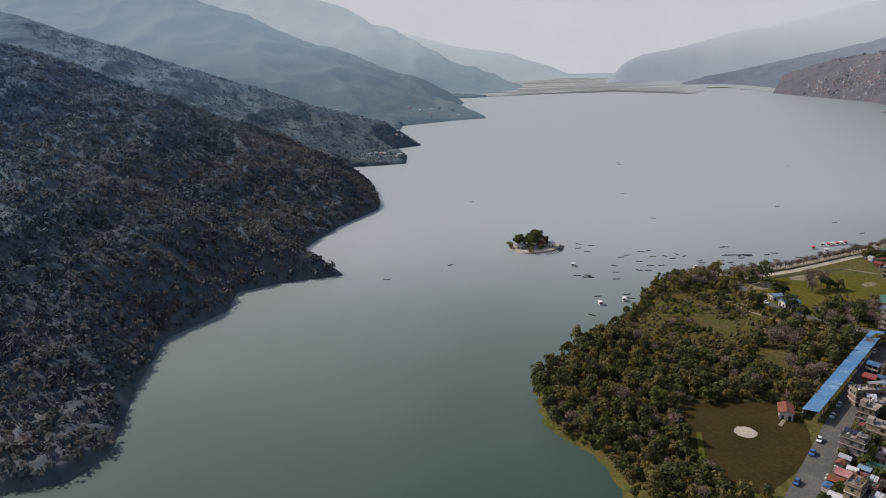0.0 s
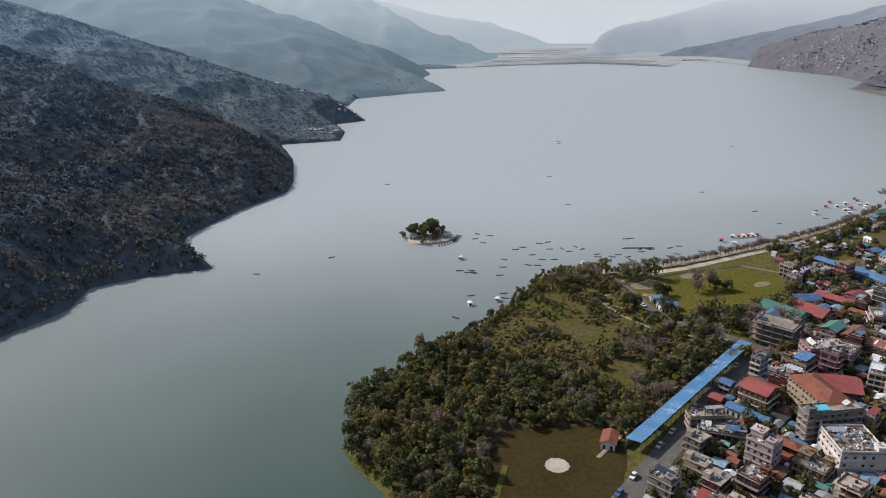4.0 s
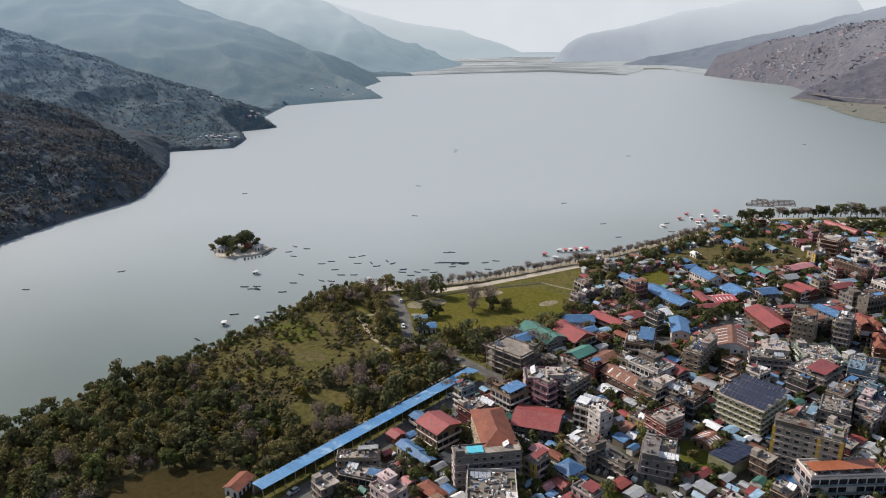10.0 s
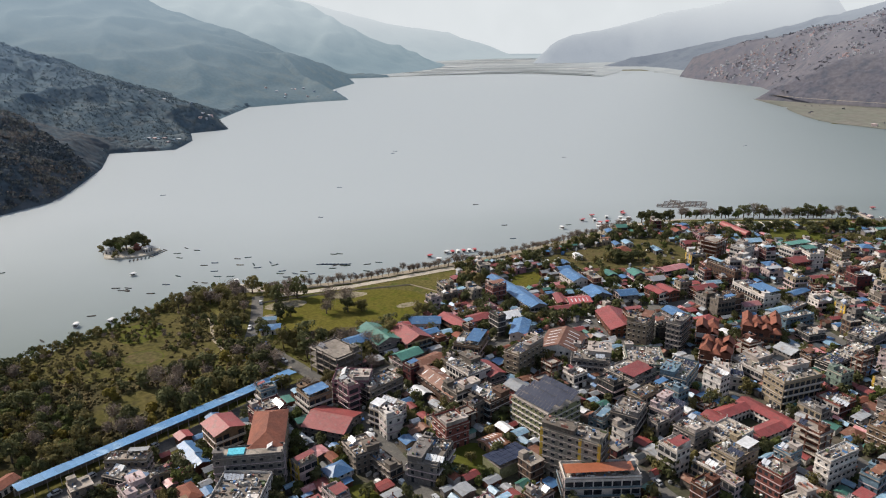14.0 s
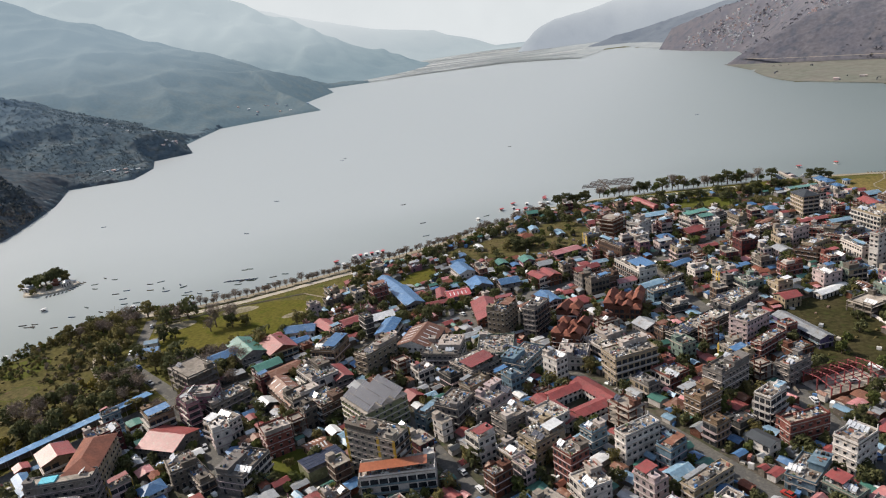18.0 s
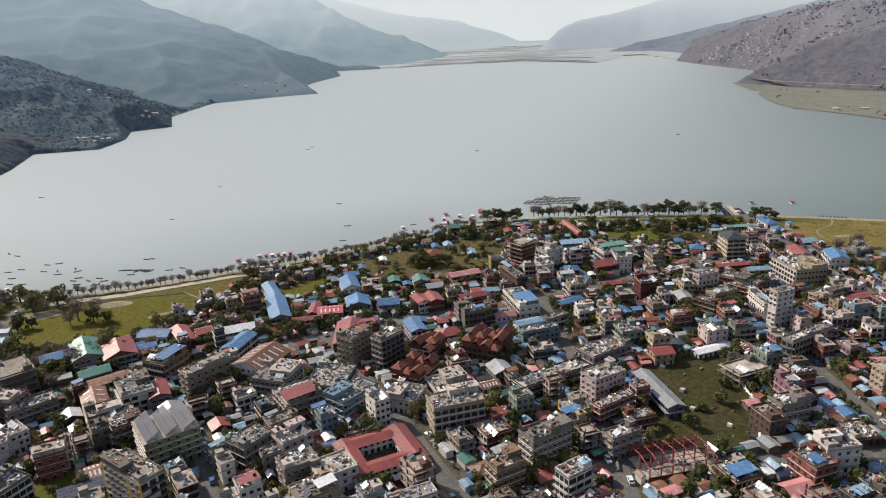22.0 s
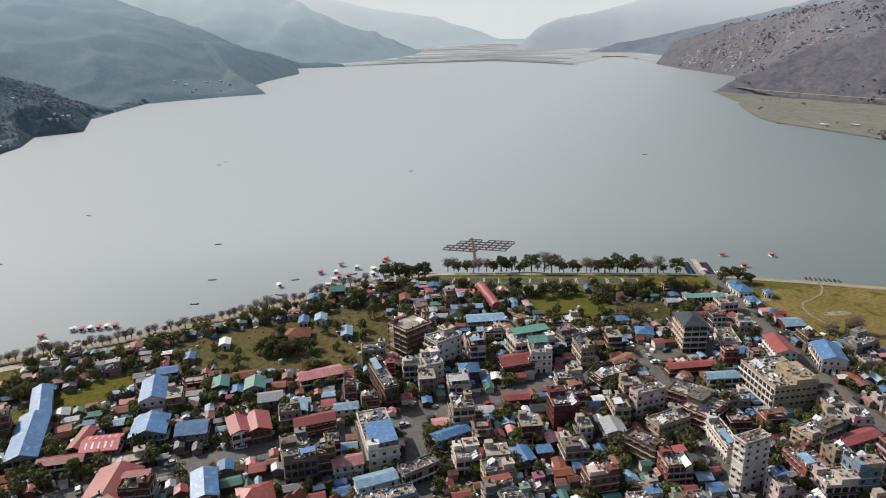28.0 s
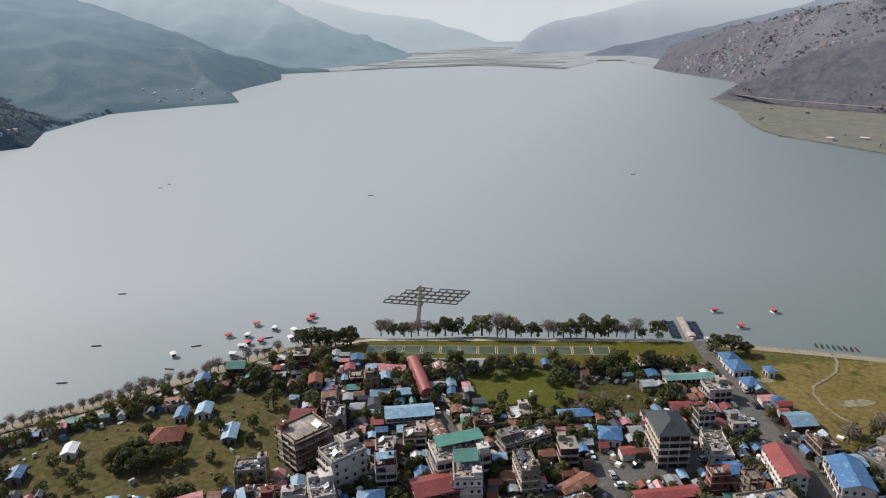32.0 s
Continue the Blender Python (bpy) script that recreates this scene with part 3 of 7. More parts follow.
BARE = [  # open ground inside the town
    [(133, 569), (138, 591), (149, 607), (171, 582), (187, 545), (174, 529), (158, 518), (152, 541)], [(8, 722), (43, 752), (68, 730), (40, 704)],
    [(98, 804), (139, 846), (260, 930), (240, 790), (165, 770), (138, 760), (118, 785)], [(-69, 574), (-52, 616), (-42, 648), (-27, 667), (-4, 650), (16, 631), (8, 609), (-16, 585), (-45, 562)],
    [(-170, 200), (-58, 200), (-58, 384), (-48, 392), (-62, 441), (-66, 482), (-100, 540), (-190, 420)], [(-42, 712), (65, 806), (80, 790), (52, 762), (8, 726), (-26, 702)],
    [(54, 745), (74, 762), (90, 742), (72, 728)], [(-62, 505), (-44, 500), (-40, 540), (-58, 560)], [(24, 376), (40, 372), (44, 386), (28, 392)], [(12, 338), (34, 330), (38, 345), (18, 352)]]
town_edge = [(-43, 205), (-15, 205), (40, 280), (150, 375), (215, 410), (262, 480), (262, 600), (240, 700), (215, 790), (180, 800), (128, 775), (90, 795),
             (50, 770), (-20, 705), (-50, 690), (-60, 640), (-78, 560), (-95, 530), (-65, 480), (-58, 440), (-46, 395)]


def inside(poly, x, y):
    hit = False
    for (ax, ay), (bx, by) in zip(poly, poly[1:] + poly[:1]):
        if (ay > y) != (by > y) and x < ax + (y - ay) / (by - ay) * (bx - ax):
            hit = not hit
    return hit


def street_gap(x, y):
    """Metres to the nearest street's edge."""
    best = 1e9
    for line, width in STREETS:
        for (ax, ay), (bx, by) in zip(line, line[1:]):
            dx, dy = bx - ax, by - ay
            t = max(0, min(1, ((x - ax) * dx + (y - ay) * dy) / (dx * dx + dy * dy)))
            best = min(best, math.hypot(x - ax - t * dx, y - ay - t * dy) - width / 2)
    return best


def ribbon(line, width, z):
    s = Shape()
    pts = [Vector((x, y)) for x, y in line]
    v = []
    for i, p in enumerate(pts):
        d = (pts[min(i + 1, len(pts) - 1)] - pts[max(i - 1, 0)]).normalized()
        n = Vector((-d.y, d.x)) * width / 2
        v += [(p.x + n.x, p.y + n.y, z), (p.x - n.x, p.y - n.y, z)]
    s.add(v, [(2 * i + 1, 2 * i + 3, 2 * i + 2, 2 * i) for i in range(len(pts) - 1)])
    return s


def patch(poly, z):
    return Shape().add([(x, y, z) for x, y in poly], [tuple(range(len(poly)))])


_area = sum(ax * by - bx * ay for (ax, ay), (bx, by) in zip(town_edge, town_edge[1:] + town_edge[:1]))
tagged(part("pavement", patch(town_edge if _area > 0 else town_edge[::-1], LAND + 0.05), dust), "dusty yards and lanes between the houses", "ground", kind="structure")
for _i, (_line, _wide) in enumerate(STREETS):
    tagged(part("road", ribbon(_line, _wide, LAND + 0.12 + 0.008 * _i), asphalt), "worn asphalt street with dusty edges", "road", kind="structure")

# ---- town: one building ----
LOOKS = {"white": "white-painted", "cream": "cream-painted", "beige": "beige rendered", "tan": "tan rendered", "grey": "grey rendered", "concrete": "bare concrete",
         "frame": "unfinished concrete-framed", "brown": "brown brick", "brick": "red brick", "brickframe": "unfinished red brick", "maroon": "dark red", "pink": "pink-painted",
         "pinkwhite": "pale pink", "redwhite": "red and white", "skyblue": "sky-blue painted", "ltblue": "light blue", "mint": "pale green", "lime": "yellow-green painted",
         "yellow": "yellow and grey", "purple": "purple-striped", "dark": "dark weathered", "red": "red-painted"}
PLACED = []
clutter_mat = confetti("roof_clutter", [(0.84, 0.84, 0.82), (0.78, 0.75, 0.70), (0.40, 0.37, 0.33), (0.26, 0.24, 0.22), (0.62, 0.60, 0.57), (0.14, 0.12, 0.11), (0.05, 0.05, 0.05), (0.08, 0.18, 0.36), (0.30, 0.12, 0.09), (0.10, 0.10, 0.10), (0.42, 0.38, 0.32), (0.10, 0.13, 0.06), (0.45, 0.42, 0.40), (0.20, 0.13, 0.09), (0.35, 0.36, 0.37)])


def clutter(r, s, w, d, z, count, x=0.0, y=0.0):
    """Crates, planters, low walls, basins and washing: what stands about on a roof or in a yard."""
    for _ in range(count):
        a, b = r.uniform(-0.46, 0.46) * w + x, r.uniform(-0.46, 0.46) * d + y
        k = r.random()
        if k < 0.25:
            p, q, t = r.uniform(0.8, 2.4), 0.13, r.uniform(0.3, 0.8)
        elif k < 0.5:
            p, q, t = 0.13, r.uniform(0.8, 2.4), r.uniform(0.3, 0.8)
        else:
            p, q, t = r.uniform(0.25, 0.9), r.uniform(0.25, 0.9), r.uniform(0.2, 1.0)
        a, b = max(x - w / 2 + p / 2, min(x + w / 2 - p / 2, a)), max(y - d / 2 + q / 2, min(y + d / 2 - q / 2, b))
        s.box(a - p / 2, b - q / 2, z, a + p / 2, b + q / 2, z + t)
    return s



def side_boxes(s, w, d, face, a0, a1, out0, out1, z0, z1):
    """A box on one wall: a along the wall from its middle, out from its face."""
    if face == 0:
        s.box(a0, -d / 2 - out1, z0, a1, -d / 2 - out0, z1)
    elif face == 1:
        s.box(w / 2 + out0, a0, z0, w / 2 + out1, a1, z1)
    elif face == 2:
        s.box(a0, d / 2 + out0, z0, a1, d / 2 + out1, z1)
    else:
        s.box(-w / 2 - out1, a0, z0, -w / 2 - out0, a1, z1)


def openings(r, w, d, floors, fh, balconies):
    panes, hoods, rails, slabs = Shape(), Shape(), [], [Shape() for _ in range(floors - 1)]
    for face in range(4):
        length = w if face in (0, 2) else d
        n = max(1, int(length / r.choice((1.9, 2.2, 2.6))))
        wide, bal = r.uniform(0.75, 1.2), face in balconies
        # balcony faces: wide dark panes stand in for the shade of verandas
        if bal:
            wide = length / n * r.uniform(0.7, 0.92)
        for f in range(floors):
            z = f * fh
            for k in range(n):
                if r.random() < 0.08:
                    continue
                a = (k + 0.5) / n * length - length / 2
                low = 0.05 if bal or f == 0 else 0.7
                side_boxes(panes, w, d, face, a - wide / 2, a + wide / 2, -0.05, 0.04, z + low + 0.08, z + 1.85)
                if not bal:
                    side_boxes(hoods, w, d, face, a - wide / 2 - 0.2, a + wide / 2 + 0.2, 0.0, 0.4, z + 1.9, z + 1.99)
            if f and bal:
                side_boxes(slabs[f - 1], w, d, face, -length / 2, length / 2, 0.0, 0.95, z - 0.12, z + 0.05)
                rails.append(Shape())
                side_boxes(rails[-1], w, d, face, -length / 2, length / 2, 0.87, 0.95, z + 0.05, z + 0.72)
            elif f:
                side_boxes(slabs[f - 1], w, d, face, -length / 2, length / 2, 0.0, 0.28, z - 0.13, z + 0.05)
    return panes, hoods, rails, slabs


def gable(w, d, z, rise, over=0.5, t=0.12):
    s = Shape()
    if w >= d:
        x, y = w / 2 + over, d / 2 + over
        drop = rise * over / (d / 2)
        prof = [(-y, z - drop), (0, z + rise), (y, z - drop)]
        v = [(sx * x, py, pz + k) for k in (0, t) for sx in (-1, 1) for py, pz in prof]
    else:
        x, y = w / 2 + over, d / 2 + over
        drop = rise * over / (w / 2)
        prof = [(-x, z - drop), (0, z + rise), (x, z - drop)]
        v = [(px, -sy * y, pz + k) for k in (0, t) for sy in (-1, 1) for px, pz in prof]
    f = [(0, 1, 4, 3), (1, 2, 5, 4), (6, 9, 10, 7), (7, 10, 11, 8), (0, 6, 7, 1), (1, 7, 8, 2), (3, 4, 10, 9), (4, 5, 11, 10), (0, 3, 9, 6), (2, 8, 11, 5)]
    return s.add(v, f)


def gable_ends(s, w, d, z, rise):
    if w >= d:
        for x in (-w / 2, w / 2):
            s.add([(x, -d / 2, z), (x, d / 2, z), (x, 0, z + rise)], [(0, 1, 2)])
    else:
        for y in (-d / 2, d / 2):
            s.add([(-w / 2, y, z), (w / 2, y, z), (0, y, z + rise)], [(0, 1, 2)])


def hip(w, d, z, rise, over=0.6, t=0.12):
    x, y = w / 2 + over, d / 2 + over
    k = max(0.0, abs(x - y))
    a, b = ((-k, 0), (k, 0)) if x >= y else ((0, -k), (0, k))
    v = [(-x, -y, z), (x, -y, z), (x, y, z), (-x, y, z), (*a, z + rise), (*b, z + rise)]
    v += [(p[0], p[1], p[2] - t) for p in v[:4]]
    if x >= y:
        f = [(0, 1, 5, 4), (1, 2, 5), (2, 3, 4, 5), (3, 0, 4)]
    else:
        f = [(0, 1, 4), (1, 2, 5, 4), (2, 3, 5), (3, 0, 4, 5)]
    return Shape().add(v, f + [(6, 7, 1, 0), (7, 8, 2, 1), (8, 9, 3, 2), (9, 6, 0, 3), (9, 8, 7, 6)])


def barrel(w, d, z, rise):
    s, n = Shape(), 12
    along_y = d >= w
    half, length = (w / 2 + 0.3, d / 2 + 0.3) if along_y else (d / 2 + 0.3, w / 2 + 0.3)
    v = []
    for e in (-1, 1):
        for i in range(n + 1):
            a = math.pi * i / n
            p, q = -half * math.cos(a), z + rise * math.sin(a)
            v.append((p, e * length, q) if along_y else (e * length, -p, q))
    return s.add(v, [(i, i + 1, n + 2 + i, n + 1 + i) for i in range(n)] + [tuple(range(n, -1, -1)), tuple(range(n + 1, 2 * n + 2))])


def roof_gear(r, root, w, d, z, wall, n=1):
    """Stair tower, parapet, tanks and pillar stubs of a flat roof."""
    t, hgt = 0.15, r.uniform(0.4, 0.8)
    s = Shape()
    s.box(-w / 2, -d / 2, z, w / 2, -d / 2 + t, z + hgt).box(-w / 2, d / 2 - t, z, w / 2, d / 2, z + hgt)
    s.box(-w / 2, -d / 2 + t, z, -w / 2 + t, d / 2 - t, z + hgt).box(w / 2 - t, -d / 2 + t, z, w / 2, d / 2 - t, z + hgt)
    for sx in (-1, 1):
        for sy in (-1, 1):
            if r.random() < 0.5:
                x, y = sx * (w / 2 - 0.25), sy * (d / 2 - 0.25)
                s.box(x - 0.15, y - 0.15, z + hgt, x + 0.15, y + 0.15, z + hgt + r.uniform(0.5, 1.6))
    part("parapet", s, wall, root)
    if min(w, d) > 5:
        sw, sd = r.uniform(1.9, 2.8), r.uniform(2.1, 3.2)
        x, y = r.choice((-1, 1)) * (w / 2 - sw / 2 - 0.3), r.choice((-1, 1)) * (d / 2 - sd / 2 - 0.3)
        st = Shape().box(x - sw / 2, y - sd / 2, z, x + sw / 2, y + sd / 2, z + 2.0)
        st.box(x - sw / 2 - 0.3, y - sd / 2 - 0.3, z + 2.0, x + sw / 2 + 0.3, y + sd / 2 + 0.3, z + 2.12)
        tower_part = part("stair_tower", st, r.choice((wall, wall, trim_mat)), root)
        for k in range(r.choice((1, 1, 2))):
            tx = x + (k - 0.5) * 1.1
            tk = Shape().cyl(tx, y, z + 2.12, z + 3.0, 0.45, 10).cyl(tx, y, z + 3.0, z + 3.15, 0.45, 10, 0.2)
            part("water_tank", tk, r.choice((tank_black, tank_black, tank_steel)), tower_part)
        if r.random() < 0.65:
            px, py = -x * 0.7, -y * 0.7
            ps = Shape()
            for k in range(r.choice((2, 3, 4, 5)) if w > 7 else 2):
                q = px + k * 1.25 - (2.4 if w > 7 else 1.2)
                ps.add([(q, py - 0.9, z + 0.4), (q + 1.1, py - 0.9, z + 0.4), (q + 1.1, py + 0.9, z + 1.5), (q, py + 0.9, z + 1.5),
                        (q, py - 0.9, z + 0.32), (q + 1.1, py - 0.9, z + 0.32), (q + 1.1, py + 0.9, z + 1.42), (q, py + 0.9, z + 1.42)],
                       [(0, 1, 2, 3), (7, 6, 5, 4), (0, 4, 5, 1), (1, 5, 6, 2), (2, 6, 7, 3), (3, 7, 4, 0)])
                ps.beam((q + 0.1, py + 0.8, z), (q + 0.1, py + 0.8, z + 1.4), 0.04, 4).beam((q + 1, py + 0.8, z), (q + 1, py + 0.8, z + 1.4), 0.04, 4)
            # pale and white panels stand for heaters glinting in the sun
            tagged(part("solar_heater", ps, r.choice((solar_mat, heater_mat, heater_mat, ROOFS["white"])), root), kind="stuff")


def B(x, y, w, d, h, rot, wall, roof, category="building", main=True):
    """A building of height h at x, y, turned by rot."""
    r = random.Random(int(x * 7919 + y * 104729 + w * 31))
    PLACED.append((x, y, w, d, rot))
    floors = max(1, round(h / 2.5))
    fh = h / floors
    kind = roof.split("_")
    tin = kind[-1] in ("gable", "hip", "barrel", "cluster")
    what = {"flat": "flat roof", "pool": "rooftop pool", "solar": "tilted solar panels"}.get(roof) or f"{kind[0].replace('lt', 'light ').replace('redstripe', 'striped red').replace('brick', 'tiled')} {'roof' if tin else 'roof canopy'}"
    size = "low" if floors == 1 else ("two-storey" if floors == 2 else f"{['', '', '', 'three', 'four', 'five', 'six', 'seven', 'eight'][min(floors, 8)]}-storey")
    root = thing("house" if floors < 3 else "apartment_building", x, y, LAND, rot, f"{size} {LOOKS[wall]} building with {what}", category)
    wm = WALLS[wall]
    sides = [0, 1, 2, 3]
    r.shuffle(sides)
    balconies = sides[: r.choice((0, 1, 1, 2))] if floors > 1 else []
    if wall in ("frame", "brickframe"):
        fr, core = Shape(), Shape().box(-w / 2 + 1.6, -d / 2 + 1.6, 0, w / 2 - 1.6, d / 2 - 1.6, h - 0.2)
        nx, ny = max(2, round(w / 4)), max(2, round(d / 4))
        for f in range(1, floors + 1):
            part("floor_slab", Shape().box(-w / 2 - 0.4, -d / 2 - 0.4, f * fh - 0.2, w / 2 + 0.4, d / 2 + 0.4, f * fh), deck, root)
        for i in range(nx + 1):
            for j in range(ny + 1):
                if i in (0, nx) or j in (0, ny):
                    px, py = -w / 2 + w * i / nx, -d / 2 + d * j / ny
                    part("column", Shape().box(px - 0.2, py - 0.2, 0, px + 0.2, py + 0.2, h + (1.4 if r.random() < 0.6 else 0)), wm, root)
        part("inner_wall", core, WALLS["brick"] if wall == "brickframe" else WALLS["concrete"], root)
        roof_gear(r, root, w - 1, d - 1, h, wm)
        return root
    body = Shape().box(-w / 2, -d / 2, -0.3, w / 2, d / 2, h)
    rise = min(w, d) * 0.5 * r.uniform(0.28, 0.42)
    if kind[-1] == "gable":
        gable_ends(body, w, d, h, rise)
    part("wall", body, wm, root)
    if floors > 1 and balconies:
        skin = Shape()
        side_boxes(skin, w, d, balconies[0], *((-w / 2, w / 2) if balconies[0] in (0, 2) else (-d / 2, d / 2)), 0.0, 0.03, 0.0, h)
        part("front_wall", skin, WALLS[r.choice((wall, "white", "cream", "pinkwhite", "grey", wall))], root)
    if wall == "yellow":
        for a, b in ((-1, -1), (1, -1), (1, 1), (-1, 1), (0.35, -1), (-0.35, 1)):
            part("corner_stripe", Shape().box(a * w / 2 - 0.5, b * d / 2 - 0.12, 0, a * w / 2 + 0.5, b * d / 2 + 0.12, h + 0.4), stripe_mat, root, "bright yellow painted pier")
    panes, hoods, rails, slabs = openings(r, w, d, floors, fh, balconies)
    tagged(part("window_panes", panes, glass_mat, root), kind="stuff")
    if floors > 1:
        slab_tone, rail_tone = r.choice((trim_mat, WALLS["white"], WALLS["pinkwhite"], wm)), r.choice((trim_mat, wm, WALLS["white"], WALLS["white"], WALLS["brown"], WALLS["ltblue"]))
        if main:
            for one in slabs:
                part("floor_slab", one, slab_tone, root)
            for one in rails:
                part("balcony_railing", one, rail_tone, root)
        else:
            for one in slabs[1:]:
                slabs[0].add(one.v, one.f)
            for one in rails:
                slabs[0].add(one.v, one.f)
            tagged(part("floor_band", slabs[0], slab_tone, root), kind="stuff")
        if main and len(balconies) < 2 and hoods.f:
            tagged(part("sunshade", hoods, trim_mat, root), kind="stuff")
    if kind[-1] == "gable":
        top = part("roof", gable(w, d, h, rise), ROOFS[kind[0]], root)
        if kind[0] == "redstripe" or (roof == "rust_gable" and r.random() < 0.6):
            for k in range(5):
                q = (k + 0.7) / 5.6 - 0.5
                for sd_ in (-1, 1):
                    sk = Shape()
                    lo, hi = (0.12, 0.42)
                    if w >= d:
                        sk.box(q * w - 0.3, sd_ * hi * d if sd_ < 0 else lo * d, h, q * w + 0.3, -lo * d if sd_ < 0 else hi * d, h + 0.02)
                        for m in range(len(sk.v) - 8, len(sk.v)):
                            vx, vy, vz = sk.v[m]
                            sk.v[m] = (vx, vy, vz + rise * (1 - abs(vy) / (d / 2)) + 0.14)
                    else:
                        sk.box(sd_ * hi * w if sd_ < 0 else lo * w, q * d - 0.3, h, -lo * w if sd_ < 0 else hi * w, q * d + 0.3, h + 0.02)
                        for m in range(len(sk.v) - 8, len(sk.v)):
                            vx, vy, vz = sk.v[m]
                            sk.v[m] = (vx, vy, vz + rise * (1 - abs(vx) / (w / 2)) + 0.14)
                    part("skylight", sk, ROOFS["white"], top, "translucent white roof sheet")
    elif kind[-1] == "cluster":
        nx, ny = max(2, round(w / 4.5)), max(2, round(d / 4.5))
        for i in range(nx):
            for j in range(ny):
                cw, cd, ch = w / nx, d / ny, r.choice((-2.2, 0.0, 1.2, 2.4))
                m = Matrix.Translation((-w / 2 + cw * (i + 0.5), -d / 2 + cd * (j + 0.5), 0))
                if ch > 0:
                    up = Shape().box(-cw / 2 + 0.02, -cd / 2 + 0.02, h, cw / 2 - 0.02, cd / 2 - 0.02, h + ch)
                    part("attic_wall", Shape().add([tuple(m @ Vector(v)) for v in up.v], up.f), wm, root)
                lid = gable(cw, cd * 0.98, h + max(ch, 0.0), r.uniform(1.2, 2.0), 0.35) if r.random() < 0.75 else hip(cw, cd, h + max(ch, 0.0), 1.8, 0.35)
                part("roof", Shape().add([tuple(m @ Vector(v)) for v in lid.v], lid.f), ROOFS[kind[0]], root)
    elif kind[-1] == "hip":
        part("roof", hip(w, d, h, rise * 1.5), ROOFS[kind[0]], root)
    elif kind[-1] == "barrel":
        part("roof", barrel(w, d, h, 2.6), ROOFS[kind[0]], root, smooth=False)
    else:
        part("roof_deck", Shape().box(-w / 2 - 0.3, -d / 2 - 0.3, h, w / 2 + 0.3, d / 2 + 0.3, h + 0.16), deck, root)
        z = h + 0.16
        if roof == "solar":
            for k in range(3):
                y0 = -d / 2 + d * (k + 0.1) / 3
                s = Shape()
                for q in range(int(w / 1.4)):
                    xq = -w / 2 + 0.3 + q * 1.4
                    for g in range(2):
                        yg, zg = y0 + g * 2.2, z + 0.5 + g * 1.2
                        s.add([(xq, yg, zg), (xq + 1.3, yg, zg), (xq + 1.3, yg + 2.1, zg + 1.15), (xq, yg + 2.1, zg + 1.15)], [(0, 1, 2, 3)])
                tagged(part("solar_panel", s, solar_mat, root), kind="stuff")
                rk = Shape()
                for q in range(int(w / 3) + 1):
                    xq = -w / 2 + 0.4 + q * 2.9
                    rk.beam((xq, y0 + 0.1, z), (xq, y0 + 0.1, z + 0.5), 0.05, 4).beam((xq, y0 + 4.2, z), (xq, y0 + 4.2, z + 2.8), 0.05, 4)
                part("panel_rack", rk, trim_mat, root)
        elif roof == "pool":
            part("pool", Shape().box(-w * 0.32, -d * 0.3, z, w * 0.32, -d * 0.06, z + 0.5), pool_mat, root, "turquoise rooftop pool")
            roof_gear(r, root, w, d, z, wm)
        else:
            roof_gear(r, root, w, d, z, wm)
            tagged(part("roof_clutter", clutter(r, Shape(), w - 0.6, d - 0.6, z, int(w * d / 2)), clutter_mat, root), kind="stuff")
            if len(kind) == 1 and min(w, d) > 6.5 and r.random() < 0.6:
                qw, qd = w * r.uniform(0.35, 0.6), d * r.uniform(0.4, 0.7)
                qx, qy = r.choice((-1, 1)) * (w - qw) / 2, r.choice((-1, 1)) * (d - qd) / 2
                part("top_floor", Shape().box(qx - qw / 2 + 0.02, qy - qd / 2 + 0.02, z, qx + qw / 2 - 0.02, qy + qd / 2 - 0.02, z + 2.3).box(qx - qw / 2 - 0.3, qy - qd / 2 - 0.3, z + 2.3, qx + qw / 2 + 0.3, qy + qd / 2 + 0.3, z + 2.44), r.choice((wm, trim_mat, WALLS["concrete"])), root)
                tagged(part("roof_clutter", clutter(r, Shape(), qw, qd, z + 2.44, int(qw * qd / 4) + 1, qx, qy), clutter_mat, root), kind="stuff")
            elif len(kind) > 1 or r.random() < 0.3:
                tone = ROOFS[kind[0]] if len(kind) > 1 else ROOFS[r.choice(("blue", "ltblue", "grey", "rust", "red", "white", "grey"))]
                big = len(kind) > 1
                cw, cd = (w * 0.55, d * 0.9) if big else (w * r.uniform(0.3, 0.5), d * r.uniform(0.35, 0.6))
                cx = -w / 2 + cw / 2 + 0.2 if r.random() < 0.5 else w / 2 - cw / 2 - 0.2
                cy = r.choice((-1, 1)) * (d / 2 - cd / 2 - 0.2)
                s = Shape()
                v = [(cx - cw / 2, cy - cd / 2, z + 1.9), (cx + cw / 2, cy - cd / 2, z + 1.9), (cx + cw / 2, cy + cd / 2, z + 2.3), (cx - cw / 2, cy + cd / 2, z + 2.3)]
                s.add(v + [(p[0], p[1], p[2] + 0.08) for p in v], [(3, 2, 1, 0), (4, 5, 6, 7), (0, 1, 5, 4), (1, 2, 6, 5), (2, 3, 7, 6), (3, 0, 4, 7)])
                canopy = part("roof_canopy", s, tone, root, "corrugated tin canopy")
                ps = Shape()
                for px, py, pz in v:
                    ps.beam((px * 0.98, py * 0.98, z), (px * 0.98, py * 0.98, pz), 0.07, 4)
                tagged(part("canopy_frame", ps, trim_mat, canopy), kind="stuff")
    return root


# ---- town: the buildings that stand out ----
B(-35.5, 332.0, 10.8, 10.6, 8.6, -8, "tan", "red_gable")
B(-15.5, 337.0, 22.7, 10.6, 12.5, -41, "cream", "brick_hip")
B(-9.0, 325.0, 5.7, 21.3, 12.5, -41, "grey", "pool")
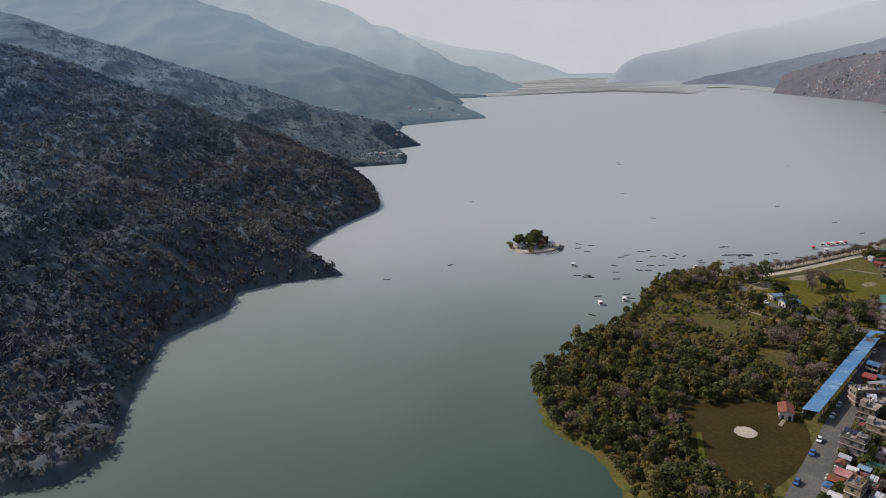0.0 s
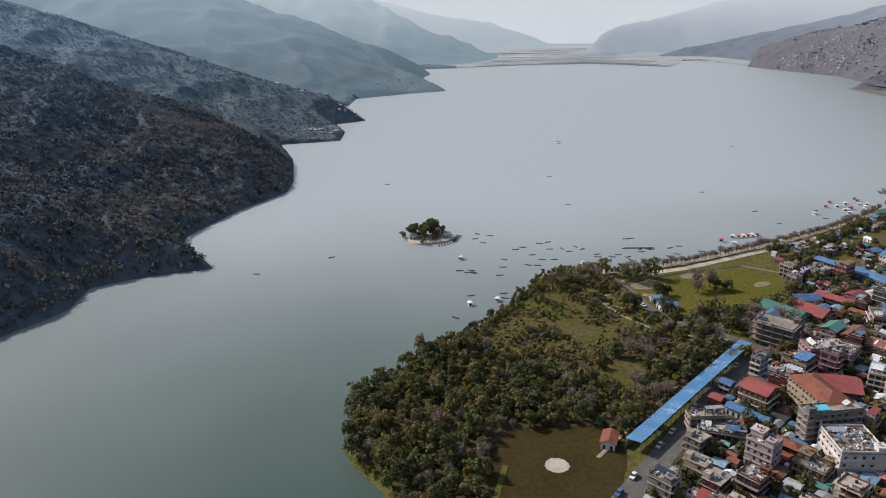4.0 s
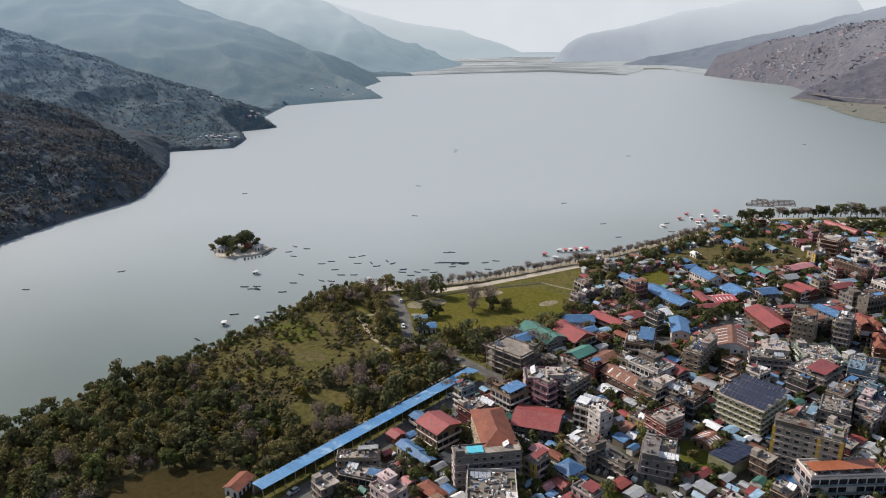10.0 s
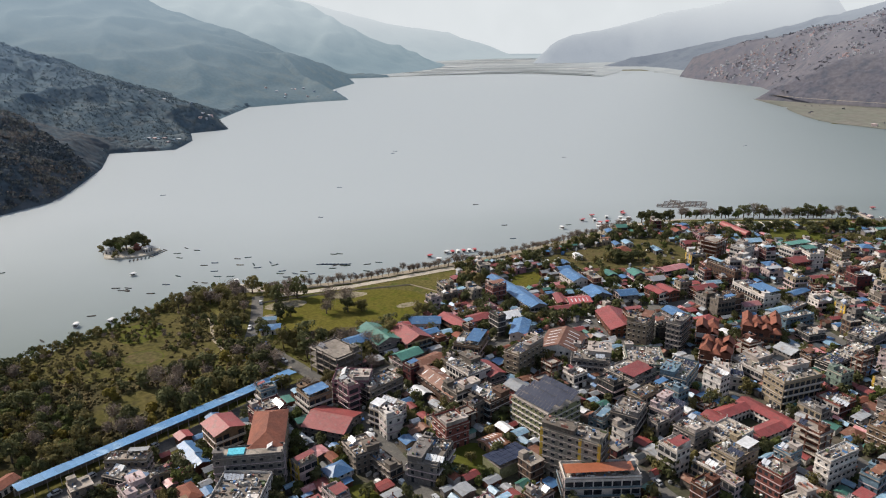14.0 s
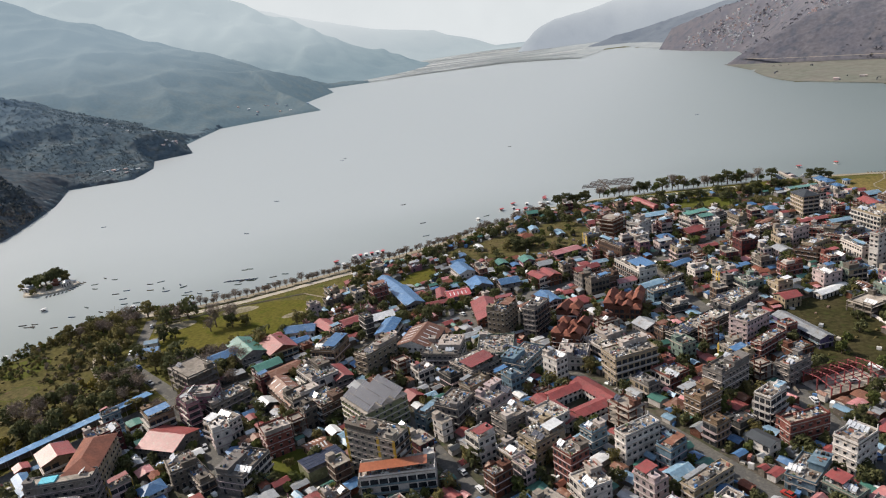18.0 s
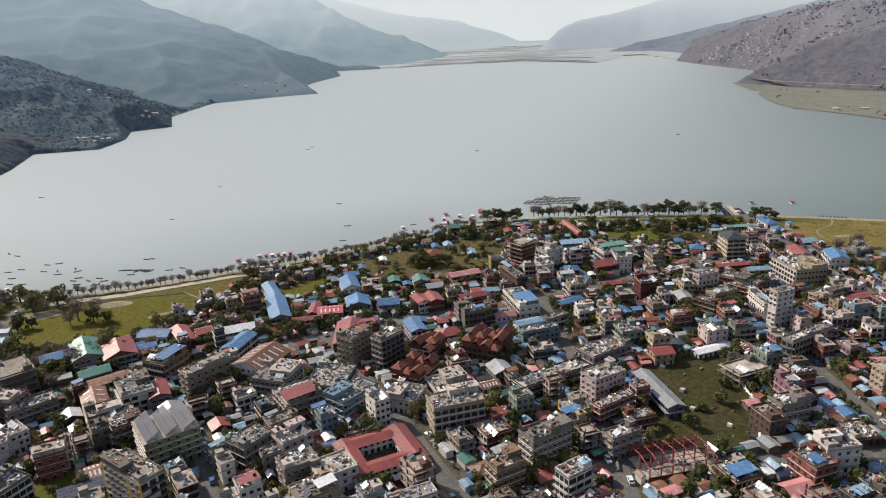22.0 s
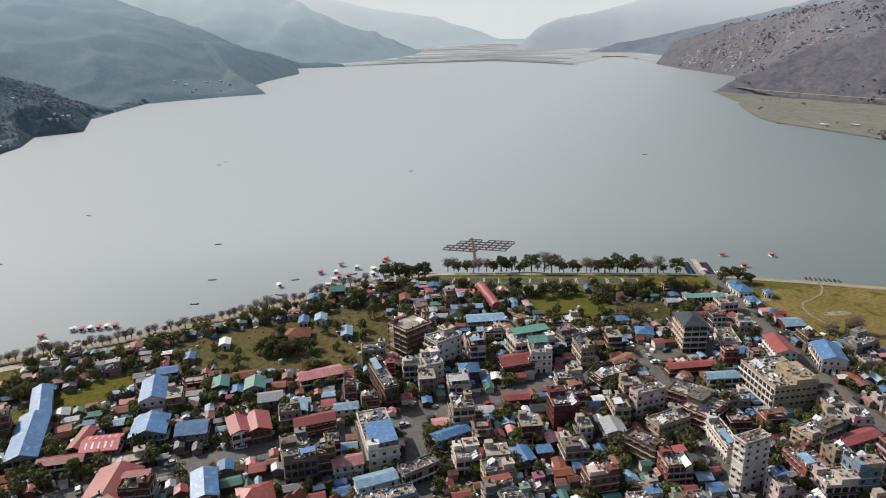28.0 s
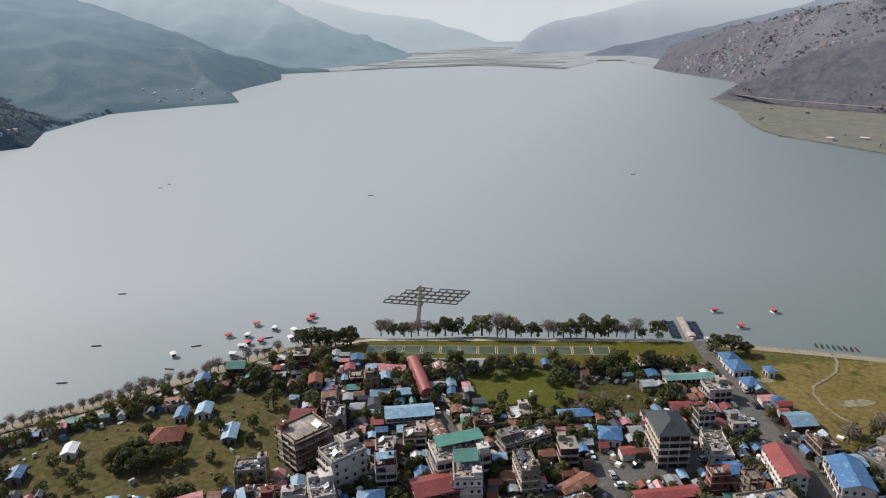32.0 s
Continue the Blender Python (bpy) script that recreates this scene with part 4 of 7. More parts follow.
B(-31.0, 347.5, 7.3, 11.3, 10.6, -9, "maroon", "flat")
B(0.5, 315.0, 14.8, 16.4, 8.6, 38, "white", "flat")
B(-44.5, 302.5, 5.0, 13.5, 6.6, -48, "beige", "flat")
B(-37.5, 299.5, 16.2, 6.4, 4.6, 22, "grey", "flat")
B(-47.5, 393.5, 18.0, 13.0, 11.0, -3, "frame", "flat")
B(-56.0, 412.5, 8.2, 13.2, 5.9, -9, "grey", "blue_gable")
B(-53.0, 423.0, 20.6, 11.2, 5.9, -14, "grey", "green_gable")
B(-29.5, 418.0, 7.1, 11.2, 5.3, -10, "grey", "green_gable")
B(-42.0, 433.0, 15.5, 13.0, 5.3, -15, "brick", "red_gable")
B(-21.0, 420.5, 7.3, 15.3, 4.0, -11, "brick", "rust_gable")
B(-21.0, 377.0, 7.1, 5.1, 10.6, -8, "pink", "flat")
B(-19.0, 391.0, 9.1, 17.0, 6.6, -3, "concrete", "flat")
B(4.0, 374.5, 6.1, 6.3, 8.6, -18, "white", "flat")
B(-15.0, 363.5, 16.2, 14.8, 4.0, 22, "grey", "red_gable")
B(9.5, 344.5, 6.3, 7.1, 4.0, -9, "white", "blue_hip")
B(8.5, 356.0, 10.4, 8.6, 6.6, -17, "concrete", "flat")
B(29.5, 367.5, 10.0, 14.9, 7.3, 20, "grey", "flat")
B(23.0, 385.0, 9.5, 9.1, 8.6, -18, "redwhite", "flat")
B(42.5, 415.5, 17.0, 17.5, 11.5, -10, "lime", "solar")
B(66.0, 395.5, 19.2, 8.1, 16.5, 9, "yellow", "flat")
B(77.0, 392.5, 8.6, 23.3, 8.6, -47, "white", "orange_deck")
B(104.5, 491.5, 10.0, 18.4, 11.2, -29, "cream", "flat")
B(81.0, 490.0, 11.0, 12.1, 5.3, 24, "white", "flat")
B(60.0, 521.5, 9.1, 14.9, 7.6, 20, "brick", "brick_cluster")
B(77.5, 540.0, 18.0, 15.8, 7.6, -71, "brick", "brick_cluster")
B(71.0, 504.0, 12.4, 15.5, 6.4, 15, "brick", "brick_cluster")
B(37.5, 500.5, 9.1, 12.2, 12.5, 9, "beige", "flat")
B(52.5, 506.0, 6.1, 13.0, 14.5, 4, "grey", "flat")
B(86.0, 564.0, 5.0, 17.0, 6.6, -28, "skyblue", "flat")
B(61.0, 583.0, 23.3, 10.0, 8.6, -31, "white", "blue_deck")
B(102.5, 723.5, 14.1, 9.9, 12.5, -45, "cream", "dark_hip")
B(145.5, 704.0, 21.4, 16.4, 10.6, -37, "cream", "flat")
B(157.5, 647.0, 4.5, 9.8, 16.5, -24, "white", "flat")
B(116.0, 661.5, 4.5, 12.1, 10.6, -24, "pinkwhite", "flat")
B(15.0, 642.5, 12.1, 14.0, 12.5, -4, "brickframe", "flat")
B(33.0, 644.0, 8.9, 12.2, 11.2, -9, "white", "flat")
B(39.0, 631.0, 10.3, 7.1, 7.9, -29, "white", "flat")
B(35.0, 609.0, 21.0, 5.1, 8.6, -25, "brown", "flat")
B(36.5, 575.5, 5.8, 13.4, 5.9, -27, "brick", "red_gable")
B(9.5, 598.5, 7.2, 16.6, 4.6, -25, "pink", "pink_gable")
B(19.5, 556.0, 10.8, 6.1, 5.9, -22, "brick", "red_gable")
B(22.5, 561.5, 11.2, 8.5, 5.3, -27, "brick", "red_gable")
B(-6.5, 520.5, 8.9, 11.4, 4.6, -38, "grey", "redstripe_gable")
B(-8.0, 508.0, 4.5, 13.6, 4.0, -36, "grey", "red_gable")
B(-15.5, 517.5, 12.7, 4.5, 4.0, -45, "brick", "red_gable")
B(-28.5, 505.0, 28.2, 9.4, 5.3, -27, "grey", "blue_gable")
B(-51.5, 516.5, 22.5, 6.4, 4.6, -21, "grey", "blue_gable")
B(-25.5, 547.5, 16.1, 8.6, 5.9, -30, "white", "blue_gable")
B(-4.5, 536.0, 12.2, 11.4, 4.6, -35, "grey", "blue_gable")
B(7.5, 545.5, 8.6, 10.0, 4.6, -37, "grey", "blue_gable")
B(41.5, 531.5, 13.4, 7.1, 6.6, -27, "grey", "blue_gable")
B(26.0, 518.0, 6.7, 9.2, 6.6, -41, "brick", "red_flat")
B(8.5, 702.5, 27.5, 4.5, 4.0, -33, "red", "red_barrel")
B(23.5, 682.0, 7.8, 17.0, 4.0, -40, "grey", "ltblue_gable")
B(7.5, 687.5, 4.5, 14.9, 3.3, -42, "grey", "ltblue_gable")
B(42.0, 679.5, 19.7, 4.5, 2.6, -30, "brick", "rust_gable")
B(65.5, 666.5, 12.7, 8.5, 8.6, -45, "white", "green_deck")
B(77.5, 680.5, 11.4, 5.7, 8.6, -38, "beige", "flat")
B(84.5, 718.5, 7.2, 7.1, 3.3, -56, "white", "blue_hip")
B(5.0, 719.5, 5.7, 10.6, 2.6, -49, "grey", "grey_gable")
B(15.5, 728.0, 6.4, 7.1, 2.6, -45, "white", "grey_gable")
B(-9.5, 700.5, 5.8, 15.6, 2.6, -50, "brick", "pink_gable")
B(87.5, 772.0, 4.5, 19.1, 4.0, -43, "white", "teal_gable")
B(115.0, 734.0, 14.2, 7.1, 4.6, -51, "white", "flat")
B(135.5, 736.0, 15.6, 7.8, 6.6, -50, "white", "red_gable")
B(152.0, 744.0, 15.3, 9.2, 5.9, -58, "white", "blue_gable")
B(-31.0, 616.5, 9.1, 10.4, 2.6, -38, "tan", "brick_hip")
B(-16.0, 632.5, 9.1, 4.5, 2.6, -40, "grey", "ltblue_gable")
B(148.5, 553.5, 26.6, 6.1, 4.6, -34, "purple", "grey_gable")
B(165.5, 590.0, 10.8, 15.2, 4.6, -23, "frame", "flat")
B(142.0, 533.0, 4.5, 16.5, 6.6, -14, "redwhite", "flat")
B(189.0, 569.0, 7.2, 11.7, 8.6, -31, "grey", "flat")
B(209.5, 613.0, 6.3, 12.2, 10.6, -35, "cream", "flat")
B(209.0, 552.0, 7.1, 11.4, 8.6, -38, "white", "flat")
B(175.5, 626.5, 5.0, 25.0, 8.6, -16, "grey", "flat")
B(147.5, 601.0, 4.5, 17.5, 2.6, -24, "white", "white_gable")
B(139.0, 497.0, 7.8, 15.5, 10.6, -15, "grey", "flat")
B(138.5, 477.5, 6.7, 10.4, 8.6, -17, "tan", "flat")
B(157.5, 486.0, 5.8, 9.2, 10.6, -13, "white", "flat")
B(170.0, 479.0, 4.5, 14.4, 8.6, -34, "redwhite", "flat")
B(185.0, 473.5, 7.1, 10.6, 10.6, -17, "white", "flat")
B(176.5, 459.0, 8.1, 13.0, 4.6, -4, "skyblue", "flat")
B(130.5, 446.0, 5.0, 13.9, 10.6, -21, "white", "flat")
B(117.5, 441.5, 5.8, 6.3, 8.6, -18, "skyblue", "flat")
B(155.5, 439.0, 4.5, 16.8, 6.6, -17, "cream", "flat")
B(129.0, 419.5, 8.5, 8.9, 7.3, -27, "white", "flat")
B(104.5, 431.0, 8.9, 12.4, 8.6, -14, "cream", "flat")
B(89.0, 436.0, 8.5, 11.2, 8.6, -14, "grey", "flat")
B(66.5, 432.5, 9.5, 12.2, 8.6, 9, "grey", "flat")
B(76.0, 443.0, 7.6, 11.0, 8.6, -5, "pinkwhite", "flat")
B(65.0, 446.0, 6.3, 10.2, 8.6, -11, "beige", "flat")
B(-13.0, 441.0, 11.4, 13.9, 8.6, 21, "tan", "blue_deck")
B(11.5, 446.0, 7.3, 18.0, 10.6, 0, "beige", "flat")
B(17.0, 467.5, 15.8, 19.3, 7.3, 21, "white", "rust_gable")
B(33.0, 464.5, 15.7, 13.9, 7.3, 27, "grey", "flat")
B(52.5, 461.0, 14.3, 13.9, 7.3, -12, "grey", "red_deck")
B(67.0, 475.0, 10.0, 18.1, 7.3, 6, "skyblue", "flat")
B(50.5, 478.0, 18.0, 15.0, 6.6, -56, "mint", "flat")
B(88.5, 505.0, 15.2, 14.3, 5.3, -23, "white", "flat")
B(113.5, 536.0, 7.8, 32.3, 5.9, -16, "dark", "flat")
B(116.5, 568.0, 10.0, 20.6, 5.9, -14, "grey", "flat")
B(131.0, 544.0, 8.5, 14.6, 9.2, -16, "pinkwhite", "flat")
B(156.0, 515.5, 5.7, 11.7, 7.9, -20, "grey", "flat")
B(9.5, 407.0, 9.1, 11.2, 7.9, -12, "concrete", "flat")
B(20.5, 409.5, 13.2, 9.8, 7.9, -9, "brown", "flat")
B(1.0, 422.0, 14.3, 11.7, 7.9, -12, "white", "flat")
B(-0.5, 408.0, 24.7, 8.5, 5.9, -14, "brown", "rust_gable")
B(6.5, 428.5, 12.6, 7.1, 5.9, -18, "grey", "red_gable")
B(43.5, 433.5, 6.1, 6.1, 3.3, -14, "brick", "red_gable")
B(59.5, 426.0, 5.4, 10.0, 5.9, 0, "ltblue", "flat")
B(-26.5, 384.0, 10.4, 14.2, 9.2, -51, "pink", "flat")
B(-2.0, 379.0, 9.2, 10.0, 7.3, 6, "white", "flat")
B(15.5, 358.0, 18.2, 5.1, 4.6, -9, "concrete", "flat")
B(98.5, 442.5, 10.4, 12.4, 7.3, -14, "white", "flat")
B(-48.0, 323.5, 4.5, 4.5, 3.3, -7, "brick", "red_gable")
B(-38.5, 320.5, 8.6, 4.5, 3.3, -7, "white", "blue_gable")
B(-30.5, 319.0, 6.4, 4.5, 3.3, -7, "brick", "blue_gable")
B(-49.0, 336.5, 4.5, 4.5, 4.0, -8, "grey", "blue_gable")
B(-17.5, 308.0, 8.6, 4.5, 3.3, -7, "brick", "brick_hip")
B(20.0, 511.5, 23.3, 13.0, 4.0, -43, "brick", "red_gable")
B(-24.0, 480.5, 8.2, 14.3, 4.0, -25, "grey", "white_gable")
B(-8.5, 472.0, 17.0, 7.6, 5.3, -62, "white", "blue_gable")
B(17.0, 478.5, 5.0, 11.0, 4.0, -5, "brick", "rust_gable")
B(-31.0, 469.0, 7.3, 10.0, 5.3, -17, "pink", "red_gable")
B(-38.0, 460.5, 19.4, 7.1, 4.0, -12, "brick", "red_gable")
B(-51.5, 453.0, 9.1, 14.9, 3.3, -48, "white", "blue_gable")
B(-41.0, 443.5, 5.0, 9.5, 3.3, -15, "white", "blue_gable")
B(-53.0, 437.0, 8.1, 9.8, 4.6, -14, "maroon", "red_gable")
B(64.5, 696.5, 6.7, 17.5, 4.0, -24, "grey", "flat")
B(92.0, 686.5, 6.1, 12.2, 4.0, -9, "brick", "rust_gable")
B(68.5, 721.5, 4.5, 11.4, 3.3, -42, "white", "blue_hip")
B(148.5, 751.5, 5.8, 10.8, 4.6, -42, "white", "ltblue_gable")
B(157.5, 762.0, 9.2, 13.9, 5.9, -21, "grey", "flat")
B(114.0, 701.0, 4.5, 19.2, 4.0, -39, "brick", "red_gable")
B(127.5, 698.5, 5.0, 11.7, 5.3, -42, "grey", "ltblue_gable")
B(95.5, 674.0, 6.4, 17.1, 5.3, -21, "brown", "flat")
B(124.0, 677.5, 9.9, 12.0, 6.6, -85, "redwhite", "flat")
B(132.5, 671.5, 10.6, 14.0, 6.6, -4, "redwhite", "flat")
B(126.5, 657.0, 6.4, 13.9, 5.3, -21, "cream", "flat")
B(127.5, 638.5, 12.0, 6.1, 6.6, -5, "brown", "flat")
B(139.5, 635.5, 7.6, 8.0, 6.6, -40, "redwhite", "flat")
B(144.0, 660.5, 17.7, 5.1, 5.3, -43, "white", "flat")
B(166.0, 681.5, 7.8, 13.9, 6.6, -21, "cream", "flat")
B(169.0, 662.5, 11.4, 8.1, 6.6, -38, "redwhite", "flat")
B(178.0, 657.5, 8.1, 9.5, 6.6, -42, "pinkwhite", "flat")
B(176.5, 687.0, 5.0, 16.6, 5.3, -25, "grey", "red_gable")
B(57.0, 672.0, 11.4, 17.5, 8.6, -31, "white", "green_deck")
B(61.0, 657.0, 9.2, 13.9, 5.3, -30, "brick", "red_gable")
B(84.5, 659.5, 6.7, 10.0, 5.3, -42, "beige", "flat")
B(77.5, 636.0, 4.5, 9.1, 4.0, -40, "maroon", "red_gable")
B(76.5, 601.5, 4.5, 12.6, 5.3, -18, "grey", "blue_gable")
B(81.0, 582.0, 5.0, 12.4, 4.6, -14, "grey", "flat")
B(88.5, 596.0, 7.3, 8.0, 5.9, -36, "white", "flat")
B(101.0, 596.5, 6.3, 9.2, 6.6, -36, "yellow", "flat")
B(101.0, 609.0, 8.1, 6.1, 4.0, -30, "grey", "blue_gable")
B(107.5, 589.0, 5.1, 9.2, 6.6, -35, "grey", "red_deck")
B(77.0, 568.0, 5.1, 12.1, 5.9, -24, "white", "ltblue_gable")
B(56.5, 564.0, 6.1, 7.6, 8.6, -33, "brown", "flat")
B(53.5, 557.5, 6.1, 10.0, 8.6, -32, "concrete", "flat")
B(63.0, 568.5, 5.4, 9.1, 5.3, -33, "white", "pink_gable")
B(36.5, 589.5, 4.5, 8.1, 4.6, -36, "white", "ltblue_gable")

# the red-roofed house round a courtyard
for _x, _y, _w, _d in ((0, -9.5, 21, 6), (0, 9.5, 21, 6), (-7.6, 0, 5.8, 13), (7.6, 0, 5.8, 13)):
    _p = pose(99.5, 460.5, 0, 0, 0, -20) @ Vector((_x, _y, 0))
    B(_p.x, _p.y, _w, _d, 4, -20, "white", "red_gable")

PLACED.append((99.5, 460.5, 10, 13, -20))
PLACED.append((171.5, 520.5, 15, 25, -33))
PLACED.append((108.5, 460, 6, 10, -20))
PLACED.append((47, 386, 10, 15, -15))

# ---- town: the other houses between them ----
_r = random.Random(11)


def turned(y):
    return float(np.interp(y, [250, 400, 480, 560, 650], [-6, -12, -18, -33, -42]))


def clear(x, y, w, d, rot, margin):
    reach = math.hypot(w, d) / 2
    for px, py, pw, pd, pr in PLACED:
        gap = math.hypot(px - x, py - y)
        if gap > reach + math.hypot(pw, pd) / 2 + margin:
            continue
        hit = True
        for ang in (rot, rot + 90, pr, pr + 90):
            ux, uy = math.cos(radians(ang)), math.sin(radians(ang))
            def half(w_, d_, r_):
                c, s = math.cos(radians(r_)), math.sin(radians(r_))
                return abs(c * ux + s * uy) * w_ / 2 + abs(-s * ux + c * uy) * d_ / 2
            if abs((px - x) * ux + (py - y) * uy) > half(w, d, rot) + half(pw, pd, pr) + margin:
                hit = False
                break
        if hit:
            return False
    return True


HUTS, REST = {}, []
_count = {"apartment": 0, "house": 0}
for _lo, _hi, _tries in ((9, 12, 70), (7, 10, 900), (5.5, 8, 2300), (3.6, 6, 9000), (2.2, 4.2, 14000)):
    for _k in range(_tries):
        _x, _y = _r.uniform(-95, 262), _r.uniform(205, 805)
        if not inside(town_edge, _x, _y):
            continue
        _w, _d = _r.uniform(_lo, _hi), _r.uniform(_lo * 0.75, _hi * 0.9)
        if _r.random() < 0.5:
            _w, _d = _d, _w
        _rot = turned(_y) + _r.uniform(-3, 3)
        if any(inside(b, _x, _y) for b in BARE) or street_gap(_x, _y) < min(_w, _d) / 2 + (0.6 if _hi > 5 else -0.6) or not clear(_x, _y, _w, _d, _rot, 0.35 if _hi > 5 else 0.12):
            continue
        _near = shore_distance(np.array([_x]), np.array([_y]))[0]
        _lake = _near < 110 and _y > 500
        if _lake and _r.random() < (0.75 if _near < 45 else 0.3):
            continue
        if _near < 45 and _hi > 8:
            continue
        _wall = _r.choice(("white", "cream", "grey", "concrete", "beige", "tan", "redwhite", "brick", "brick", "brickframe", "brown", "brown", "pinkwhite", "pinkwhite", "pink", "redwhite", "skyblue", "mint", "pink", "dark", "yellow", "maroon", "brickframe"))
        _tone = _r.choice(("blue", "blue", "ltblue", "red", "red", "rust", "rust", "grey", "grey", "grey", "dark", "ltblue", "pink", "green", "brick", "white"))
        if _hi <= 6:
            PLACED.append((_x, _y, _w, _d, _rot))
            HUTS.setdefault((_tone, _r.choice(("grey", "brick", "white", "concrete"))), []).append((_x, _y, _w, _d, _rot))
        elif _r.random() < (0.6 if _lake else 0.22):
            if _count["house"] < 150:
                _count["house"] += 1
                B(_x, _y, _w, _d, _r.choice((2.5, 2.8, 4, 5)), _rot, _wall, _tone + ("_hip" if _r.random() < 0.15 else "_gable"), main=False)
        else:
            _n = 1 if _near < 45 else _r.choice((1, 2, 2, 3) if _lake else (1, 2, 2, 3, 3, 3, 4))
            if _n < 3 and _count["house"] > 170:
                _n = 3
            _count["house"] += _n < 3
            if _n > 2 and _count["apartment"] >= 150:
                REST.append((_x, _y, _w, _d, 2.5 * _n, _rot, _wall))
                PLACED.append((_x, _y, _w, _d, _rot))
                continue
            _count["apartment"] += _n > 2
            B(_x, _y, _w, _d, 2.5 * _n, _rot, _wall, "flat" if _r.random() < 0.72 else _r.choice(("blue", "rust", "red", "grey", "ltblue")) + "_deck", main=False)
# more blocks of the same kinds, past what one can count
_joint = {}
for _x, _y, _w, _d, _h, _rot, _wall in REST:
    _m, _f = pose(_x, _y, LAND, 0, 0, _rot), round(_h / 2.5)
    _panes, _hoods, _rails, _slabs = openings(_r, _w, _d, _f, 2.5, [_r.randrange(4)])
    _roof = Shape().box(-_w / 2 - 0.3, -_d / 2 - 0.3, _h, _w / 2 + 0.3, _d / 2 + 0.3, _h + 0.16)
    _roof.box(-_w / 2, -_d / 2, _h + 0.16, -_w / 2 + 2.2, -_d / 2 + 2.6, _h + 2.2)
    for _q in _slabs + _rails:
        _roof.add(_q.v, _q.f)
    for _key, _one, _tone in (("block_walls_" + _wall, Shape().box(-_w / 2, -_d / 2, -0.2, _w / 2, _d / 2, _h), WALLS[_wall]), ("block_windows", _panes, glass_mat), ("block_slabs", _roof, deck),
                              ("block_clutter", clutter(_r, Shape(), _w - 0.5, _d - 0.5, _h + 0.16, int(_w * _d / 5)), clutter_mat)):
        _joint.setdefault(_key, (Shape(), _tone))[0].add([tuple(_m @ Vector(v)) for v in _one.v], _one.f)
for _key, (_one, _tone) in _joint.items():
    tagged(part(_key, _one, _tone), "further flat-roofed blocks of the town", "buildings", kind="stuff")
# the small huts and lean-tos, too many to tell apart
for (_tone, _wall), _all in HUTS.items():
    _walls, _tops = Shape(), Shape()
    for _x, _y, _w, _d, _rot in _all:
        _h, _m = _r.uniform(1.9, 2.8), pose(_x, _y, LAND, 0, 0, _rot)
        _one = Shape().box(-_w / 2, -_d / 2, -0.2, _w / 2, _d / 2, _h)
        _two = gable(_w, _d, _h, _r.uniform(0.25, 0.9), 0.3, 0.07)
        for _from, _to in ((_one, _walls), (_two, _tops)):
            _to.add([tuple(_m @ Vector(v)) for v in _from.v], _from.f)
    tagged(part("hut_walls", _walls, WALLS[_wall]), f"walls of small {LOOKS[_wall]} huts", "huts", kind="stuff")
    tagged(part("hut_roofs", _tops, ROOFS[_tone]), f"small {_tone.replace('lt', 'light ')} tin roofs of huts", "huts", kind="stuff")

# sheds, stacks and rubbish in the yards, too small to tell apart
_s = Shape()
_n = 0
for _k in range(22000):
    _x, _y = _r.uniform(-95, 262), _r.uniform(205, 805)
    if inside(town_edge, _x, _y) and street_gap(_x, _y) > 0.3 and clear(_x, _y, 1.2, 1.2, 0, 0.05) and (not any(inside(b, _x, _y) for b in BARE) or _r.random() < 0.06):
        _a, _b, _c = _r.uniform(0.4, 2.2), _r.uniform(0.4, 2.2), _r.choice((0.4, 0.7, 1.2, 1.9))
        _s.box(_x - _a / 2, _y - _b / 2, LAND, _x + _a / 2, _y + _b / 2, LAND + _c)
tagged(part("yard_clutter", _s, clutter_mat), "small sheds, stacks and walls in the yards", "clutter", kind="stuff")

# ---- trees ----
LEAVES = {k: mat("leaves_" + k, c, tuple(v * 0.75 for v in c), 0.8, 0.12, 0.9, 0.3, 0.0, vary=0.25, spec=0.1, thin=0.3) for k, c in {
    "dark": (0.102, 0.104, 0.046), "olive": (0.165, 0.14, 0.056), "green": (0.122, 0.138, 0.044), "yellow": (0.25, 0.20, 0.045), "brown": (0.10, 0.075, 0.05)}.items()}
bark = mat("bark", (0.09, 0.07, 0.05), (0.13, 0.10, 0.08), 0.95, 0.5, 4.0, 0.3, 0.4)
twig = mat("bare_twigs", (0.235, 0.18, 0.142), (0.185, 0.14, 0.108), 0.95, 0.3, 2.0, 0.25, 0.0)


def leaf_cloud(rng, blobs, count, size, toss=0.3):
    """Leaf sprays as small turned quads on and in a few overlapping blobs."""
    b = np.array(blobs)
    share = b[:, 3] ** 2
    pick = rng.choice(len(b), count, p=share / share.sum())
    n = rng.normal(size=(count, 3))
    n /= np.linalg.norm(n, axis=1)[:, None]
    n[:, 2] = np.where(n[:, 2] < -0.5, -n[:, 2], n[:, 2])
    c = b[pick, :3] + n * (b[pick, 3] * rng.uniform(0.72, 1.06, count))[:, None] * np.array([1, 1, 0.85])
    up = n + rng.normal(scale=toss, size=(count, 3))
    up /= np.linalg.norm(up, axis=1)[:, None]
    a = np.cross(up, rng.normal(size=(count, 3)))
    a /= np.linalg.norm(a, axis=1)[:, None]
    e = np.cross(up, a)
    s = (size * rng.uniform(0.6, 1.3, count))[:, None]
    v = np.stack([c - a * s - e * s * 0.6, c + a * s - e * s * 0.7, c + a * s * 0.8 + e * s * 0.7, c - a * s * 0.9 + e * s * 0.6], 1).reshape(-1, 3)
    return v, np.arange(count * 4).reshape(-1, 4)


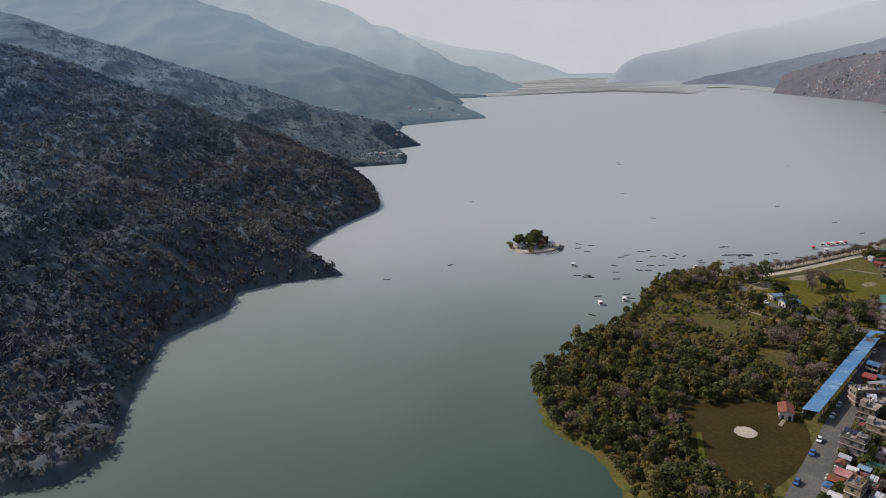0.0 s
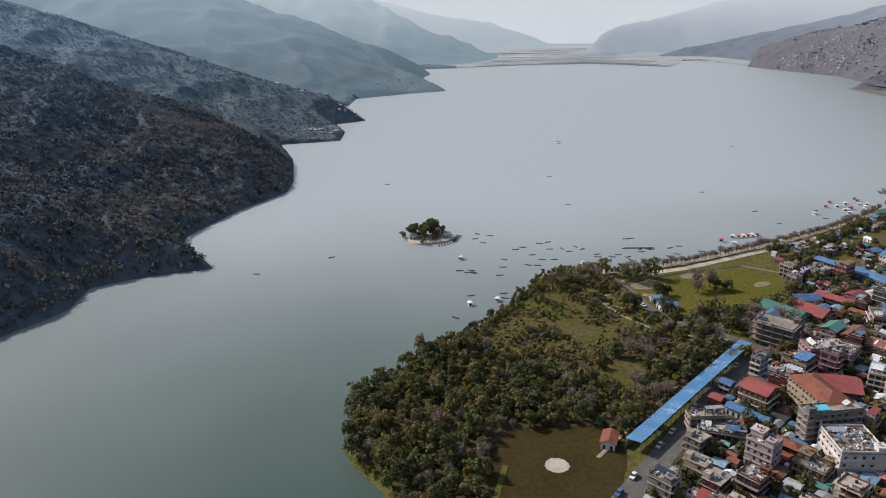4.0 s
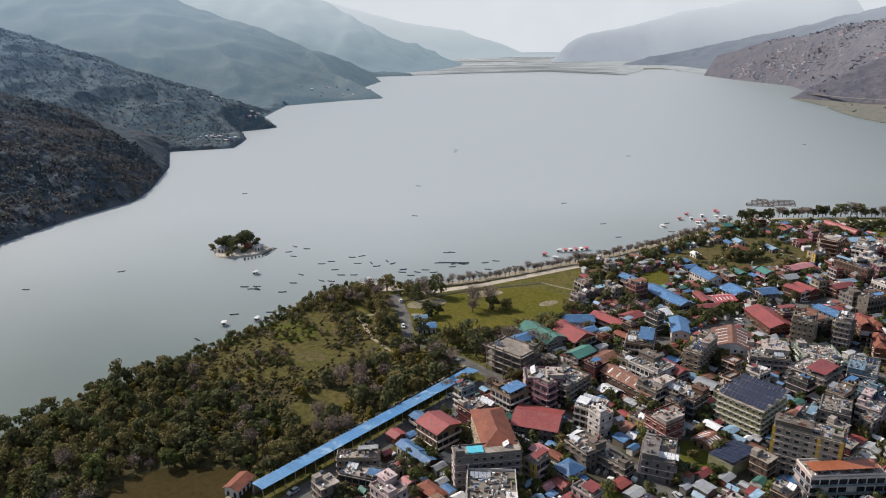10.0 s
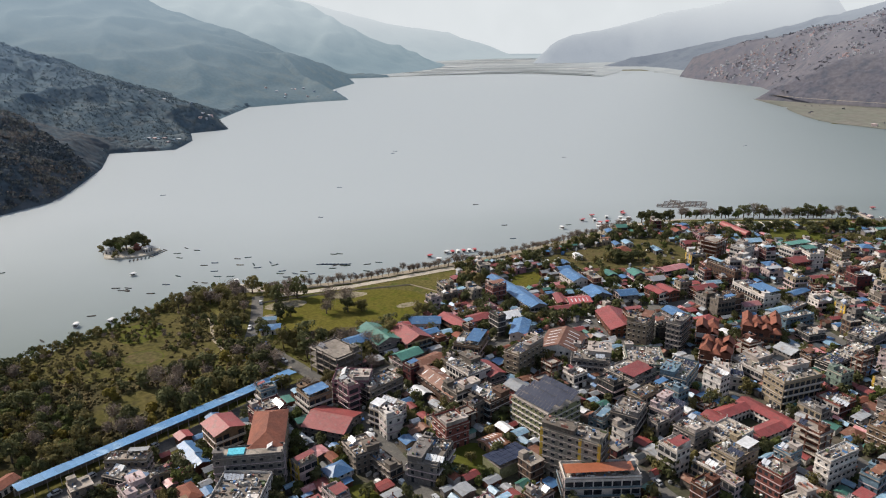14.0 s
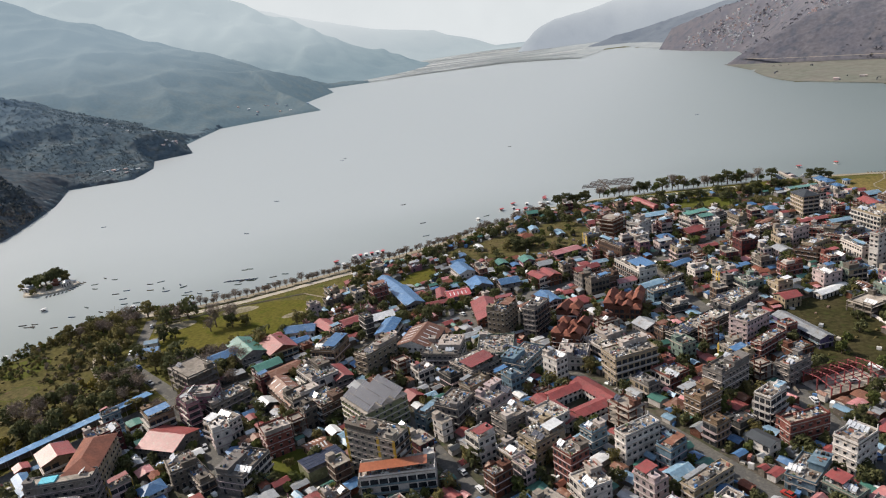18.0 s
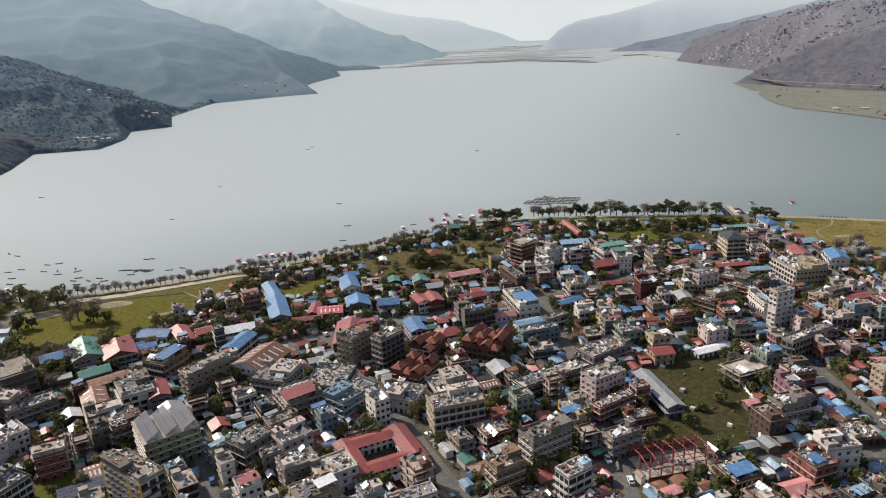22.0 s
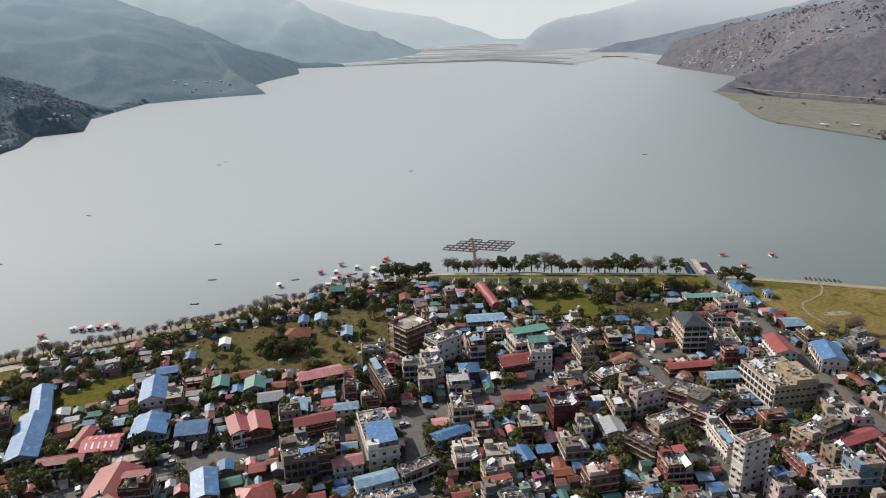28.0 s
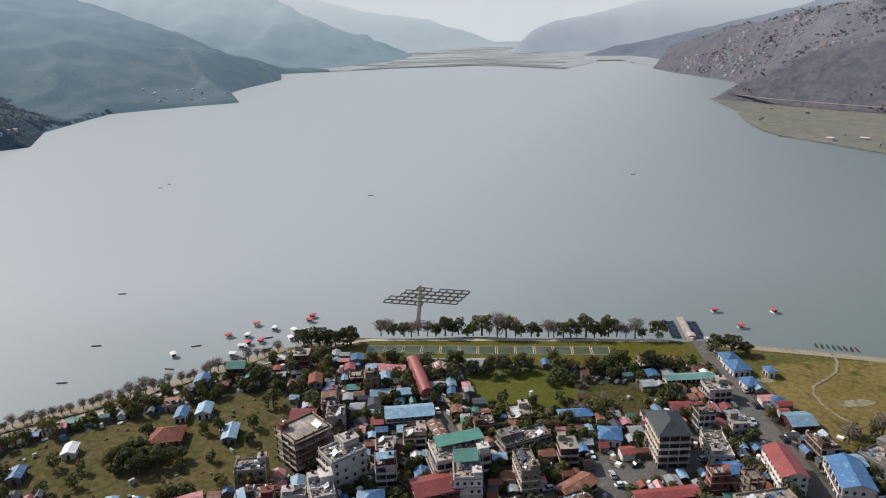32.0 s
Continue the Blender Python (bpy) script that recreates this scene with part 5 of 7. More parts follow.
def array_mesh(name, v, f, material):
    me = bpy.data.meshes.new(name)
    k = f.shape[1]
    me.vertices.add(len(v))
    me.vertices.foreach_set("co", np.ascontiguousarray(v, np.float32).ravel())
    me.loops.add(f.size)
    me.loops.foreach_set("vertex_index", np.ascontiguousarray(f, np.int32).ravel())
    me.polygons.add(len(f))
    me.polygons.foreach_set("loop_start", np.arange(0, f.size, k, dtype=np.int32))
    me.materials.append(material)
    me.update(calc_edges=True)
    me.validate()
    return me


def tree_meshes(seed, high, wide, leaves, count, size, first=0.2):
    rng = np.random.default_rng(seed)
    blobs = [(0, 0, high * 0.58, wide * 0.32)]
    for k in range(16):
        a, q = rng.uniform(0, 6.28), rng.uniform(0.12, 0.40) * wide
        blobs.append((q * math.cos(a), q * math.sin(a), high * rng.uniform(first, 0.93 - 0.5 * q / wide), wide * rng.uniform(0.10, 0.22)))
    v, f = leaf_cloud(rng, blobs, count, size)
    s = Shape().beam((0, 0, -0.3), (0, 0, high * 0.5), wide * 0.04 + 0.08, 6, wide * 0.025 + 0.04)
    for bx, by, bz, br in blobs[1:6]:
        s.beam((0, 0, high * rng.uniform(0.25, 0.45)), (bx, by, bz), wide * 0.018 + 0.03, 4, 0.03)
    return s.mesh("trunk", bark), array_mesh("crown", v, f, LEAVES[leaves])


def bare_meshes(seed, high, wide):
    r = random.Random(seed)
    limb, fine = Shape().beam((0, 0, -0.3), (0, 0, high * 0.35), wide * 0.035 + 0.07, 6, wide * 0.025 + 0.05), Shape()
    for k in range(9):
        a = 6.28 * k / 9 + r.uniform(-0.3, 0.3)
        q, z = wide * r.uniform(0.22, 0.42), high * r.uniform(0.6, 0.95)
        e = (q * math.cos(a), q * math.sin(a), z)
        limb.beam((0, 0, high * r.uniform(0.25, 0.36)), e, 0.10, 4, 0.04)
        for j in range(9):
            t = r.uniform(0.4, 1.0)
            p = (e[0] * t, e[1] * t, high * 0.32 + (z - high * 0.32) * t)
            fine.beam(p, (p[0] + r.uniform(-1, 1) * wide * 0.16, p[1] + r.uniform(-1, 1) * wide * 0.16, p[2] + r.uniform(0.1, 0.9) * high * 0.2), 0.045, 3, 0.02)
    rng = np.random.default_rng(seed)
    n = 520
    c = np.stack([rng.normal(0, 0.2, n) * wide, rng.normal(0, 0.2, n) * wide, high * rng.uniform(0.45, 1.0, n)], 1)
    a = rng.normal(size=(n, 3)) * np.array([0.5, 0.5, 0.35]) + np.array([0, 0, 0.25])
    e = np.cross(a, rng.normal(size=(n, 3)))
    e *= 0.075 / np.linalg.norm(e, axis=1)[:, None]
    for k in range(n):
        q = len(fine.v)
        fine.v += [tuple(c[k] - a[k] - e[k]), tuple(c[k] - a[k] + e[k]), tuple(c[k] + a[k] + e[k] * 0.4), tuple(c[k] + a[k] - e[k] * 0.4)]
        fine.f.append((q, q + 1, q + 2, q + 3))
    return limb.mesh("trunk", bark), fine.mesh("twig_crown", twig)


KINDS = {"dark": [tree_meshes(i, h, w, "dark", 1000, 0.36) for i, h, w in ((1, 10, 9), (2, 12, 10), (3, 8.5, 8))],
         "olive": [tree_meshes(i, h, w, "olive", 950, 0.33) for i, h, w in ((4, 9, 8.5), (5, 11, 9), (6, 7.5, 7))],
         "green": [tree_meshes(i, h, w, "green", 900, 0.34, 0.2) for i, h, w in ((7, 8, 8), (8, 6, 6.5), (9, 10, 7))],
         "yellow": [tree_meshes(i, h, w, "yellow", 900, 0.3, 0.15) for i, h, w in ((10, 7.5, 6.5), (11, 6, 5.5))],
         "bare": [bare_meshes(i, h, w) for i, h, w in ((20, 7, 6.5), (21, 9, 8), (22, 6, 6))]}
# lighter crowns for the trees of dense woods, which are joined
LIGHT = {"dark": [tree_meshes(i, h, w, "dark", 360, 0.54) for i, h, w in ((31, 10, 9), (32, 12, 10), (33, 8.5, 8))],
         "olive": [tree_meshes(i, h, w, "olive", 350, 0.51) for i, h, w in ((34, 9, 8.5), (35, 11, 9), (36, 7.5, 7))],
         "green": [tree_meshes(i, h, w, "green", 340, 0.49, 0.2) for i, h, w in ((37, 8, 8), (38, 6, 6.5), (39, 10, 7))],
         "yellow": [tree_meshes(i, h, w, "yellow", 320, 0.45, 0.15) for i, h, w in ((40, 7.5, 6.5), (41, 6, 5.5))], "bare": KINDS["bare"]}
WORDS = {"dark": "dark evergreen broadleaf tree", "olive": "dusty olive-green broadleaf tree", "green": "green leafy tree", "yellow": "yellow-green bamboo-like tree", "bare": "leafless grey-brown winter tree"}
TREES = []
CROWD = {}


def crowd(x, y, kind, scale):
    """One more tree of a dense wood, whose trees are joined."""
    TREES.append((x, y))
    CROWD.setdefault(kind, []).append((x, y, scale))



def tree(x, y, kind, scale=1.0, where="in the lakeside park", z=None, seed=0):
    r = random.Random(int(x * 13 + y * 7 + seed))
    trunk, crown = r.choice(KINDS[kind])
    ob = thing("tree", x, y, LAND - 0.05 if z is None else z, r.uniform(0, 360), f"{WORDS[kind]} {where}", "tree", "trees " + where)
    ob.scale = (scale, scale, scale * r.uniform(0.85, 1.15))
    part("trunk", trunk, bark, ob)
    part("twig_crown" if kind == "bare" else "crown", crown, bark, ob)
    TREES.append((x, y))
    return ob


# park: a belt along the water, a dense wood at the point, scattered trees round the clearings
FIELD = [(-105, 254), (-78, 280), (-60, 276), (-50, 247), (-56, 206), (-84, 220)]
LAWN = [(-133, 417), (-121, 452), (-98, 483), (-71, 484), (-60, 441), (-74, 410), (-95, 392), (-118, 405)]
MEADOW = [(-158, 306), (-164, 345), (-166, 376), (-160, 398), (-128, 390), (-104, 372), (-98, 352), (-112, 332), (-132, 312)]
BUSHES = [(40, 702), (62, 722), (72, 740), (88, 730), (78, 708), (58, 690)]
GLADE = [(-98, 312), (-97, 336), (-84, 338), (-76, 318), (-84, 304)]
_r = random.Random(21)
for _k in range(7500):
    _x, _y = _r.uniform(-186, -46), _r.uniform(186, 440)
    _d = float(shore_distance(np.array([_x]), np.array([_y]))[0])
    if _d < 0.4 or any(inside(p, _x, _y) for p in (FIELD, LAWN, GLADE)) or street_gap(_x, _y) < 2.5 or (-65 < _x < -49 and 262 < _y < 384):
        continue
    _belt, _wood = _d < 9, _y < 305 and not (_x > -62 and _y > 262)
    if inside(MEADOW, _x, _y) and not _belt:
        if waves(np.array([_x]), np.array([_y]), 34, 5)[0] + _r.gauss(0, 0.3) > 0.15 and math.hypot(_x + 124, _y - 347) > 11 and all((_x - a) ** 2 + (_y - b) ** 2 > 5 for a, b in TREES):
            crowd(_x, _y, _r.choice(("olive", "olive", "green", "dark", "bare")), _r.uniform(0.22, 0.48))
        continue
    if _belt and _y > 300:
        _gap, _size, _kinds = 2.2, _r.uniform(0.3, 0.5), ("dark", "green", "olive", "green", "yellow", "olive")
    elif _wood:
        _gap, _size, _kinds = 3.1, _r.choice((0.4, 0.5, 0.6, 0.7, 0.85)), ("dark", "dark", "olive", "olive", "olive", "green", "dark", "olive", "yellow", "bare", "green", "dark")
    elif _y > 385:
        _gap, _size, _kinds = 4.4, _r.uniform(0.75, 1.1), ("bare", "bare", "olive", "dark", "olive")
    elif _x > -100:
        _gap, _size, _kinds = 5.4, _r.uniform(0.7, 1.1), ("dark", "dark", "bare", "olive", "yellow", "bare")
    else:
        _gap, _size, _kinds = 6.0, _r.uniform(0.35, 0.7), ("olive", "dark", "yellow", "green", "olive")
    if all((_x - a) ** 2 + (_y - b) ** 2 > _gap ** 2 for a, b in TREES):
        _kind = _r.choice(_kinds)
        (crowd if _wood or _belt or _r.random() < 0.75 else tree)(_x, _y, "olive" if _kind == "brown" else _kind, _size)
tree(-108, 246, "green", 1.1, "at the edge of the playing field")
# the lawn's round bush and the group beside it
for _x, _y, _k, _s in ((-115, 414, "dark", 0.8), (-111, 418, "dark", 0.75), (-112, 412, "dark", 0.7), (-94, 441, "dark", 1.0), (-98, 444, "bare", 1.2), (-103, 437, "bare", 1.2),
                       (-89, 446, "olive", 0.9), (-100, 432, "bare", 1.0), (-68, 408, "bare", 0.8), (-76, 404, "bare", 0.8), (-62, 418, "dark", 0.7), (-60, 412, "olive", 0.7)):
    tree(_x, _y, _k, _s, "on the lakeside lawn")


def along(line, step):
    out, left = [], 0.0
    for (ax, ay), (bx, by) in zip(line, line[1:]):
        n = math.hypot(bx - ax, by - ay)
        t = left
        while t < n:
            out.append((ax + (bx - ax) * t / n, ay + (by - ay) * t / n, math.degrees(math.atan2(by - ay, bx - ax))))
            t += step
        left = t - n
    return out


# leafless trees along the promenade, and the row on the pond dike
for _x, _y, _a in along([(-147, 438), (-125, 473), (-101.5, 529), (-88.5, 562), (-72.5, 614), (-63.5, 655), (-60, 684)], 3.3):
    tree(_x + _r.uniform(-0.7, 0.7), _y + _r.uniform(-0.7, 0.7), "bare", _r.uniform(0.5, 0.72), "along the lake promenade")
for _x, _y, _a in along([(-58, 694), (-42, 711)], 3.5):
    tree(_x + 3, _y - 2, "dark", _r.uniform(0.7, 1.0), "at the bend of the shore")
for _x, _y, _a in along([(-38, 724), (4, 760), (60, 806)], 3.6):
    if _r.random() < 0.95:
        tree(_x + _r.uniform(-1.2, 1.2), _y - 1.2 + _r.uniform(-1, 1), _r.choice(("dark", "olive", "bare", "dark", "green", "bare")), _r.uniform(0.6, 1.1), "on the dike of the fish ponds")
for _x, _y, _a in along([(-20, 702), (12, 722), (48, 752), (78, 782)], 7.0):
    tree(_x + _r.uniform(-3, 3), _y + _r.uniform(-3, 3), _r.choice(("dark", "olive", "dark")), _r.uniform(0.5, 0.9), "behind the fish ponds")
for _x, _y, _k, _s in ((84, 806, "dark", 1.0), (89, 810, "dark", 0.9), (94, 812, "dark", 0.8), (152, 783, "bare", 1.3), (170, 795, "bare", 1.2), (145, 770, "bare", 1.0), (120, 768, "olive", 0.6)):
    tree(_x, _y, _k, _s, "beside the jetty road")
for _x, _y in ((-56, 361), (-54, 370), (-44, 374), (-40, 384), (-35, 379), (-44, 402), (-37, 404)):
    tree(_x, _y, _r.choice(("bare", "dark", "bare", "olive")), _r.uniform(0.9, 1.25), "at the bend of the town road")
for _x, _y in ((-27, 600), (-29, 606), (-24, 609), (-19, 607), (-20, 601), (-25, 604), (-31, 603)):
    tree(_x, _y, "dark", _r.uniform(0.7, 0.95), "among the plots by the shore")
# trees in the gaps of the town
for _k in range(20000):
    _x, _y = _r.uniform(-95, 255), _r.uniform(205, 805)
    if not inside(town_edge, _x, _y) or street_gap(_x, _y) < 1.5 or not clear(_x, _y, 1.4, 1.4, 0, 0) or any((_x - a) ** 2 + (_y - b) ** 2 < 4 for a, b in TREES):
        continue
    if any(inside(b, _x, _y) for b in BARE) and _r.random() < 0.94:
        continue
    _grove = (-70 < _x < -5 and 450 < _y < 530 and _x < -8) or (60 < _x < 110 and 600 < _y < 640) or (-52 < _x < -36 and 380 < _y < 400)
    if _grove or _r.random() < 0.8:
        crowd(_x, _y, _r.choice(("dark", "dark", "dark", "green", "green", "olive")), _r.uniform(0.45, 0.85 if _grove else 0.75))

for _k in range(900):
    _x, _y = _r.uniform(40, 92), _r.uniform(685, 745)
    if inside(BUSHES, _x, _y) and street_gap(_x, _y) > 1.0 and clear(_x, _y, 1.4, 1.4, 0, 0) and all((_x - a) ** 2 + (_y - b) ** 2 > 5 for a, b in TREES):
        crowd(_x, _y, _r.choice(("dark", "olive", "dark", "green", "bare")), _r.uniform(0.3, 0.6))

# the dense wood at the point and the belt along the water
for _kind, _all in CROWD.items():
    for _i, (_name, _m) in enumerate((("wood_trunks", bark), ("wood_crowns", LEAVES.get(_kind, twig)))):
        _data = []
        for _pair in LIGHT[_kind]:
            _me = _pair[_i]
            _co = np.empty(len(_me.vertices) * 3, np.float32)
            _me.vertices.foreach_get("co", _co)
            _ls = [tuple(p.vertices) for p in _me.polygons]
            _data.append((_co.reshape(-1, 3), np.array([q for q in _ls if len(q) == 4])))
        _V, _F, _n = [], [], 0
        for _x, _y, _q in _all:
            _co, _f = _data[_r.randrange(len(_data))]
            _a = _r.uniform(0, 6.28)
            _c, _t = math.cos(_a) * _q, math.sin(_a) * _q
            _V.append(np.stack([_co[:, 0] * _c - _co[:, 1] * _t + _x, _co[:, 0] * _t + _co[:, 1] * _c + _y, _co[:, 2] * _q * _r.uniform(0.85, 1.2) + LAND - 0.3], 1))
            _F.append(_f + _n)
            _n += len(_co)
        tagged(new(_name, array_mesh(_name, np.concatenate(_V), np.concatenate(_F), _m)), f"dense park wood of {WORDS[_kind].split(' ', 1)[1]}s ", "woods", kind="stuff")

# ---- woods on the hills: one sheet of crowns each ----
def dome(rng, n=7):
    """A rough crown: rings of a squashed ball with uneven points."""
    v, f = [(0, 0, 0.8 * rng.uniform(0.85, 1.2))], []
    for q, z in ((0.55, 0.62), (1.0, 0.15), (0.85, -0.45)):
        for i in range(n):
            a = 6.2832 * (i + rng.uniform(-0.3, 0.3)) / n
            k = q * rng.uniform(0.6, 1.3)
            v.append((k * math.cos(a), k * math.sin(a), z + rng.uniform(-0.28, 0.28)))
    for i in range(n):
        j = (i + 1) % n
        f.append((0, 1 + i, 1 + j))
        for q in (1, 1 + n):
            f += [(q + i, q + n + i, q + n + j), (q + i, q + n + j, q + j)]
    return np.array(v), np.array(f)


def woods(name, places, size, materials, label, sprays=6, sides=7, lift=0.45, toss=0.55):
    rng = np.random.default_rng(len(places))
    shapes = []
    for k in range(7):
        v, f = dome(rng, sides or 5)
        if not sprays:
            shapes.append((v, f))
            continue
        lv, lf = leaf_cloud(rng, [(0, 0, 0.1, 0.95), (0.5, 0.2, 0.3, 0.6), (-0.4, 0.4, 0.25, 0.6)], sprays, 0.34, toss)
        if sides == 0:
            shapes.append((lv, np.concatenate([lf[:, [0, 1, 2]], lf[:, [0, 2, 3]]])))
            continue
        tri = np.concatenate([lf[:, [0, 1, 2]], lf[:, [0, 2, 3]]])
        shapes.append((np.concatenate([v, lv]), np.concatenate([f, tri + len(v)])))
    tone = waves(places[:, 0], places[:, 1], 130, 17) + rng.normal(0, 0.55, len(places))
    groups = np.clip(((tone + 1) / 2 * len(materials)).astype(int), 0, len(materials) - 1)
    for g, m in enumerate(materials):
        V, F, n = [], [], 0
        for x, y, z in places[groups == g]:
            v, f = shapes[rng.integers(7)]
            s, a = size * rng.choice((0.55, 0.7, 0.85, 1.0, 1.2, 1.45)), rng.uniform(0, 6.28)
            c, t = math.cos(a) * s, math.sin(a) * s
            V.append(np.stack([v[:, 0] * c - v[:, 1] * t + x, v[:, 0] * t + v[:, 1] * c + y, v[:, 2] * s * rng.uniform(0.8, 1.25) + z + s * lift], 1))
            F.append(f + n)
            n += len(v)
        ob = new(name, array_mesh(name, np.concatenate(V), np.concatenate(F), m))
        ob.data.polygons.foreach_set("use_smooth", [True] * len(ob.data.polygons))
        tagged(ob, label, "woods", kind="stuff")




# leafy tops on the crowns of the nearest hillside
_g = np.random.default_rng(3)
_x, _y = _g.uniform(-830, -250, 36000), _g.uniform(-60, 520, 36000)
_d = shore_distance(_x, _y)
_h = np.maximum(hill_height(_x, _y, "near", _d), hill_height(_x, _y, "cape", _d))
_ok = (_d > 0.3) & (_h > 0.5)
_tops = np.stack([_x, _y, WATER + _h + 2.6 * crowns(_x, _y, 6.5, 6) - 0.2], 1)[_ok]
# leaf tones greyed by painted-in haze, more so higher up the slope
wood_b = hazy_hill_mat("wood_olive_hazed", (0.124, 0.132, 0.130), (0.142, 0.140, 0.128), (0.108, 0.122, 0.128), (0.18, 0.235, 0.285), 0, 170, 0.95, 0.02, grain=0.2, thin=0.3)
wood_c = hazy_hill_mat("wood_brown_hazed", (0.145, 0.134, 0.130), (0.165, 0.142, 0.130), (0.124, 0.122, 0.124), (0.185, 0.235, 0.282), 0, 170, 0.95, 0.02, grain=0.2, thin=0.3)
woods("hill_woods", _tops, 2.3, (forest, wood_b, wood_c), "leafy crowns of the dark winter forest", 9, 0, 0.1, 0.32)
_x, _y = _g.uniform(-1250, -640, 13000), _g.uniform(420, 880, 13000)
_d = shore_distance(_x, _y)
_h = hill_height(_x, _y, "second", _d)
_ok = (_d > 0.5) & (_h > 0.5)
# haze is in this blue-grey leaf colour as well
wood_d = hazy_hill_mat("wood_second_hazed", (0.088, 0.120, 0.143), (0.10, 0.130, 0.148), (0.126, 0.147, 0.155), (0.185, 0.245, 0.295), 0, 170, 0.95, 0.014, grain=0.2, thin=0.3)
woods("second_hill_woods", np.stack([_x, _y, WATER + _h + 1.2 * crowns(_x, _y, 7.5, 6)], 1)[_ok], 1.9, (wood_d,), "hazy blue-green forest on the second hill", 5, 0, 0.0, 0.15)
# dark stands of trees on the dry slopes across the lake, and round the fields at its foot
_x, _y = _g.uniform(-560, 520, 9000), _g.uniform(1620, 2420, 9000)
_d = shore_distance(_x, _y)
_h = np.maximum(hill_height(_x, _y, "right", _d), hill_height(_x, _y, "right_cape", _d))
_ok = (_d > 2) & (_h > 1) & (waves(_x, _y, 210, 41) + 0.7 * waves(_x, _y, 70, 42) + _g.normal(0, 0.35, len(_x)) > 0.45)
_tops = np.stack([_x, _y, WATER + _h], 1)[_ok]
_x, _y = _g.uniform(-200, 260, 900), _g.uniform(1310, 1600, 900)
_ok = (shore_distance(_x, _y) > 3) & (((waves(_x, _y, 90, 44) > 0.72) & (_g.uniform(0, 1, 900) < 0.5)) | ((_x > 15) & (_y < 1375)))
_tops = np.concatenate([_tops, np.stack([_x, _y, np.full(900, WATER + 0.5)], 1)[_ok]])
# far trees: haze painted into the leaf tone and its paler heights
wood_f = hazy_hill_mat("wood_far_hazed", (0.098, 0.100, 0.12), (0.11, 0.108, 0.124), (0.088, 0.092, 0.112), (0.20, 0.206, 0.234), 20, 300, 0.85, thin=0.25)
woods("far_hill_woods", _tops, 2.7, (wood_f,), "dark stands of trees on the far slopes", 8, 0, 0.45, 0.4)
# scrub in the park clearings
_pl = []
for _k in range(5200):
    _x, _y = _r.uniform(-178, -62), _r.uniform(290, 392)
    _d = float(shore_distance(np.array([_x]), np.array([_y]))[0])
    if _d > 3 and not inside(LAWN, _x, _y) and not inside(GLADE, _x, _y) and street_gap(_x, _y) > 1.5 and math.hypot(_x + 124, _y - 347) > 10:
        if not inside(MEADOW, _x, _y) or waves(np.array([_x]), np.array([_y]), 28, 3)[0] + _r.gauss(0, 0.4) > 0.25:
            _pl.append((_x, _y, LAND - 0.1))
for _k in range(2600):
    _x, _y = _r.uniform(-75, 190), _r.uniform(500, 760)
    if any(inside(BARE[i], _x, _y) for i in (0, 3, 6, 7)) and street_gap(_x, _y) > 1.5 and clear(_x, _y, 1.5, 1.5, 0, 0.2) and _r.random() < 0.75:
        _pl.append((_x, _y, LAND - 0.35))
scrub_a = mat("scrub_leaves", (0.085, 0.075, 0.028), (0.115, 0.085, 0.04), 0.9, 0.03, 0.6, 0.3, 0.0, island=0.35, spec=0.1)
woods("park_scrub", np.array(_pl), 0.6, (scrub_a,), "rough scrub and tall grass in the park clearings", 3, 6)

# ---- park and shore: grounds and paths ----
lawn_mat = mat("lawn_grass", (0.088, 0.083, 0.014), (0.106, 0.092, 0.020), 0.95, 0.04, 0.5, 0.25, 0.3, spec=0.05, stain=(0.08, 0.085, 0.012))
gold_mat = mat("dry_gold_grass", (0.135, 0.108, 0.036), (0.175, 0.132, 0.05), 0.95, 0.03, 0.4, 0.3, 0.3, spec=0.05, stain=(0.075, 0.074, 0.018))
floor_mat = mat("wood_floor", (0.05, 0.046, 0.021), (0.064, 0.054, 0.026), 0.95, 0.06, 0.5, 0.3, 0.4, spec=0.05)
field_mat = mat("worn_field", (0.038, 0.029, 0.010), (0.047, 0.035, 0.013), 0.95, 0.05, 0.5, 0.2, 0.3, spec=0.05)
moss_mat = mat("bright_grass", (0.072, 0.082, 0.014), (0.09, 0.09, 0.02), 0.95, 0.06, 0.6, 0.2, 0.3, spec=0.05)
sand_mat = mat("pale_sand", (0.42, 0.37, 0.30), (0.36, 0.31, 0.25), 0.95, 0.2, 0.8, 0.2, 0.3)
path_mat = mat("path_dirt", (0.30, 0.25, 0.18), (0.24, 0.20, 0.14), 0.95, 0.15, 0.8, 0.2, 0.3)
pave_mat = mat("promenade_paving", (0.44, 0.385, 0.31), (0.36, 0.315, 0.25), 0.9, 0.15, 0.8, 0.2, 0.2)
earth_mat = mat("overgrown_earth", (0.05, 0.048, 0.016), (0.068, 0.054, 0.024), 0.95, 0.06, 0.4, 0.4, 0.4, spec=0.05, stain=(0.055, 0.066, 0.018))
plot_mat = mat("green_plots", (0.072, 0.068, 0.024), (0.095, 0.078, 0.034), 0.95, 0.06, 0.4, 0.35, 0.4, spec=0.05, stain=(0.115, 0.08, 0.045))
meadow_mat = mat("rough_meadow", (0.072, 0.066, 0.020), (0.092, 0.076, 0.028), 0.95, 0.05, 0.4, 0.35, 0.4, spec=0.05, stain=(0.07, 0.06, 0.026))
dim_mat = mat("dark_rough_grass", (0.040, 0.038, 0.015), (0.052, 0.044, 0.021), 0.95, 0.06, 0.4, 0.4, 0.4, spec=0.05, stain=(0.036, 0.042, 0.013))
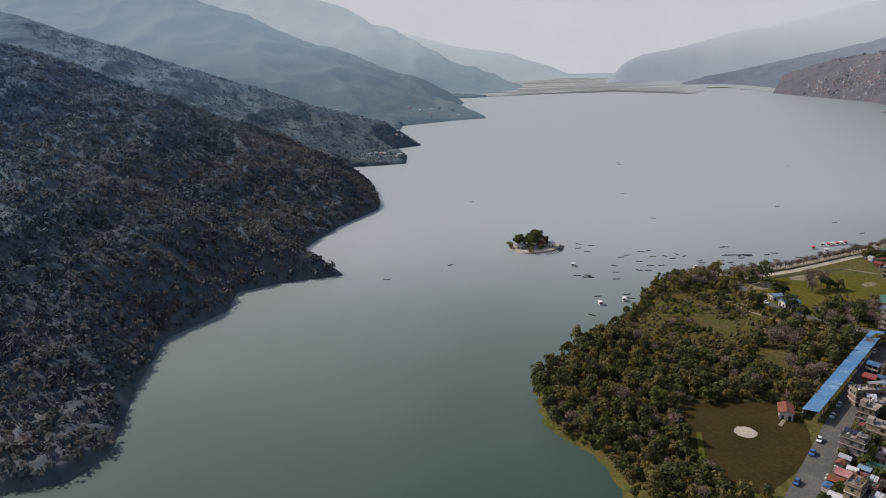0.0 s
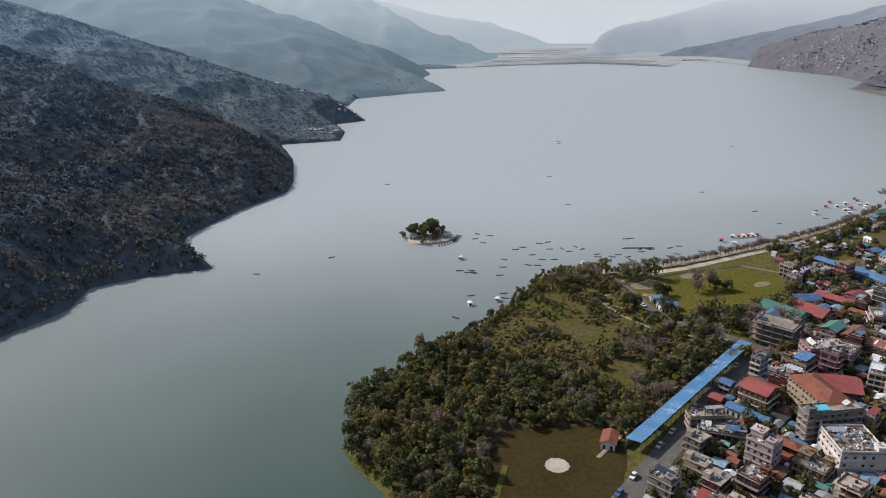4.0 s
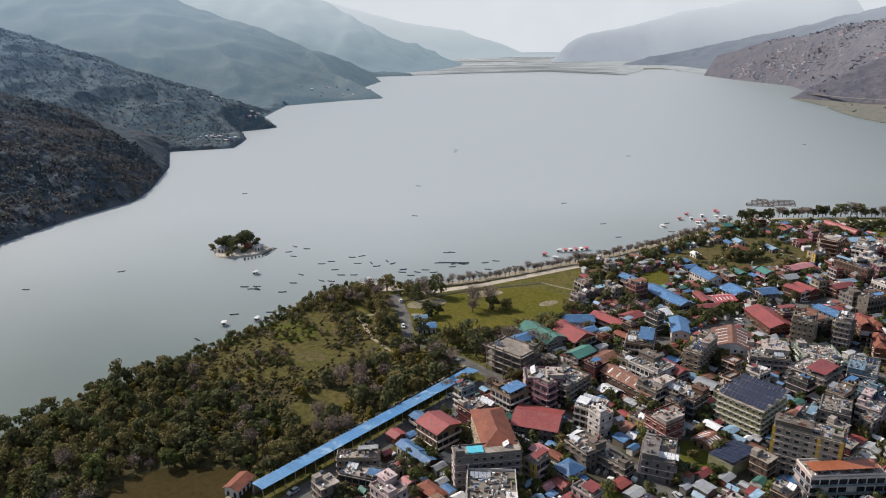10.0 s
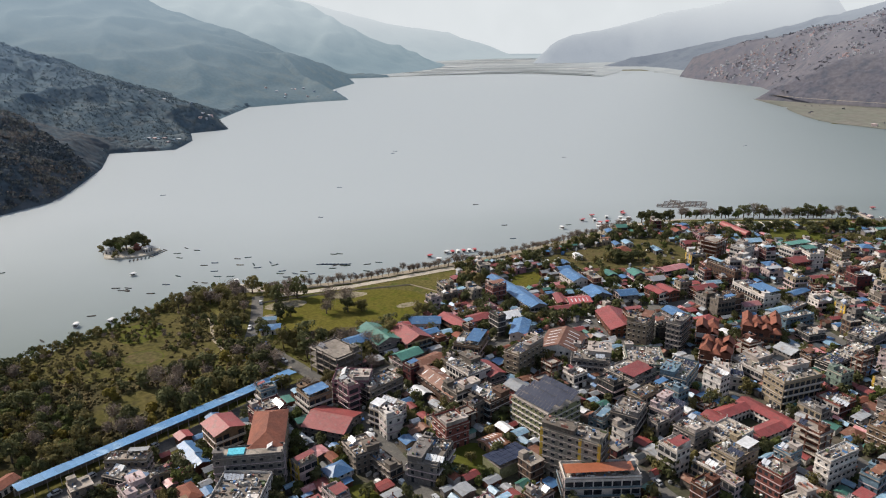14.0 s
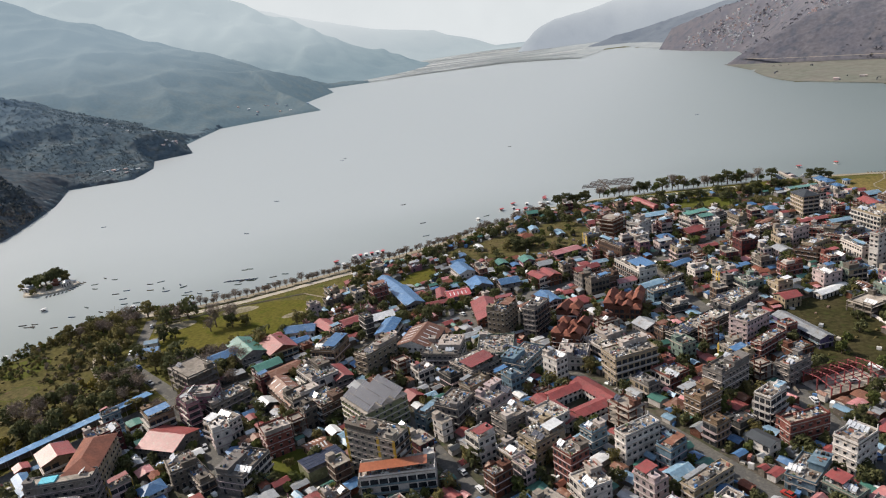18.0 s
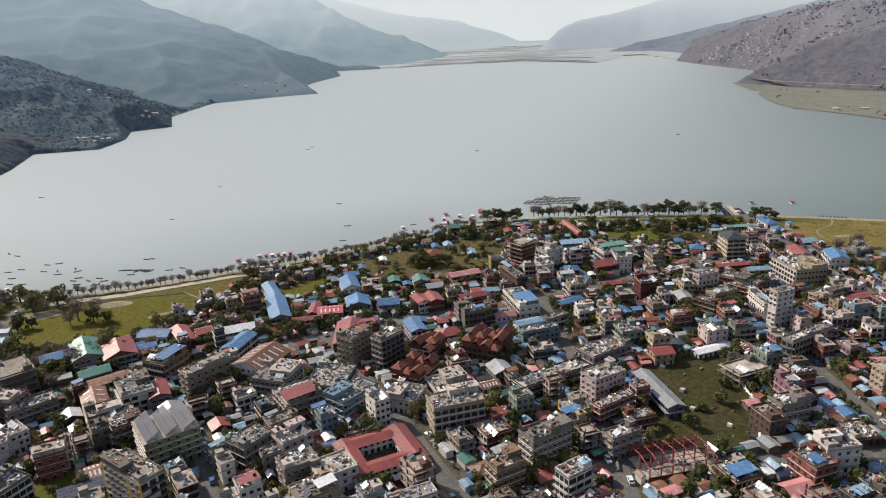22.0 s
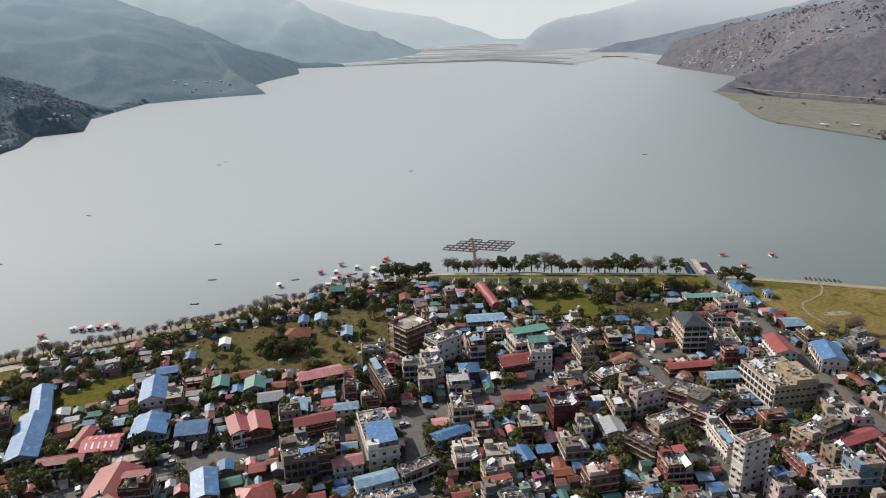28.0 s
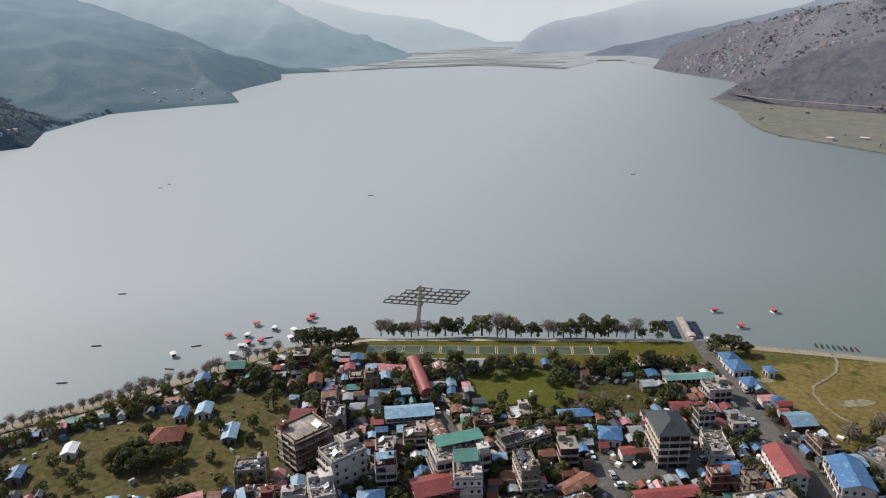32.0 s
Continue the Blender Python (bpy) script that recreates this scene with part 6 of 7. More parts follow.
bare_mat = mat("trodden_earth", (0.24, 0.205, 0.15), (0.17, 0.145, 0.09), 0.95, 0.15, 0.5, 0.3, 0.3, stain=(0.11, 0.10, 0.04))
pond_mat = mat("pond_water", (0.07, 0.09, 0.055), (0.09, 0.10, 0.06), 0.1, 0.2, 0.8, 0.1, 0.05, spec=0.5)


def ccw(poly):
    a = sum(ax * by - bx * ay for (ax, ay), (bx, by) in zip(poly, poly[1:] + poly[:1]))
    return poly if a > 0 else poly[::-1]


def rounded(poly, r, step=3):
    """Cut the corners of an outline twice, so that it runs in soft bends, and fray it a little."""
    for _ in range(step):
        out = []
        for (ax, ay), (bx, by) in zip(poly, poly[1:] + poly[:1]):
            out += [(ax * 0.75 + bx * 0.25, ay * 0.75 + by * 0.25), (ax * 0.25 + bx * 0.75, ay * 0.25 + by * 0.75)]
        poly = out
    return ccw([(x + r.uniform(-0.35, 0.35), y + r.uniform(-0.35, 0.35)) for x, y in poly])


def ellipse(x, y, a, b, rot, n=28):
    c, s = math.cos(radians(rot)), math.sin(radians(rot))
    return [(x + a * math.cos(t) * c - b * math.sin(t) * s, y + a * math.cos(t) * s + b * math.sin(t) * c) for t in (6.2832 * i / n for i in range(n))]


_r = random.Random(33)
for _n, _poly, _m, _z, _lab in (
        ("ground", [(-108, 205), (-138, 212), (-164, 242), (-165, 270), (-163, 304), (-130, 309), (-112, 328), (-98, 345), (-68, 350), (-68, 262), (-62, 203), (-92, 192)], floor_mat, 0.03, "dark brown floor of the park wood"),
        ("field", FIELD, field_mat, 0.06, "worn brown playing field"), ("lawn", LAWN, lawn_mat, 0.06, "mown lakeside lawn"), ("meadow", MEADOW, meadow_mat, 0.045, "rough overgrown meadow"),
        ("glade", GLADE, meadow_mat, 0.06, "bright green glade"), ("field", BARE[0], dim_mat, 0.07, "overgrown walled field in the town"), ("meadow", BARE[1], moss_mat, 0.07, "green meadow behind the ponds"),
        ("field", BARE[2], gold_mat, 0.06, "dry golden festival ground"), ("field", BARE[3], plot_mat, 0.07, "vegetable plots by the shore"), ("garden", BARE[5], lawn_mat, 0.055, "grass round the fish ponds"),
        ("meadow", [(-166, 352), (-157, 374), (-142, 368), (-138, 356), (-146, 346)], moss_mat, 0.075, "bright green wet grass"),
        ("garden", BARE[6], earth_mat, 0.07, "overgrown plot"), ("garden", BARE[7], lawn_mat, 0.07, "grassy plot"), ("garden", BARE[8], moss_mat, 0.07, "grassy plot"), ("garden", BARE[9], moss_mat, 0.07, "grassy plot")):
    tagged(part(_n, patch(rounded(_poly, _r), LAND + _z), _m), _lab, "ground", kind="structure")
for _poly, _lab in ((ellipse(-74.5, 249.3, 4.2, 4.2, 0), "round pale sand pitch in the playing field"), (ellipse(-126, 426, 11, 6, 62), "bare sandy patch on the lawn"), (ellipse(-111, 457, 10, 4.5, 55), "bare sandy patch on the lawn"),
                    (ellipse(-77, 467, 6, 3, 70), "bare sandy patch on the lawn"), (ellipse(-119, 412, 4, 2.5, 30), "bare sandy patch on the lawn"), (ellipse(108, 795, 4, 2, 30), "bare sandy patch"), (ellipse(140, 800, 7, 2.6, 50), "bare sandy patch")):
    tagged(part("sand_patch", patch(rounded(_poly, _r, 1), LAND + 0.09), bare_mat if "bare" in _lab else sand_mat), _lab, "ground", kind="structure")
tagged(part("round_green", patch(ccw(ellipse(-124, 347, 9, 7.5, 40)), LAND + 0.1), moss_mat), "round mown green in the park", "ground", kind="structure")
tagged(part("round_green", patch(ccw(ellipse(-124, 347, 8.4, 6.9, 40)), LAND + 0.104), plot_mat), "mown middle of the round green", "ground", kind="structure")
for _i, (_line, _w, _m, _lab) in enumerate((([(-147, 437), (-126, 472), (-102, 529), (-89, 562), (-73, 614), (-64, 655), (-60.5, 686)], 5.5, path_mat, "bare earth bank under the lakeside trees"), ([(-140, 432), (-120, 467), (-96, 527), (-83, 560), (-67, 612), (-58, 654), (-55, 684), (-44, 706)], 5.0, pave_mat, "paved lakeside promenade"),
                            ([(-44, 706), (-38, 716), (4, 753), (64, 803)], 2.6, pave_mat, "paved walk on the pond dike"), ([(78, 812), (98, 822), (118, 833), (142, 845), (200, 876)], 4.5, path_mat, "sandy lakeside track"),
                            ([(-132, 386), (-118, 378), (-96, 372), (-66, 380)], 1.6, path_mat, "narrow park path"), ([(-133, 402), (-142, 390), (-133, 387), (-108, 386)], 1.6, path_mat, "narrow park path"),
                            ([(-88, 238), (-80, 222), (-70, 203)], 2.0, moss_mat, "grassy track beside the field"), ([(4, 715), (14, 705), (29, 699), (50, 684)], 2.4, path_mat, "dirt track to the ponds"),
                            ([(-66, 262), (-66, 384)], 1.5, path_mat, "footpath behind the long shed"), ([(121, 836), (125, 829), (127, 820), (126, 811), (124, 803), (126, 796), (131, 790), (137, 786), (144, 783)], 1.1, bare_mat, "trodden path over the dry ground"))):
    tagged(part("path", ribbon(_line, _w, LAND + 0.13 + 0.012 * _i), _m), _lab, "path", kind="structure")
_s = Shape()
for (_ax, _ay), (_bx, _by) in (((-138, 420), (-118, 459)), ((-118, 459), (-96, 490)), ((-96, 490), (-70, 492))):
    _s.beam((_ax, _ay, LAND + 0.2), (_bx, _by, LAND + 0.2), 0.42, 4)
tagged(part("wall_lawn", _s, path_mat), "low retaining wall round the lawn", "wall", kind="structure")
_ux, _uy = 0.765, 0.644
for _k in range(13):
    _px, _py = -34 + _ux * 8.2 * _k, 712 + _uy * 8.2 * _k
    _v = [(_px + _ux * a + _uy * b, _py + _uy * a - _ux * b, LAND + 0.16) for a, b in ((0, 0), (7.4, 0), (7.4, 7.6), (0, 7.6))]
    _p = tagged(part("fish_pond", Shape().add(_v, [(3, 2, 1, 0)]), pond_mat), "rectangular concrete fish pond with green water", "pond", "fish ponds", "structure")
    _s = Shape()
    for _a, _b in ((0, 1), (1, 2), (2, 3), (3, 0)):
        _s.beam((_v[_a][0], _v[_a][1], LAND + 0.2), (_v[_b][0], _v[_b][1], LAND + 0.2), 0.22, 4)
    part("rim", _s, pave_mat, _p)

# the long blue shed beside the park road
shed_blue = mat("shed_blue", (0.06, 0.17, 0.34), (0.10, 0.22, 0.38), 0.45, 0.06, 0.8, 0.12, 0.3, vary=0.1, wave=0.4, stain=(0.22, 0.34, 0.48))
_shed = thing("market_shed", -57.2, 325, LAND, -1.5, "very long open shed with a faded blue tin roof", "shed")
for _k in range(26):
    _y0 = -52 + _k * 4
    _s = Shape()
    _v = [(-2.9, _y0, 4.3), (3.1, _y0, 4.9), (3.1, _y0 + 3.96, 4.9), (-2.9, _y0 + 3.96, 4.3)]
    _s.add(_v + [(a, b, c + 0.1) for a, b, c in _v], [(3, 2, 1, 0), (4, 5, 6, 7), (0, 1, 5, 4), (1, 2, 6, 5), (2, 3, 7, 6), (3, 0, 4, 7)])
    part("roof_sheet", _s, shed_blue, _shed)
    for _x in (-2.6, 2.8):
        part("post", Shape().beam((_x, _y0 + 0.3, -0.2), (_x, _y0 + 0.3, 4.85 if _x > 0 else 4.35), 0.11, 6), trim_mat, _shed)
part("back_wall", Shape().box(-2.9, -52, -0.2, -2.75, 52, 2.6), WALLS["grey"], _shed)
PLACED.append((-57, 325, 9, 105, 0))
B(-67, 272, 5, 8, 3, 20, "white", "brick_gable")
B(-103, 400, 6, 9, 3, -40, "white", "blue_gable")
B(-112, 406, 4, 6, 3, -40, "white", "ltblue_gable")

for _x, _y, _w, _d, _a, _wall, _roof in ((-41, 627, 7, 4, -40, "white", "blue_gable"), (-37, 634, 7, 5, -40, "white", "ltblue_gable"), (-31, 617, 9, 7, -38, "brick", "rust_gable"), (-17, 633, 4, 7, -40, "grey", "ltblue_gable"),
                                            (-40, 661, 9, 5, -45, "brick", "rust_gable"), (-48, 590, 6, 4, -35, "white", "white_gable"), (-47, 573, 6, 4, -35, "grey", "blue_gable"), (-53, 566, 6, 5, -35, "grey", "blue_gable")):
    if clear(_x, _y, _w, _d, _a, 0.2):
        B(_x, _y, _w, _d, 2.6, _a, _wall, _roof)

# ---- boats ----
HULLS = [mat("hull_" + k, c, tuple(v * 0.7 for v in c), 0.6, 0.5, 2.0, 0.2, 0.1, vary=0.2) for k, c in (("blue", (0.04, 0.075, 0.14)), ("green", (0.04, 0.07, 0.05)), ("wood", (0.06, 0.045, 0.033)), ("dark", (0.028, 0.028, 0.03)), ("teal", (0.05, 0.10, 0.115)), ("ochre", (0.13, 0.09, 0.04)))]
plank_mat = mat("boat_planks", (0.10, 0.075, 0.055), (0.07, 0.055, 0.04), 0.8, 0.8, 4.0, 0.25, 0.2)
boat_white = mat("boat_white", (0.72, 0.70, 0.68), (0.6, 0.58, 0.56), 0.5, 0.5, 2.0, 0.1, 0.0)
boat_red = mat("boat_red", (0.50, 0.10, 0.10), (0.42, 0.08, 0.08), 0.5, 0.5, 2.0, 0.1, 0.0)


def hull_shape(length, beam, high):
    s, n = Shape(), 9
    v = []
    for i in range(n):
        t = i / (n - 1) * 2 - 1
        b = beam / 2 * max(0.06, (1 - abs(t) ** 2.6))
        z = high * (0.75 + 0.55 * t * t)
        x = t * length / 2
        v += [(x, -b, z), (x * 0.94, -b * 0.62, 0.02), (x * 0.94, b * 0.62, 0.02), (x, b, z), (x, b - 0.09, z), (x * 0.93, b * 0.5, 0.12), (x * 0.93, -b * 0.5, 0.12), (x, -b + 0.09, z)]
    f = []
    for i in range(n - 1):
        for k in range(8):
            a, c = i * 8 + k, i * 8 + (k + 1) % 8
            f.append((a, c, c + 8, a + 8))
    f += [tuple(range(7, -1, -1)), tuple(range((n - 1) * 8, n * 8))]
    return s.add(v, f)


_hull = hull_shape(4.7, 1.15, 0.42)
_hulls = [_hull.mesh("hull", m) for m in HULLS]
_bench = Shape()
for _q in (-1.5, -0.5, 0.5, 1.5):
    _bench.box(_q - 0.12, -0.42, 0.29, _q + 0.12, 0.42, 0.34)
_benches = _bench.mesh("benches", plank_mat)


def boat(x, y, rot, tone=None, group="rowing boats on the lake"):
    r = random.Random(int(x * 17 + y * 5))
    k = r.randrange(6) if tone is None else tone
    ob = thing("rowing_boat", x, y, WATER - 0.08, rot, f"long wooden rowing boat with {('blue', 'green', 'brown', 'dark', 'teal', 'ochre')[k]} hull floating on the lake", "boat", group)
    hull = part("hull", _hulls[k], None, ob)
    tagged(part("benches", _benches, None, hull), kind="stuff")
    return ob


_float = Shape()
for _y in (-0.75, 0.75):
    _float.beam((-1.5, _y, 0.25), (1.5, _y, 0.25), 0.32, 7, 0.26).beam((1.5, _y, 0.25), (2.0, _y, 0.4), 0.26, 7, 0.08)
_float.box(-1.3, -0.9, 0.45, 1.2, 0.9, 0.58)
_floats = [_float.mesh("float", m) for m in (boat_white, boat_red)]
_top = [barrel(2.6, 2.0, 1.75, 0.38).mesh("canopy", m) for m in (boat_white, boat_red)]
_legs = Shape()
for _x in (-1.0, 1.0):
    for _y in (-0.8, 0.8):
        _legs.beam((_x, _y, 0.5), (_x, _y, 1.8), 0.05, 5)
_legs = _legs.mesh("canopy_frame", boat_white)
_seat = Shape().add([(x, y, z) for y in (-0.75, 0.75) for x, z in ((-0.95, 0.58), (-0.3, 0.58), (-0.3, 0.95), (-0.8, 0.95), (-0.85, 1.4), (-0.95, 1.4))],
                    [(5, 4, 3, 2, 1, 0), (6, 7, 8, 9, 10, 11)] + [(i, (i + 1) % 6, (i + 1) % 6 + 6, i + 6) for i in range(6)]).mesh("seat", plank_mat)


def pedal_boat(x, y, rot, red, scale=1.0):
    ob = thing("pedal_boat", x, y, WATER - 0.1, rot, f"{'red' if red else 'white'} pedal boat with a canopy, moored on the lake", "boat", "pedal boats on the lake")
    ob.scale = (scale,) * 3
    part("float", _floats[0], None, ob)
    part("canopy", _top[1 if red else 0], None, ob)
    part("canopy_frame", _legs, None, ob)
    part("seat", _seat, None, ob)
    part("seat", _seat, None, ob).location.x = 1.15


_r = random.Random(44)
for _x, _y in ((-185, 327), (-198, 356), (-186, 370), (-181, 365), (-212, 405), (-225, 445), (-201, 432), (-209, 453), (-196, 457), (-218, 465), (-192, 467), (-176, 459), (-169, 465), (-161, 471), (-197, 421), (-220, 417),
               (-162, 491), (-156, 495), (-139, 496), (-178, 508), (-205, 392), (-226, 438), (-211, 436), (-221, 459), (-203, 459), (-198, 468), (-179, 463), (-168, 458), (-158, 467), (-159, 486), (-158, 494), (-148, 505), (-180, 505), (-195, 437), (-202, 418), (-176, 439), (-145, 512), (-168, 471), (-157, 455), (-141, 488), (-129, 511)):
    boat(_x, _y, _r.gauss(35, 30))
for _x, _y in ((-99, 663), (-135, 632), (-110, 608), (-191, 668), (-87, 644), (-73, 638), (-72, 645), (-73, 650), (-76, 658), (-75, 660), (-81, 690), (-260, 560), (-330, 640), (-420, 800), (-428, 812), (-250, 900), (-120, 1100), (-430, 520), (-310, 350), (-322, 300)):
    boat(_x, _y, _r.uniform(20, 70))
for _x, _y, _a in along([(-153, 445), (-131, 480), (-109, 531), (-97, 562)], 3.1):
    if _r.random() < 0.75:
        boat(_x + _r.uniform(-1, 1), _y + _r.uniform(-1, 1), _a + 90 + _r.uniform(-25, 25), group="rowing boats drawn up at the shore")
for _k in range(8):
    boat(-108 + 0.72 * _k, 545 + 2.1 * _k, -25 + _r.uniform(-8, 8), group="rowing boats in a row")
    boat(-101 + 1.2 * _k, 531 + 3.2 * _k, -20 + _r.uniform(-8, 8), group="rowing boats in a row")
    boat(-171 + 1.9 * _k, 486 + 1.6 * _k, 60 + _r.uniform(-10, 10), 0, "rowing boats in a row")
    boat(112 + 2.1 * _k, 846 + 1.0 * _k, 120 + _r.uniform(-10, 10), None, "rowing boats in a row")
for _k in range(6):
    boat(-224 + _r.uniform(-5, 5), 386 + _r.uniform(-3, 3), _r.uniform(0, 60), 3, "rowing boats tied together")
for _i, (_x, _y) in enumerate(((-190, 345), (-182, 359), (-242, 400), (-96, 678), (-89, 684), (-97, 694), (-82, 680), (-79, 685), (-86, 697), (-71, 696), (-77, 702), (-72, 705), (-81, 714), (-84, 718), (-97, 651), (-77, 669), (-81, 676), (63, 853), (80, 843), (85, 871), (-127, 540), (-118, 539), (-124, 553))):
    pedal_boat(_x, _y, _r.uniform(0, 180), _i in (3, 5, 6, 7, 12, 13, 17, 18, 19, 20), 1.05)
for _k in range(5):
    pedal_boat(-121 + 2.1 * _k, 556 + 3.1 * _k, 140, _k % 2 == 0, 1.0)

# ---- fish cages, jetty and landing ----
cage = thing("fish_cages", -62, 772, WATER, 28.9, "floating fish cages of dark pipe frames off the shore", "fish farm")
cage_mat = mat("cage_pipe", (0.10, 0.07, 0.06), (0.07, 0.06, 0.055), 0.7, 0.5, 2.0, 0.2, 0.1)
net_mat = mat("cage_net", (0.04, 0.05, 0.045), None, 0.9, 0.5, 2.0, 0.2, 0.1)
for _i in range(9):
    for _j in range(5):
        if (_i > 4 and _j == 0) or (_i == 0 and _j > 1) or (_i == 1 and _j > 3) or _i == 4 and _j == 4:
            continue
        _x, _y = -17 + _i * 4.2 + _j * 0.9, -11 + _j * 4.9
        _s = Shape()
        for _a, _b, _c, _d in ((0, 0, 3.8, 0), (3.8, 0, 3.8, 4.4), (3.8, 4.4, 0, 4.4), (0, 4.4, 0, 0)):
            _s.beam((_x + _a, _y + _b, 0.15), (_x + _c, _y + _d, 0.15), 0.3, 5)
        _c = part("cage_frame", _s, cage_mat, cage)
walkway = tagged(part("walkway", ribbon([(-37, 745), (-50, 759), (-73, 783)], 1.3, WATER + 0.6), plank_mat), "plank walkway to the fish cages", "walkway")
for _x, _y, _a in along([(-37, 745), (-50, 759), (-73, 783)], 3):
    part("float_post", Shape().beam((_x, _y, WATER - 1), (_x, _y, WATER + 0.58), 0.15, 5), cage_mat, walkway)
_bar = tagged(part("breakwater", ribbon([(4, 781), (20, 794), (40, 809)], 1.6, WATER + 0.4), cage_mat), "low floating reed barrier off the dike", "barrier")

jetty = thing("jetty", 69, 814, WATER, 128, "wooden boat jetty with a pale pink railing", "jetty")
part("jetty_deck", Shape().box(-2, -1.6, 1.0, 25, 1.6, 1.2), pave_mat, jetty)
for _k in range(7):
    for _y in (-1.4, 1.4):
        part("pile", Shape().beam((_k * 4 - 1, _y, -2), (_k * 4 - 1, _y, 1.0), 0.16, 6), cage_mat, jetty)
for _y in (-1.55, 1.55):
    _s = Shape().beam((-2, _y, 2.1), (25, _y, 2.1), 0.07, 5).beam((-2, _y, 1.65), (25, _y, 1.65), 0.05, 5)
    for _k in range(14):
        _s.beam((-2 + _k * 2.07, _y, 1.2), (-2 + _k * 2.07, _y, 2.1), 0.06, 4)
    part("railing", _s, WALLS["pinkwhite"], jetty)
part("gate_roof", barrel(3.6, 3.2, 3.6, 0.7), WALLS["pinkwhite"], jetty)
part("gate_posts", Shape().beam((-1.5, -1.4, 1.2), (-1.5, -1.4, 3.7), 0.1, 5).beam((-1.5, 1.4, 1.2), (-1.5, 1.4, 3.7), 0.1, 5).beam((1.5, -1.4, 1.2), (1.5, -1.4, 3.7), 0.1, 5).beam((1.5, 1.4, 1.2), (1.5, 1.4, 3.7), 0.1, 5), WALLS["pinkwhite"], jetty)
for _k in range(12):
    _t = 4 + _k * 1.6
    for _sd in (-1, 1):
        _p = jetty.matrix_world @ Vector((_t, _sd * 5.2, 0))
        boat(_p.x, _p.y, 128 + 90 + _r.uniform(-8, 8), 0, "blue boats moored at the jetty")
for _x, _y, _w, _d in ((92, 800, 8, 6), (97, 795, 9, 7), (108, 800, 4, 3), (106, 785, 6, 5)):
    B(_x, _y, _w, _d, 3, -40, "white", "blue_hip")
tower = thing("watch_tower", -166, 423, LAND, 20, "slim white watch tower at the boat landing", "tower")
tower.scale = (1.15, 1.15, 0.68)
part("shaft", Shape().cyl(0, 0, -0.3, 7, 0.9, 8, 0.7), boat_white, tower)
part("gallery", Shape().cyl(0, 0, 7, 7.3, 1.7, 8), boat_white, tower)
part("lantern", Shape().cyl(0, 0, 7.3, 8.8, 0.9, 8), HULLS[0], tower)
part("cap", Shape().cyl(0, 0, 8.8, 9.6, 1.2, 8, 0.1), boat_white, tower)
tagged(part("landing", patch(rounded([(-178, 424), (-168, 432), (-150, 442), (-146, 434), (-166, 416)], _r, 1), LAND + 0.14), pave_mat), "paved boat landing", "landing", kind="structure")

# ---- the temple island ----
isle = tagged(part("island", patch([(0, 0), (1, 0), (0, 1)], -30), sand_mat), "small walled island with a temple and big trees", "island", kind="structure")
_s, _n = Shape(), 36
_v = []
for _ring, (_k, _z) in enumerate(((1.04, -3.0), (1.0, 0.5), (0.96, 1.1), (0.55, 1.7), (0.0, 1.9))):
    for _i in range(_n):
        _t = 6.2832 * _i / _n
        _q = 1 + 0.06 * math.sin(3 * _t + 1) + 0.05 * math.sin(5 * _t)
        _a, _b = 18 * _k * _q * math.cos(_t), 14 * _k * _q * math.sin(_t)
        _v.append((-287 + 0.66 * _a - 0.75 * _b * 0.9, 420 + 0.75 * _a + 0.66 * _b * 0.9, WATER + _z))
_s.add(_v, [(k * _n + i, k * _n + (i + 1) % _n, (k + 1) * _n + (i + 1) % _n, (k + 1) * _n + i) for k in range(4) for i in range(_n)])
isle.data = _s.mesh("island", pave_mat)
_rail = Shape()
for _i in range(_n):
    _a, _b = _v[2 * _n + _i], _v[2 * _n + (_i + 1) % _n]
    _rail.beam((_a[0], _a[1], _a[2]), (_a[0], _a[1], _a[2] + 1), 0.08, 4).beam((_a[0], _a[1], _a[2] + 1), (_b[0], _b[1], _b[2] + 1), 0.06, 4)
part("railing", _rail, boat_white, isle)
temple = thing("temple", -284, 424, WATER + 1.6, 30, "two-tiered pagoda temple on the island", "temple")
temple.scale = (0.7, 0.7, 0.7)
part("plinth", Shape().box(-4, -4, -0.5, 4, 4, 0.6), pave_mat, temple)
part("wall", Shape().box(-2.4, -2.4, 0.6, 2.4, 2.4, 3.6).box(-1.4, -1.4, 4.6, 1.4, 1.4, 5.8), WALLS["brick"], temple)
part("lower_roof", hip(5.4, 5.4, 3.5, 2.0, 1.0), ROOFS["brick"], temple)
part("upper_roof", hip(3.2, 3.2, 5.7, 2.0, 0.8), ROOFS["brick"], temple)
part("finial", Shape().cyl(0, 0, 7.6, 8.8, 0.2, 6, 0.03), mat("gilded", (0.7, 0.45, 0.12), None, 0.35, metal=0.8), temple)
for _x, _y, _w, _d in ((-278, 428, 4, 5), (-293, 410, 5, 4)):
    B(_x, _y, _w, _d, 3, 30, "white", "grey_hip").location.z = WATER + 1.3
for _x, _y, _k, _q in ((-291, 420, "dark", 1.35), (-296, 412, "dark", 1.1), (-293, 428, "dark", 1.15), (-287, 414, "green", 0.9), (-300, 419, "dark", 0.95), (-285, 431, "olive", 0.8), (-301, 408, "olive", 0.7), (-280, 418, "green", 0.55), (-296, 434, "dark", 0.8), (-288, 424, "dark", 1.0), (-282, 408, "olive", 0.6)):
    tree(_x, _y, _k, _q * 1.12, "on the temple island", WATER + 0.8)
for _x, _y, _a in along([(-271, 412), (-268, 424), (-276, 440)], 2.4):
    boat(_x, _y, _a + 70, _r.choice((0, 4, 2)), "boats moored at the island")
